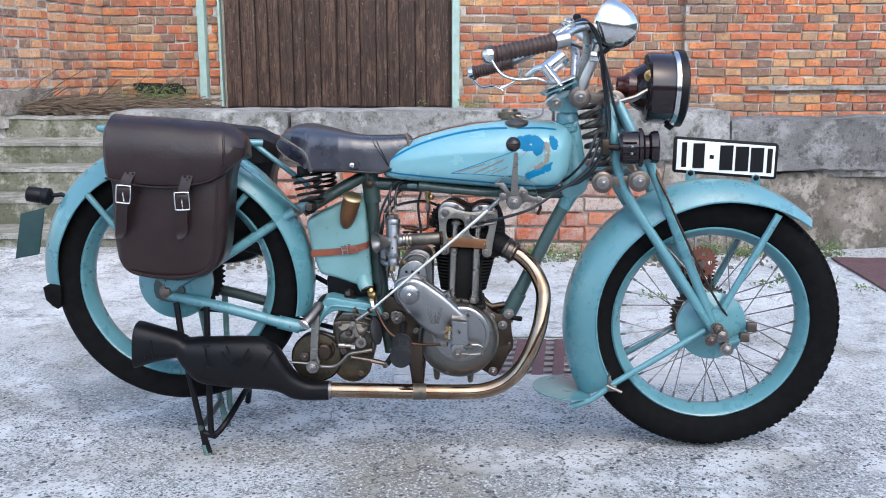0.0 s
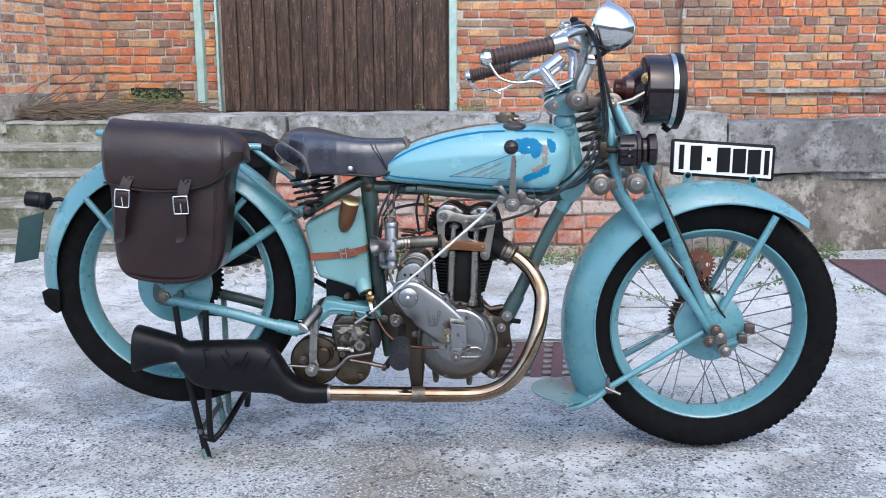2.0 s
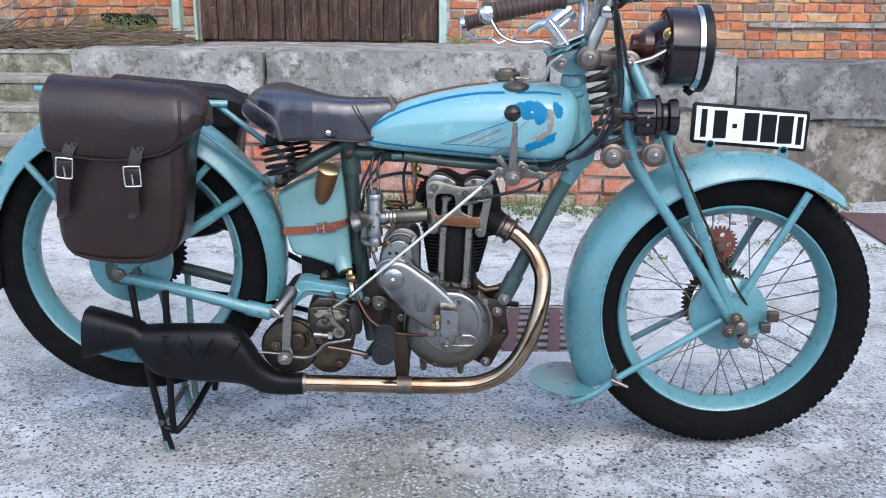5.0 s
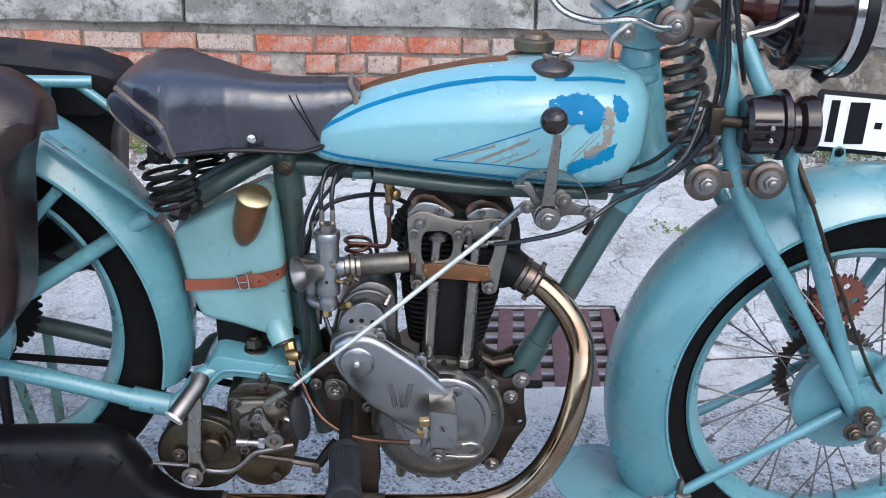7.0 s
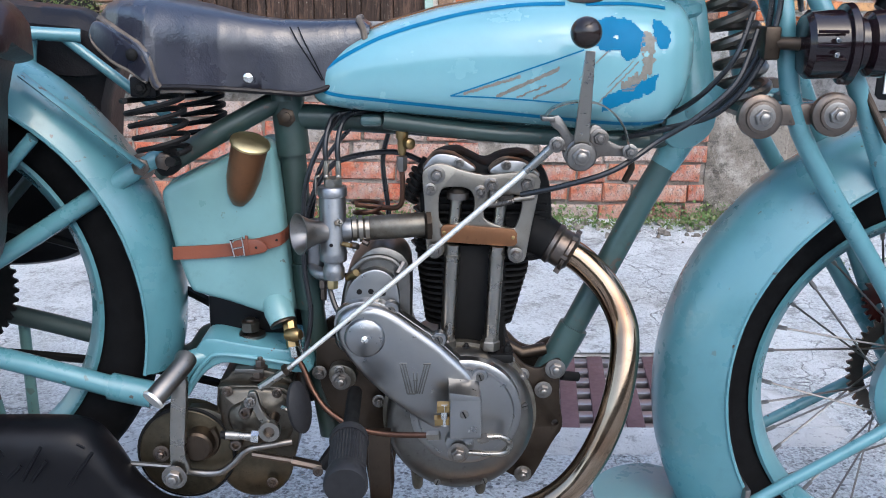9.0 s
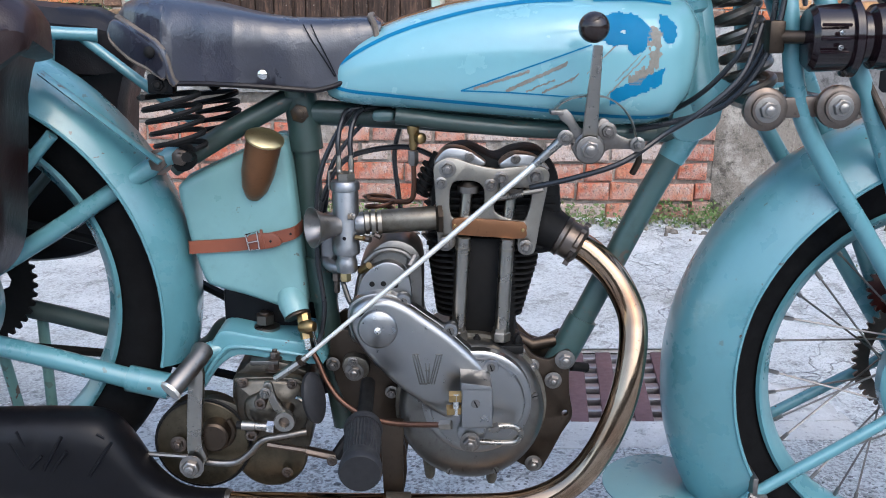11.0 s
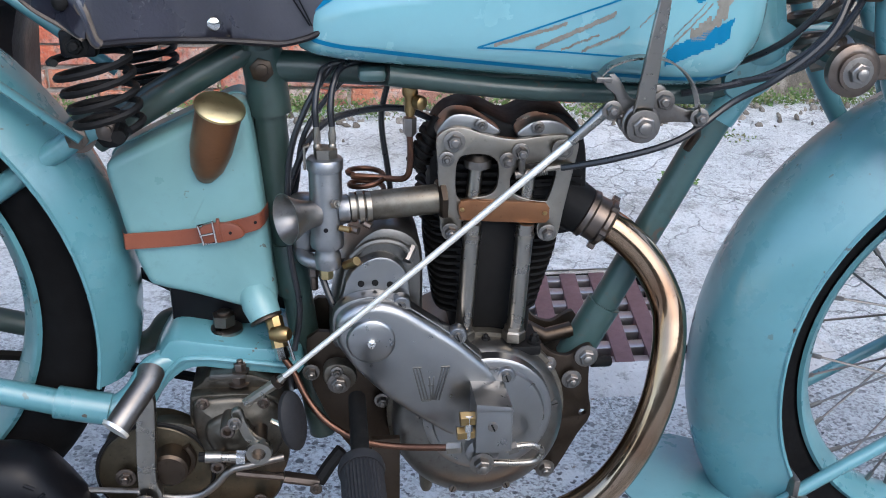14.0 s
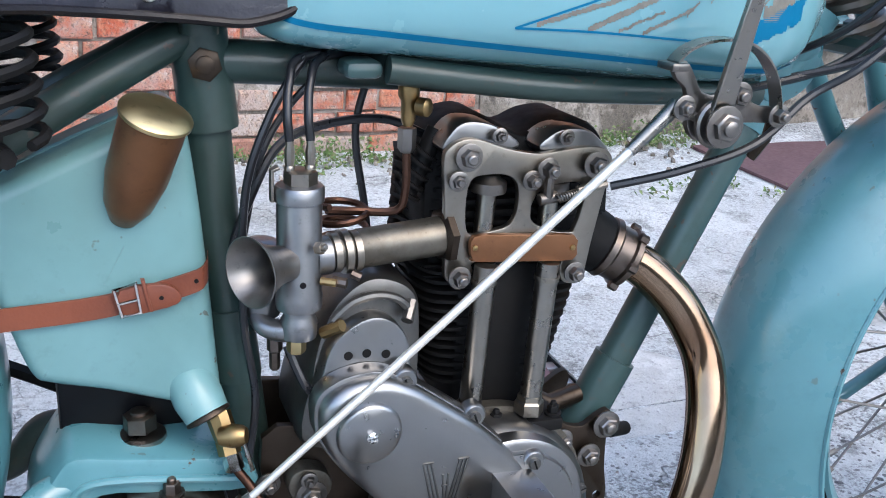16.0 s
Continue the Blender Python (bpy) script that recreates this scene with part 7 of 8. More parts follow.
fa, fb = Vector((-0.0985, -0.205, 0.3560)), Vector((-0.0965, -0.277, 0.3490))
pb = bmesh.new()
fd = (fb - fa).normalized()
fu = Vector((1, 0, 0))
fv = fd.cross(fu)
rings(pb, [[fa.lerp(fb, k / 4) + (fu * math.cos(a) + fv * math.sin(a)) * (0.0228 if s % 2 else 0.0216) for s, a in ((s, 2 * math.pi * s / 72) for s in range(72))] for k in range(5)])
ypart("footrest_rubber", pb, FOOTRUB, peg, "ribbed black rubber sleeve")
ypart("rubber_end", tube([fa - fd * 0.010, fa - fd * 0.002, fa + fd * 0.004], [0.0235, 0.0252, 0.0240], 28), FOOTRUB, peg)
ypart("rubber_end", tube([fb - fd * 0.002, fb + fd * 0.010, fb + fd * 0.022, fb + fd * 0.026], [0.0235, 0.0256, 0.0262, 0.0240], 28), FOOTRUB, peg)

# ---- handlebar and controls ----
bar_mat = metal("dulled_chrome", (0.50, 0.50, 0.50), (0.30, 0.28, 0.26), 0.28, 1.0, 0.4)
for s in (-1, 1):
    pts = [(0.352, -0.045, 1.000), (0.356, -0.075, 1.045), (0.364, -0.11, 1.095), (0.350, -0.17, 1.133), (0.310, -0.24, 1.128), (0.250, -0.33, 1.098), (0.118, -0.36, 1.071)] if s < 0 else [(0.352, 0.045, 1.000), (0.356, 0.075, 1.040), (0.360, 0.11, 1.082), (0.340, 0.17, 1.112), (0.300, 0.24, 1.100), (0.205, 0.34, 1.052), (0.092, 0.36, 1.022)]
    hb = part("handlebar", tube(bend([yard(*p) for p in pts], 6), 0.0112, 14), bar_mat, moto, "bent tubular handlebar")
    ga, gb_ = (Vector((0.118, -0.362, 1.071)), Vector((0.258, -0.328, 1.099))) if s < 0 else (Vector((0.092, 0.36, 1.022)), Vector((0.205, 0.34, 1.052)))
    grip = bmesh.new()
    pp, rr = [], []
    for k in range(57):
        f = k / 56
        pp.append(yard(*ga.lerp(gb_, f)))
        rr.append(0.0165 + (0.0022 if k % 4 < 2 else 0.0) + (0.003 if f < 0.05 or f > 0.95 else 0))
    tube(pp, rr, 20, bm=grip)
    part("grip", grip, GRIPRUB, hb, "ribbed brown rubber grip")
    d = (gb_ - ga).normalized()
    part("bar_end", lathe([(0.019, 0), (0.019, 0.012), (0.012, 0.020), (0.001, 0.022)], yard(*ga), tuple(-d), 18), CHROME, hb)
    if s < 0:
        lev = [(0.112, -0.370, 1.082), (0.118, -0.372, 1.062), (0.140, -0.378, 1.030), (0.175, -0.382, 1.018), (0.215, -0.380, 1.020), (0.245, -0.37, 1.010), (0.262, -0.36, 1.008)]
    else:
        lev = [(0.088, 0.365, 1.020), (0.093, 0.37, 1.000), (0.11, 0.375, 0.983), (0.13, 0.38, 0.978), (0.155, 0.378, 0.983), (0.182, 0.37, 0.970)]
    part("brake_lever", tube(bend([yard(*p) for p in lev], 6), 0.0055, 10, flat=0.7), CHROME, hb, "curved bright hand lever")
    part("lever_pivot", lathe([(0.010, -0.006), (0.011, 0), (0.010, 0.006)], yard(*lev[0]), "y", 16), CHROME, hb)
for s in (-1, 1):
    part("handlebar_riser", tube(bend([yard(0.357, -0.02 + s * 0.05, 0.985), yard(0.363, -0.02 + s * 0.06, 1.010), yard(0.376, -0.02 + s * 0.07, 1.046), yard(0.390, -0.02 + s * 0.085, 1.088), yard(0.386, -0.02 + s * 0.10, 1.116), yard(0.362, -0.02 + s * 0.13, 1.134)], 5), 0.0128, 16), bright, moto, "worn grey steel bar riser")
part("bar_clamp", tube([yard(0.352, -0.06, 1.002), yard(0.352, 0.06, 1.002)], 0.019, 14), TEAL, moto)
part("bar_stem", tube([yard(0.345, -0.02, 0.965), yard(0.352, -0.02, 1.010)], 0.024, 14), TEAL, moto)
part("throttle_body", lathe([(0.016, 0), (0.017, 0.004), (0.017, 0.03), (0.012, 0.034)], yard(0.262, -0.325, 1.100), (0.9, 0.2, 0.2), 18), bar_mat, moto)
for x, y, z in ((0.285, -0.27, 1.122), (0.275, -0.27, 1.126), (0.30, -0.255, 1.136)):
    part("thumb_lever", tube(bend([yard(x - 0.03, y - 0.02, z - 0.022), yard(x, y, z), yard(x + 0.05, y + 0.06, z + 0.012)], 4), 0.0042, 8), CHROME, moto)
part("bar_knob", lathe([(0.016, 0), (0.019, 0.004), (0.019, 0.010), (0.012, 0.013), (0.012, 0.018), (0.008, 0.021)], yard(0.300, -0.24, 1.135), "z", 20), CHROME, moto)
part("horn_button", lathe([(0.010, 0), (0.010, 0.02), (0.006, 0.024)], yard(0.325, -0.20, 1.142), "z", 14), BLACKPAINT, moto)
# damper box between the bars
part("steering_damper", tube([yard(0.268, -0.02, 1.030), yard(0.318, -0.02, 1.070)], 0.021, 16), CHROME, moto, "bright clamp block")
part("steering_damper", tube([yard(0.262, -0.05, 1.045), yard(0.31, -0.05, 0.985)], 0.013, 12), CHROME, moto)
part("damper_arm", tube(bend([yard(0.225, 0.0, 1.02), yard(0.25, -0.02, 1.038), yard(0.275, -0.03, 1.03), yard(0.31, -0.03, 0.99)], 5), 0.009, 10), CHROME, moto)
part("thin_lever", tube(bend([yard(0.10 + 0.06, 0.1, 0.985), yard(0.185, 0.1, 0.995), yard(0.205, 0.08, 1.01), yard(0.215, 0.06, 1.035)], 5), 0.0035, 8), CHROME, moto)
part("clear_tube", tube(bend([yard(0.29, -0.1, 0.975), yard(0.262, -0.11, 0.955), yard(0.255, -0.10, 0.925), yard(0.235, -0.05, 0.912), yard(0.215, -0.03, 0.912)], 6), 0.0028, 8), plain("grey_tube", (0.30, 0.30, 0.29), 0.2), moto)

# mirror
MAX = (0.80, -0.52, -0.28)
mirror = part("mirror", lathe([(0.001, 0.078), (0.020, 0.075), (0.040, 0.060), (0.055, 0.034), (0.061, 0.009), (0.063, 0.0), (0.063, -0.006), (0.058, -0.009)], yard(0.414, -0.095, 1.146), MAX, 40), CHROME, moto, "round mirror with a chromed bowl back")
part("mirror_glass", lathe([(0.0585, -0.0085), (0.056, -0.010), (0.001, -0.0105)], yard(0.414, -0.095, 1.146), MAX, 40), CHROME, mirror)
part("mirror_arm", tube(bend([yard(0.420, -0.11, 1.120), yard(0.412, -0.12, 1.085), yard(0.375, -0.12, 1.07)], 4), 0.006, 8), BLACKPAINT, mirror)
part("arm_clamp", box(*[v for a, b in zip(yard(0.368, -0.13, 1.055), yard(0.392, -0.10, 1.080)) for v in sorted((a, b))], 0.004), CHROME, mirror)

# headlamp
hl = part("headlamp", lathe([(0.001, -0.058), (0.028, -0.055), (0.046, -0.042), (0.056, -0.026), (0.062, -0.014), (0.070, -0.012), (0.072, -0.010), (0.084, -0.009), (0.089, -0.004), (0.089, 0.058), (0.086, 0.064)], yard(0.535, -0.02, 0.988), (1, 0, -0.03), 56), GLOSSBLACK, moto, "large glossy black drum headlamp")
part("headlamp_rim", lathe([(0.0885, 0.052), (0.093, 0.054), (0.095, 0.060), (0.094, 0.074), (0.086, 0.080), (0.080, 0.080), (0.078, 0.074)], yard(0.535, -0.02, 0.988), (1, 0, -0.03), 56), CHROME, hl, "chromed lamp rim")
part("rim_band", lathe([(0.0935, 0.064), (0.0965, 0.066), (0.0965, 0.082), (0.086, 0.088)], yard(0.535, -0.02, 0.988), (1, 0, -0.03), 56), BLACKPAINT, hl)
part("lamp_glass", lathe([(0.084, 0.078), (0.06, 0.086), (0.03, 0.090), (0.001, 0.092)], yard(0.535, -0.02, 0.988), (1, 0, -0.03), 48), LENS, hl)
part("lamp_foot", tube([yard(0.60, -0.03, 0.905), yard(0.585, -0.03, 0.885)], [0.016, 0.010], 10), BLACKPAINT, hl)
REDDISH = plain("dark_red_plastic", (0.045, 0.010, 0.008), 0.2, 0.6, 20)
part("lamp_socket", lathe([(0.032, 0), (0.034, -0.02), (0.024, -0.03), (0.022, -0.045), (0.001, -0.047)], yard(0.497, -0.04, 0.993), (1, 0, -0.05), 24), REDDISH, hl, "dark red switch housing")
hexbolt(*yard(0.525, -0.085, 1.020), 0.010, 0.006, hl, BRASS)
part("lamp_bracket", tube([yard(0.445, -0.085, 0.955), yard(0.49, -0.085, 0.968), yard(0.535, -0.08, 0.992)], 0.0055, 8), STEEL, hl)
# horn
horn = part("horn", lathe([(0.001, -0.042), (0.034, -0.040), (0.040, -0.034), (0.040, 0.004), (0.047, 0.006), (0.048, 0.014), (0.042, 0.018), (0.030, 0.022), (0.030, 0.030), (0.038, 0.036), (0.040, 0.052), (0.036, 0.055), (0.001, 0.040)], yard(0.487, -0.135, 0.845), (1, -0.06, 0.02), 40), GLOSSBLACK, moto, "black electric horn")
for z in (0.829, 0.845, 0.861):
    part("horn_rib", tube([yard(0.448, -0.177, z), yard(0.482, -0.178, z)], 0.002, 6), GLOSSBLACK, horn)
for x, z in ((0.470, 0.852), (0.470, 0.835)):
    hexbolt(*yard(x, -0.178, z), 0.004, 0.003, horn, CHROME, False, name="screw")
part("horn_bracket", tube([yard(0.415, -0.115, 0.845), yard(0.45, -0.13, 0.845)], 0.008, 10), DARKPLATE, horn)
part("horn_bracket", box(*[v for a, b in zip(yard(0.405, -0.125, 0.825), yard(0.425, -0.09, 0.865)) for v in sorted((a, b))], 0.003), DARKPLATE, horn)
part("speedo_cable", tube(bend([yard(0.535, -0.10, 0.800), yard(0.565, -0.125, 0.735), yard(0.62, -0.13, 0.62), yard(0.70, -0.125, 0.47), yard(0.745, -0.11, 0.405)], 6), 0.0030, 8), DARKPLATE, moto, "grey braided cable")
part("speedo_cable", tube([yard(0.535, -0.10, 0.805), yard(0.570, -0.126, 0.727)], 0.0050, 8), DARKPLATE, moto)
# front brake details
for x, z, r in ((0.716, 0.376, 0.011), (0.728, 0.358, 0.013), (0.702, 0.345, 0.011), (0.744, 0.320, 0.012)):
    hexbolt(*yard(x, -0.128, z), r, 0.010, moto, DARKSTEEL if r < 0.012 else STEEL)
part("brake_arm", tube([yard(0.744, -0.095, 0.320), yard(0.795, -0.098, 0.342)], 0.010, 10, flat=0.5), TEAL, moto)
part("brake_arm_end", box(*[v for a, b in zip(yard(0.783, -0.110, 0.333), yard(0.808, -0.090, 0.358)) for v in sorted((a, b))], 0.003), DARKSTEEL, moto)
part("brake_plate_clip", box(*[v for a, b in zip(yard(0.688, -0.108, 0.418), yard(0.712, -0.085, 0.434)) for v in sorted((a, b))], 0.003), TEAL, moto)
sprocket((yard(0.700, 0.03, 0.470).x, yard(0.700, 0.03, 0.470).z), 0.050, 26, REDDISH, 0.035, moto, "speedometer_drive", 5, 0.55)

# ---- cables, pipes and taps ----
def cable(pts, r=0.0030, mat=None, name="cable"):
    return part(name, tube(bend([yard(*p) for p in pts], 8), r, 8), mat or CABLE, moto)


cable([(0.300, -0.24, 1.140), (0.345, -0.20, 1.152), (0.385, -0.16, 1.11), (0.400, -0.12, 1.03), (0.415, -0.10, 0.95), (0.415, -0.10, 0.86), (0.385, -0.10, 0.79), (0.33, -0.09, 0.745), (0.25, -0.07, 0.722)], 0.0036)
cable([(0.290, -0.25, 1.135), (0.350, -0.18, 1.146), (0.392, -0.14, 1.09), (0.412, -0.11, 1.00), (0.425, -0.11, 0.90), (0.405, -0.115, 0.82), (0.36, -0.11, 0.76), (0.30, -0.08, 0.735)], 0.0036)
cable([(0.330, -0.20, 1.145), (0.375, -0.15, 1.125), (0.405, -0.13, 1.05), (0.432, -0.12, 0.95), (0.455, -0.09, 0.90), (0.47, -0.06, 0.885)], 0.0036)
cable([(0.270, 0.20, 1.11), (0.35, 0.10, 1.10), (0.405, -0.02, 1.06), (0.44, -0.06, 0.98), (0.475, -0.05, 0.90)], 0.0036)
cable([(0.41, -0.11, 1.01), (0.435, -0.09, 0.975), (0.48, -0.07, 0.955), (0.53, -0.075, 0.985)], 0.0032, plain("grey_cable", (0.18, 0.18, 0.18), 0.35))
cable([(0.395, -0.10, 0.88), (0.375, -0.115, 0.83), (0.350, -0.10, 0.79), (0.328, -0.07, 0.762), (0.305, -0.03, 0.740)], 0.0036)
cable([(0.400, -0.11, 0.86), (0.372, -0.135, 0.80), (0.325, -0.135, 0.755), (0.285, -0.12, 0.725), (0.230, -0.13, 0.690), (0.17, -0.12, 0.668), (0.118, -0.10, 0.652)], 0.0036)
for dx in (-0.0075, 0.0085):
    ypart("cable", tube(bend([(CX + dx, CYY, 0.686), (CX + dx - 0.001, CYY + 0.003, 0.705), (CX + dx + 0.003, CYY + 0.014, 0.728), (CX + dx + 0.016, CYY + 0.030, 0.744), (CX + 0.07, CYY + 0.045, 0.748)], 10), 0.0036, 10), CABLE)
cable([(-0.115, -0.02, 0.745), (-0.145, -0.03, 0.70), (-0.165, -0.035, 0.64), (-0.168, -0.035, 0.54), (-0.160, -0.04, 0.47), (-0.168, -0.05, 0.42)], 0.0034)
cable([(-0.085, 0.0, 0.742), (-0.125, 0.0, 0.70), (-0.150, -0.01, 0.66), (-0.16, 0.0, 0.60), (-0.185, 0.01, 0.48)], 0.003)
cable([(-0.180, 0.0, 0.56), (-0.155, -0.01, 0.635), (-0.13, 0.0, 0.672), (-0.09, 0.01, 0.685), (-0.04, 0.01, 0.688), (0.0, 0.01, 0.672)], 0.0038)
cable([(-0.045, 0.02, 0.74), (-0.062, 0.02, 0.68), (-0.055, 0.01, 0.61), (-0.048, 0.0, 0.54)], 0.0034)
cable([(-0.135, -0.045, 0.515), (-0.12, -0.06, 0.480), (-0.105, -0.05, 0.492), (-0.11, -0.04, 0.53)], 0.0036)
ptap = part("petrol_tap", lathe([(0.007, 0.0), (0.007, 0.014), (0.0085, 0.016), (0.0085, 0.026), (0.006, 0.030), (0.006, 0.044), (0.004, 0.05)], yard(-0.035, -0.034, 0.742), (0, 0, -1), 12), BRASS, moto, "brass petrol tap")
part("tap_key", lathe([(0.0075, 0), (0.0075, 0.008), (0.005, 0.01)], yard(-0.028, -0.04, 0.708), (0.6, -0.7, 0), 12), BRASS, ptap)
part("tap_union", lathe([(0.0075, 0), (0.0075, 0.016), (0.005, 0.02)], yard(-0.035, -0.034, 0.690), (0, 0, -1), 6), STEEL, ptap)
part("petrol_pipe", tube(bend([yard(-0.035, -0.034, 0.672), yard(-0.034, -0.033, 0.640), yard(-0.040, -0.030, 0.620), yard(-0.070, -0.020, 0.618), yard(-0.098, -0.025, 0.622)], 6), 0.0035, 8), COPPER, moto, "coiled copper petrol pipe")
coil(yard(-0.082, -0.015, 0.626), yard(-0.080, -0.015, 0.588), 0.020, 0.018, 2.6, 0.0030, COPPER, moto, "petrol_pipe_coil", 8)
# chain side seen through the frame
part("chain", tube(bend([yard(-0.70, 0.075, 0.585), yard(-0.45, 0.075, 0.515), yard(-0.24, 0.075, 0.40)], 4), 0.007, 6), BLACKIRON, moto)
part("chain", tube(bend([yard(-0.70, 0.075, 0.375), yard(-0.45, 0.075, 0.350), yard(-0.24, 0.075, 0.30)], 4), 0.007, 6), BLACKIRON, moto)
part("chain_guard", prism(wp([(-0.32, 0.475), (-0.19, 0.475), (-0.16, 0.40), (-0.14, 0.30), (-0.20, 0.28), (-0.28, 0.36)], 0.05), 0.045, 0.075, 0.004), BLACKPAINT, moto)
part("battery_box", box(-0.305, -0.19, -0.02, 0.07, 0.432, 0.49, 0.006), BLACKPAINT, moto)

# ---- saddle bags ----
def saddle_bag(name, y_face, y_back, label, dark=False, dx=0.0, dz=0.0):
    """A pannier that hangs on the carrier; y_face is its outer side."""
    s = -1 if y_face < y_back else 1
    t = thing(name, label, "saddle bag", (-0.66 + dx, y_face, 0.52 + dz))
    inv = Matrix.Translation((0.66, -y_face, -0.52))
    mat = BAG if not dark else BAGDARK

    def add(nm, bm, m, lab="", parent=None):
        bmesh.ops.transform(bm, matrix=inv, verts=bm.verts)
        return part(nm, bm, m, parent or t, lab)
    out = round_poly([(-0.806, 0.90), (-0.812, 0.75), (-0.813, 0.62), (-0.803, 0.56), (-0.770, 0.530), (-0.70, 0.517), (-0.64, 0.517), (-0.588, 0.530), (-0.553, 0.560), (-0.536, 0.62), (-0.520, 0.77), (-0.512, 0.88)], 4)
    if dark:
        out = [(x + 0.02 * max(0.0, min(1.0, (x + 0.68) / 0.1)), z) for x, z in out]
    lo, hi = min(y_face, y_back), max(y_face, y_back)
    body = prism(out, lo, hi, 0.022)
    bmesh.ops.subdivide_edges(body, edges=[e for e in body.edges if e.calc_length() > 0.05], cuts=3, use_grid_fill=True)
    for v in body.verts:
        bulge = 0.010 * math.sin(max(0, min(1, (v.co.x + 0.81) / 0.28)) * math.pi) * math.sin(max(0, min(1, (v.co.z - 0.52) / 0.3)) * math.pi)
        v.co.y += s * bulge * (1 if (v.co.y - (lo + hi) / 2) * s > 0 else 0) + 0.004 * noise.noise(v.co * 11)
    b = add("bag_body", body, mat)
    flap_bm = bmesh.new()
    loops = []
    ym = y_face - s * 0.06
    for i, x in enumerate([-0.822, -0.820, -0.815, *np.linspace(-0.805, -0.515, 20), -0.500, -0.489, -0.481, -0.477]):
        f = (x + 0.822) / 0.345
        top = 0.934 - 0.030 * f
        low = 0.782 - 0.026 * math.sin(math.pi * min(1, f / 0.9)) + 0.045 * max(0, (f - 0.80) / 0.2) ** 1.6
        e = min(1.0, max(0.05, (f / 0.04) ** 0.5 if f < 0.04 else ((1 - f) / 0.16) ** 0.5 if f > 0.84 else 1.0))
        zc = 0.835
        prof = [(y_face + s * 0.008, low), (y_face + s * 0.021, low + 0.004), (y_face + s * 0.026, low + 0.03), (y_face + s * 0.026, (low + top) / 2), (y_face + s * 0.018, top - 0.045), (y_face + s * 0.002, top - 0.020), (y_face - s * 0.025, top - 0.005), (y_face - s * 0.055, top), (y_face - s * 0.10, top - 0.008), (y_back - s * 0.02, top - 0.030), (y_back - s * 0.02, top - 0.10), (y_face - s * 0.02, low + 0.02)]
        ring = [Vector((x, ym + (a - ym) * (0.55 + 0.45 * e), zc + (z - zc) * (0.45 + 0.55 * e))) for a, z in prof]
        loops.append([v + noise.noise_vector(v * 8) * 0.004 for v in ring])
    rings(flap_bm, loops)
    bmesh.ops.subdivide_edges(flap_bm, edges=flap_bm.edges, cuts=1, use_grid_fill=True, smooth=0.7)
    add("bag_flap", flap_bm, mat, "broad rounded flap")
    # stitched edges
    add("seam", tube([Vector((x, y_face + s * 0.0245, 0.782 - 0.026 * math.sin(math.pi * min(1, (x + 0.822) / 0.3015)) + 0.07 * max(0, ((x + 0.822) / 0.335 - 0.80) / 0.2) ** 1.6 + 0.002)) for x in np.linspace(-0.812, -0.515, 22)], 0.0028, 6), mat)
    add("seam", tube(bend([(-0.545, y_face + s * 0.004, 0.76), (-0.552, y_face + s * 0.006, 0.66), (-0.566, y_face + s * 0.004, 0.575), (-0.61, y_face + s * 0.003, 0.537), (-0.70, y_face + s * 0.003, 0.531), (-0.775, y_face + s * 0.003, 0.545)], 6), 0.003, 6), mat)
    add("seam", tube(bend([(-0.524, y_face + s * 0.022, 0.812), (-0.520, y_face + s * 0.022, 0.85), (-0.524, y_face + s * 0.006, 0.886)], 6), 0.003, 6), mat)
    if not dark:
        for xt, zt, xb, zb, bx, bz, tilt in ((-0.749, 0.796, -0.788, 0.638, -0.766, 0.743, -6), (-0.611, 0.787, -0.636, 0.638, -0.624, 0.726, 2)):
            path = bend([(xt, y_face - 0.022, zt), (bx + 0.002, y_face - 0.030, bz + 0.015), ((bx + xb) / 2, y_face - 0.024, (bz + zb) / 2), (xb + 0.004, y_face - 0.016, zb + 0.01), (xb - 0.004, y_face - 0.018, zb - 0.008)], 5)
            sbm = bmesh.new()
            n = len(path)
            rings(sbm, [[p + Vector((-hw, 0, 0)), p + Vector((-hw, -0.0035, 0)), p + Vector((hw, -0.0035, 0)), p + Vector((hw, 0, 0))] for p, hw in ((p, 0.0135 * (1 if i < n - 5 else 1 - 0.13 * (i - n + 5) ** 1.2)) for i, p in enumerate(path))])
            add("strap", sbm, BAG, "dark leather strap")
            fr = []
            c, sn = math.cos(radians(tilt)), math.sin(radians(tilt))
            for u, v in ((-0.017, -0.021), (0.017, -0.021), (0.017, 0.021), (-0.017, 0.021)):
                fr.append(Vector((bx + u * c - v * sn, y_face - 0.036, bz + u * sn + v * c)))
            bk = bend([fr[0].lerp(fr[1], 0.12), fr[0].lerp(fr[1], 0.88), fr[1].lerp(fr[2], 0.1), fr[1].lerp(fr[2], 0.9), fr[2].lerp(fr[3], 0.12), fr[2].lerp(fr[3], 0.88), fr[3].lerp(fr[0], 0.1), fr[3].lerp(fr[0], 0.9)], 3, True)
            add("buckle", tube(bk, 0.0020, 8, closed=True), CHROME, "square nickel buckle")
            add("prong", tube([Vector((bx + 0.001, y_face - 0.038, bz - 0.018)), Vector((bx, y_face - 0.040, bz + 0.005))], 0.0018, 6), CHROME)
            add("keeper", box(bx - 0.016, bx + 0.016, y_face - 0.037, y_face - 0.022, bz - 0.002, bz + 0.016, 0.003), BAG)
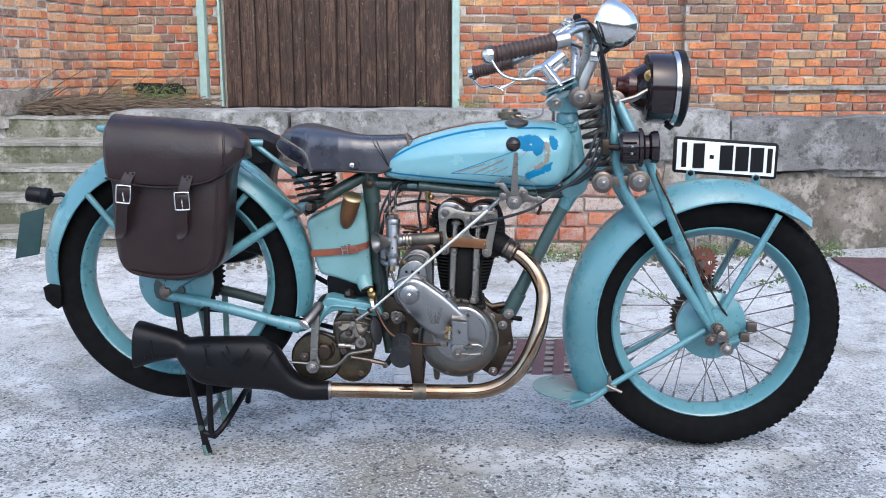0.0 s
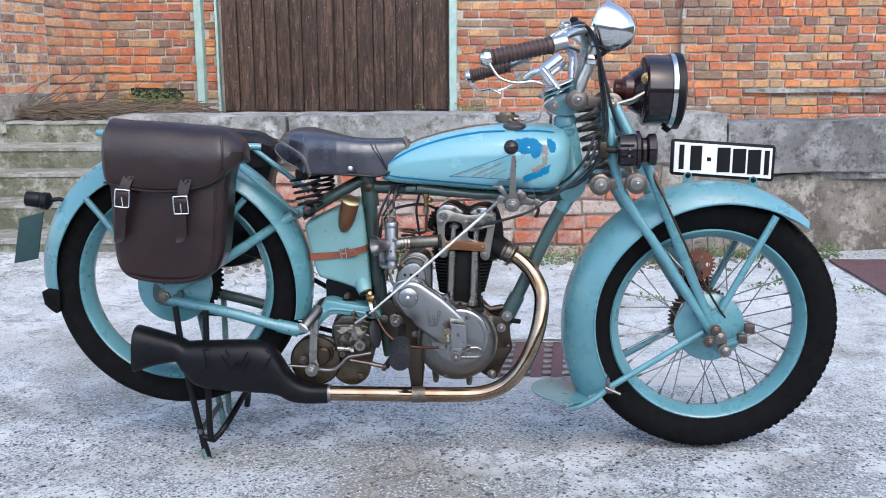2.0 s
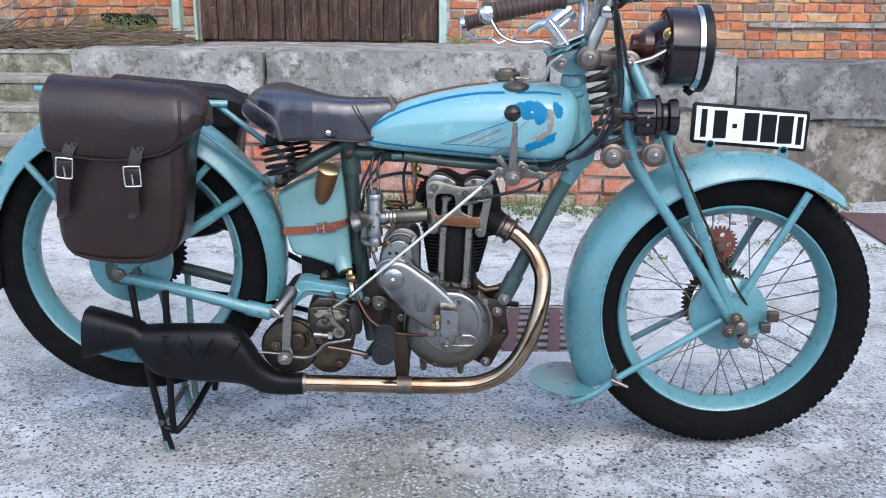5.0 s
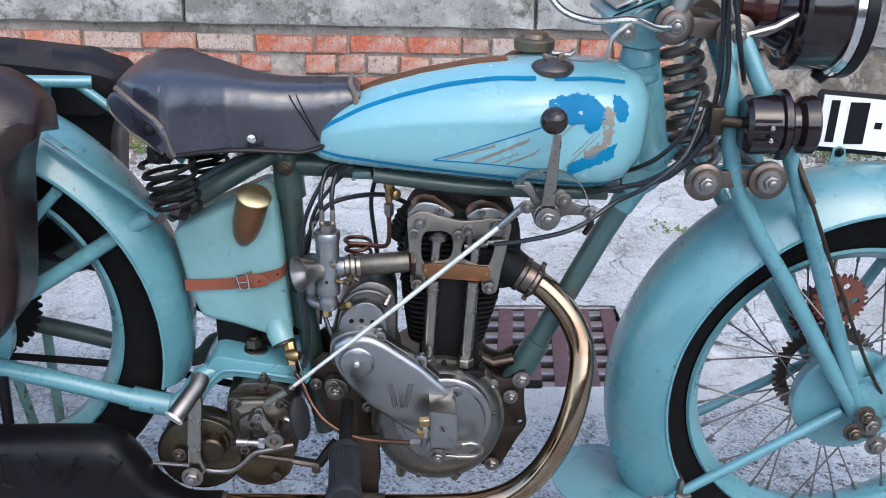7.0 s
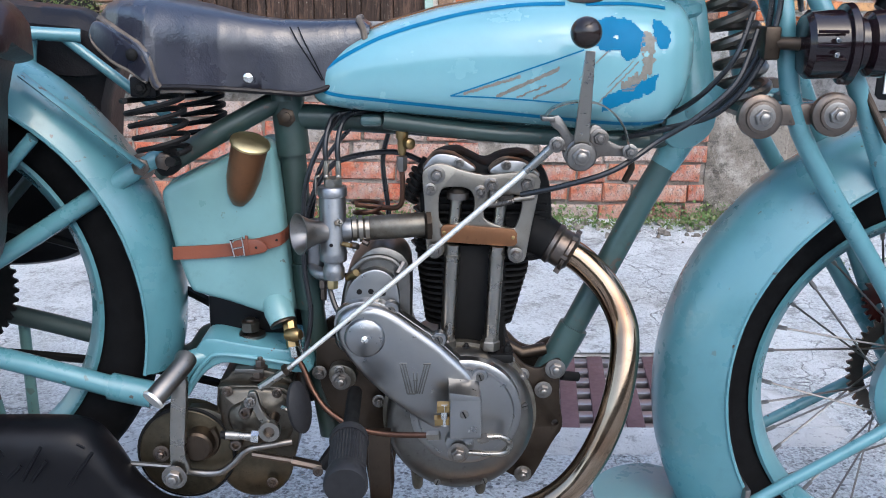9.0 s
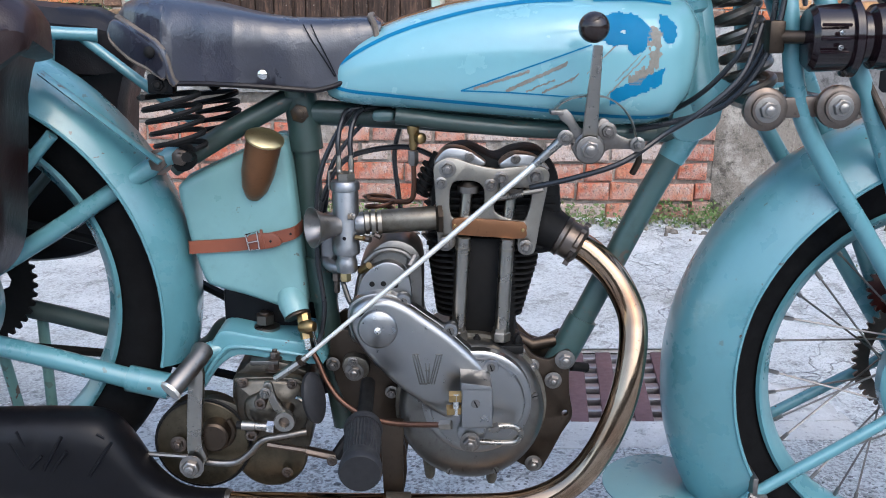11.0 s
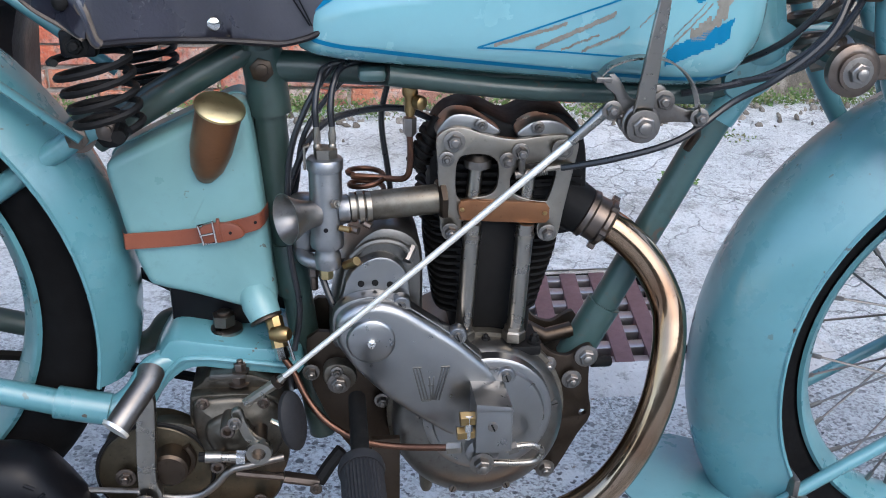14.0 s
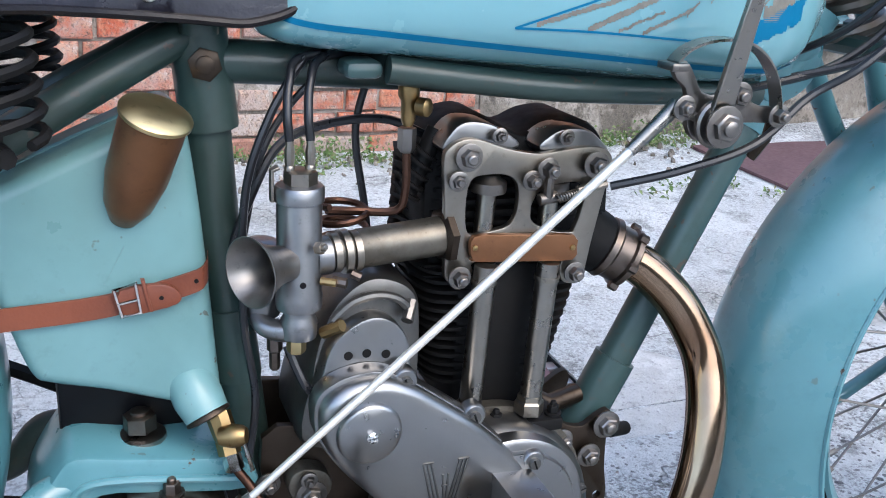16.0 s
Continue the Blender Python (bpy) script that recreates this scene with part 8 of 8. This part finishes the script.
            for du, dv in ((-0.006, -0.002), (0.006, -0.004), (0.0, -0.010)):
                add("rivet", lathe([(0.003, 0), (0.002, 0.0015), (0.0005, 0.002)], (xt + du, y_face - 0.027, zt + dv), (0, -1, 0), 10), BLACKIRON)
    return t


saddle_bag("saddle_bag", -0.205, -0.095, "dark brown leather saddle bag with two buckled straps")
saddle_bag("saddle_bag", 0.235, 0.135, "black leather saddle bag hanging on the far side", True, 0.022, -0.032)


# ---- weeds, twigs, stones ----
def stuff(name, verts, faces, mat, label, category):
    me = bpy.data.meshes.new(name)
    me.from_pydata(verts, [], faces)
    me.materials.append(mat)
    ob = new(name, me)
    return tagged(ob, label, category, kind="stuff")


def leaf_clump(verts, faces, c, spread, height, n):
    """Small bent leaves on short stalks round one root."""
    for _ in range(n):
        a, r = rnd(0, 6.28), spread * rnd(0.1, 1) ** 0.7
        base = Vector((c[0] + r * math.cos(a), c[1] + r * math.sin(a) * 0.6, c[2] + rnd(0, 1) ** 1.5 * height))
        d = Vector((rnd(-1, 1), rnd(-1, 1), rnd(0.1, 1.2))).normalized()
        s = d.cross(Vector((rnd(-1, 1), rnd(-1, 1), rnd(-1, 1)))).normalized()
        ln, wd = rnd(0.010, 0.028), rnd(0.003, 0.008)
        k = len(verts)
        mid = base + d * ln * 0.5 + Vector((0, 0, 0.003))
        tip = base + d * ln - Vector((0, 0, ln * 0.25))
        verts += [base, mid + s * wd, tip, mid - s * wd]
        faces += [(k, k + 1, k + 2), (k, k + 2, k + 3)]


verts, faces = [], []
for _ in range(150):
    x = rnd(-1.3, 2.1)
    y = WALL_Y - 0.02 - abs(random.gauss(0, 0.09)) - (0.0 if x < 1.45 else (1.45 - x) * 0.14)
    leaf_clump(verts, faces, (x, y, ground_height(x, y)), 0.06, rnd(0.02, 0.09), 26)
for x, y in ((1.45, 1.75), (1.6, 1.85), (1.75, 1.80), (1.25, 1.95), (1.9, 1.7), (2.3, 1.6), (0.9, 1.55)):
    leaf_clump(verts, faces, (x, y, ground_height(x, y)), 0.07, 0.025, 24)
stuff("weeds", verts, faces, LEAF, "low green weeds along the foot of the wall", "weeds")
verts, faces = [], []
for _ in range(60):
    x, y = rnd(-2.54, -2.01), rnd(4.55, 5.2)
    leaf_clump(verts, faces, (x, y, TERR + 0.03), 0.08, rnd(0.08, 0.20), 34)
for x, n in ((-0.24, 30), (0.11, 60), (0.17, 60), (0.24, 40), (0.96, 20)):
    leaf_clump(verts, faces, (x, BACK - 0.12, TERR), 0.06, 0.07, n)
stuff("terrace_weeds", verts, faces, LEAF, "green weeds growing on the terrace", "weeds")


def stalks():
    bm = bmesh.new()
    for k in range(640):
        x, y = (rnd(-3.1, -1.92), rnd(4.10, 5.0)) if k < 420 else (rnd(-3.22, -2.57), rnd(4.08, 4.45))
        z = TERR + rnd(0.03, 0.10)
        a, ln = rnd(-1.0, 1.0), rnd(0.12, 0.45)
        up = rnd(-0.12, 0.16) if random.random() < 0.95 else rnd(0.3, 0.8)
        d = Vector((math.cos(a), math.sin(a), up)).normalized()
        p = Vector((x, y, z))
        pts = [p, p + d * ln * 0.5 + Vector((0, 0, rnd(-0.02, 0.03))), p + d * ln + Vector((0, 0, rnd(-0.05, 0.02)))]
        if pts[-1].x > -1.70 or pts[-1].y < 4.1 or pts[-1].y > 5.2:
            continue
        tube(pts, rnd(0.0015, 0.004), 4, bm=bm, caps=False)
    return tagged(part("dry_stalks", bm, TWIG, None), "heap of dry brown stalks on the terrace", "dead plants", kind="stuff")


stalks()
from_board = thing("charred_board", "charred black board lying in weeds by the wall", "board", (-2.34, 5.12, TERR))
bm = rough_block(-0.20, 0.20, -0.07, 0.09, 0.13, 0.21, 0.018, 0.05)
bmesh.ops.transform(bm, matrix=pose(0, 0, 0, -12, 4, 3), verts=bm.verts)
part("board", bm, BLACKIRON, from_board)
bm = rough_block(-0.17, 0.10, -0.04, 0.05, 0.0, 0.14, 0.02, 0.05)
part("rubble_stone", bm, EARTH, from_board, "dark earth-stained stone")
bm = bmesh.new()
for _ in range(500):
    x, y = rnd(-3.08, -1.83), rnd(4.12, 5.2)
    s = rnd(0.006, 0.028)
    bmesh.ops.create_icosphere(bm, subdivisions=1, radius=s, matrix=Matrix.Translation((x, y, TERR + 0.015 + s * 0.3)) @ pose(0, 0, 0, rnd(0, 90), rnd(0, 90), 0) @ Matrix.Diagonal((1.4, 1, 0.5, 1)))
tagged(part("leaf_litter", bm, EARTH, None, smooth=0), "dark crumbled soil and dead leaves on the terrace", "litter", kind="stuff")
bm = bmesh.new()
for _ in range(260):
    x = rnd(-1.2, 2.0)
    y = WALL_Y - 0.06 - abs(random.gauss(0, 0.16)) - (0.0 if x < 1.45 else (1.45 - x) * 0.14)
    s = rnd(0.004, 0.018)
    bmesh.ops.create_icosphere(bm, subdivisions=1, radius=s, matrix=Matrix.Translation((x, y, ground_height(x, y) + s * 0.3)) @ pose(0, 0, 0, rnd(0, 90), rnd(0, 90), 0) @ Matrix.Diagonal((1.3, 1, 0.6, 1)))
tagged(part("rubble", bm, PLASTER, None, smooth=0), "small grey stones and mortar crumbs at the wall's foot", "rubble", kind="stuff")
tagged(part("soil_heap", rough_block(-3.1, -1.83, 4.30, BACK - 0.06, TERR - 0.02, TERR + 0.025, 0.02, 0.06), EARTH, None), "dark soil and litter on the terrace", "soil", kind="structure")

# ---- bricks ----
def brick_mesh(name, ln, h, d, mat, seed):
    r = random.Random(seed)
    bm = bmesh.new()
    box(-ln / 2, ln / 2, -d / 2, d / 2, -h / 2, h / 2, 0, bm)
    front = [e for e in bm.edges if all(v.co.y < 0 for v in e.verts)]
    bmesh.ops.bevel(bm, geom=front, offset=0.006, segments=1, affect="EDGES")
    for v in bm.verts:
        v.co += Vector((r.uniform(-1, 1), r.uniform(-1, 1) * 0.6, r.uniform(-1, 1))) * 0.0045
    bmesh.ops.recalc_face_normals(bm, faces=bm.faces)
    me = bpy.data.meshes.new(name)
    bm.to_mesh(me)
    bm.free()
    me.materials.append(mat)
    return me


def brick_set(mat, ln, h, d=0.07, n=6):
    return {"s": [brick_mesh("brick", ln, h - 0.0125, d, mat, i) for i in range(n)], "h": [brick_mesh("brick", ln * 0.47, h - 0.0125, d, mat, 50 + i) for i in range(n)]}


def lay(parent, kit, ln, h, a, b, z0, z1, place, gap=0.010, lost=0.0, shove=0.005, joined=None, heads=0.84):
    """Courses from a to b along a wall; place(u, z) gives the pose of a brick's face; joined: one mesh of that material."""
    row = 0
    z = z0 + h / 2
    verts, faces = [], []
    while z < z1:
        u = a - rnd(0, ln * 0.5)
        while u < b:
            kind = "h" if random.random() < heads else "s"
            w_ = (ln * rnd(0.8, 1.0) if kind == "s" else ln * 0.47 * rnd(0.88, 1.08))
            lo, hi = max(u, a), min(u + w_, b)
            if hi - lo > 0.045 and random.random() > lost:
                me = random.choice(kit[kind])
                base = ln if kind == "s" else ln * 0.47
                m = place((lo + hi) / 2, z + rnd(-0.003, 0.003)) @ pose(0, rnd(-shove, shove), 0, rnd(-0.8, 0.8), rnd(-1.0, 1.0), rnd(-0.8, 0.8)) @ Matrix.Diagonal(((hi - lo) / base, 1, rnd(0.93, 1.06), 1))
                if joined is None:
                    ob = new("brick", me)
                    ob.parent = parent
                    ob.matrix_world = m
                else:
                    k = len(verts)
                    verts += [m @ v.co for v in me.vertices]
                    faces += [tuple(k + i for i in p.vertices) for p in me.polygons]
            u += w_ + gap * rnd(0.7, 1.3)
        z += h
        row += 1
    if joined is not None:
        me = bpy.data.meshes.new("brick_courses")
        me.from_pydata(verts, [], faces)
        me.materials.append(joined)
        ob = new("brick_courses", me)
        ob.parent = parent
        tagged(ob, kind="stuff")


H = 0.0695
BL = 0.245
# the mortar stands a few millimetres behind the bricks' faces
kit_red, kit_och, kit_rose = brick_set(BRICK, BL, H), brick_set(BRICKY, BL, H), brick_set(BRICKP, 0.25, 0.080)
part("pier", box(1.859, 6.0, BACK - 0.044, BACK + 0.03, 0, 4.2, 0), MORTAR, wall_back, smooth=0)
bm = box(-4.0, -0.74, 0.004, 0.05, 0.6, 4.2, 0)
bmesh.ops.transform(bm, matrix=side_pose(0, 0), verts=bm.verts)
part("pier", bm, MORTAR, wall_left, smooth=0)
Z0 = TERR - 0.03


def back(u, z):
    return pose(u, BACK + 0.050, z)


def back_pier(u, z):
    return pose(u, BACK - 0.025, z)


lay(wall_back, kit_red, BL, H, 0.077, 1.859, Z0, 1.52, back)
ZT = Z0 + math.ceil((1.52 - Z0 - H / 2) / H) * H
lay(wall_back, kit_red, BL, H, 0.077, 1.859, ZT, 4.2, back, joined=BRICKJ)
lay(wall_back, kit_red, BL, H, 1.859, 6.0, Z0 - 2 * H, 4.2, back_pier, joined=BRICKJ)
lay(wall_back, kit_red, BL, H, 1.40, 1.859, Z0 - 2 * H, Z0, back, joined=BRICKJ)
lay(wall_back, kit_red, BL, H, -2.80, -2.03, Z0, 4.2, back, joined=BRICKJ)
lay(wall_back, kit_red, BL, H, -1.957, -1.867, Z0, 4.2, back, joined=BRICKJ)
lay(wall_left, kit_och, BL, H, 0.0, 0.74, Z0, 1.60, lambda u, z: side_pose(u, z, -0.052))
lay(wall_left, kit_och, BL, H, 0.0, 0.74, Z0 + 13 * H, 4.2, lambda u, z: side_pose(u, z, -0.052), joined=BRICKYJ)
lay(wall_left, kit_och, BL, H, 0.745, 1.6, 0.86, 4.2, lambda u, z: side_pose(u, z, -0.033), joined=BRICKYJ)
lay(platform, kit_rose, 0.25, 0.080, -1.738, 1.125, 0.03, 0.535, lambda u, z: pose(u, WALL_Y + 0.031, z), gap=0.012, lost=0.015, shove=0.006, heads=0.45)
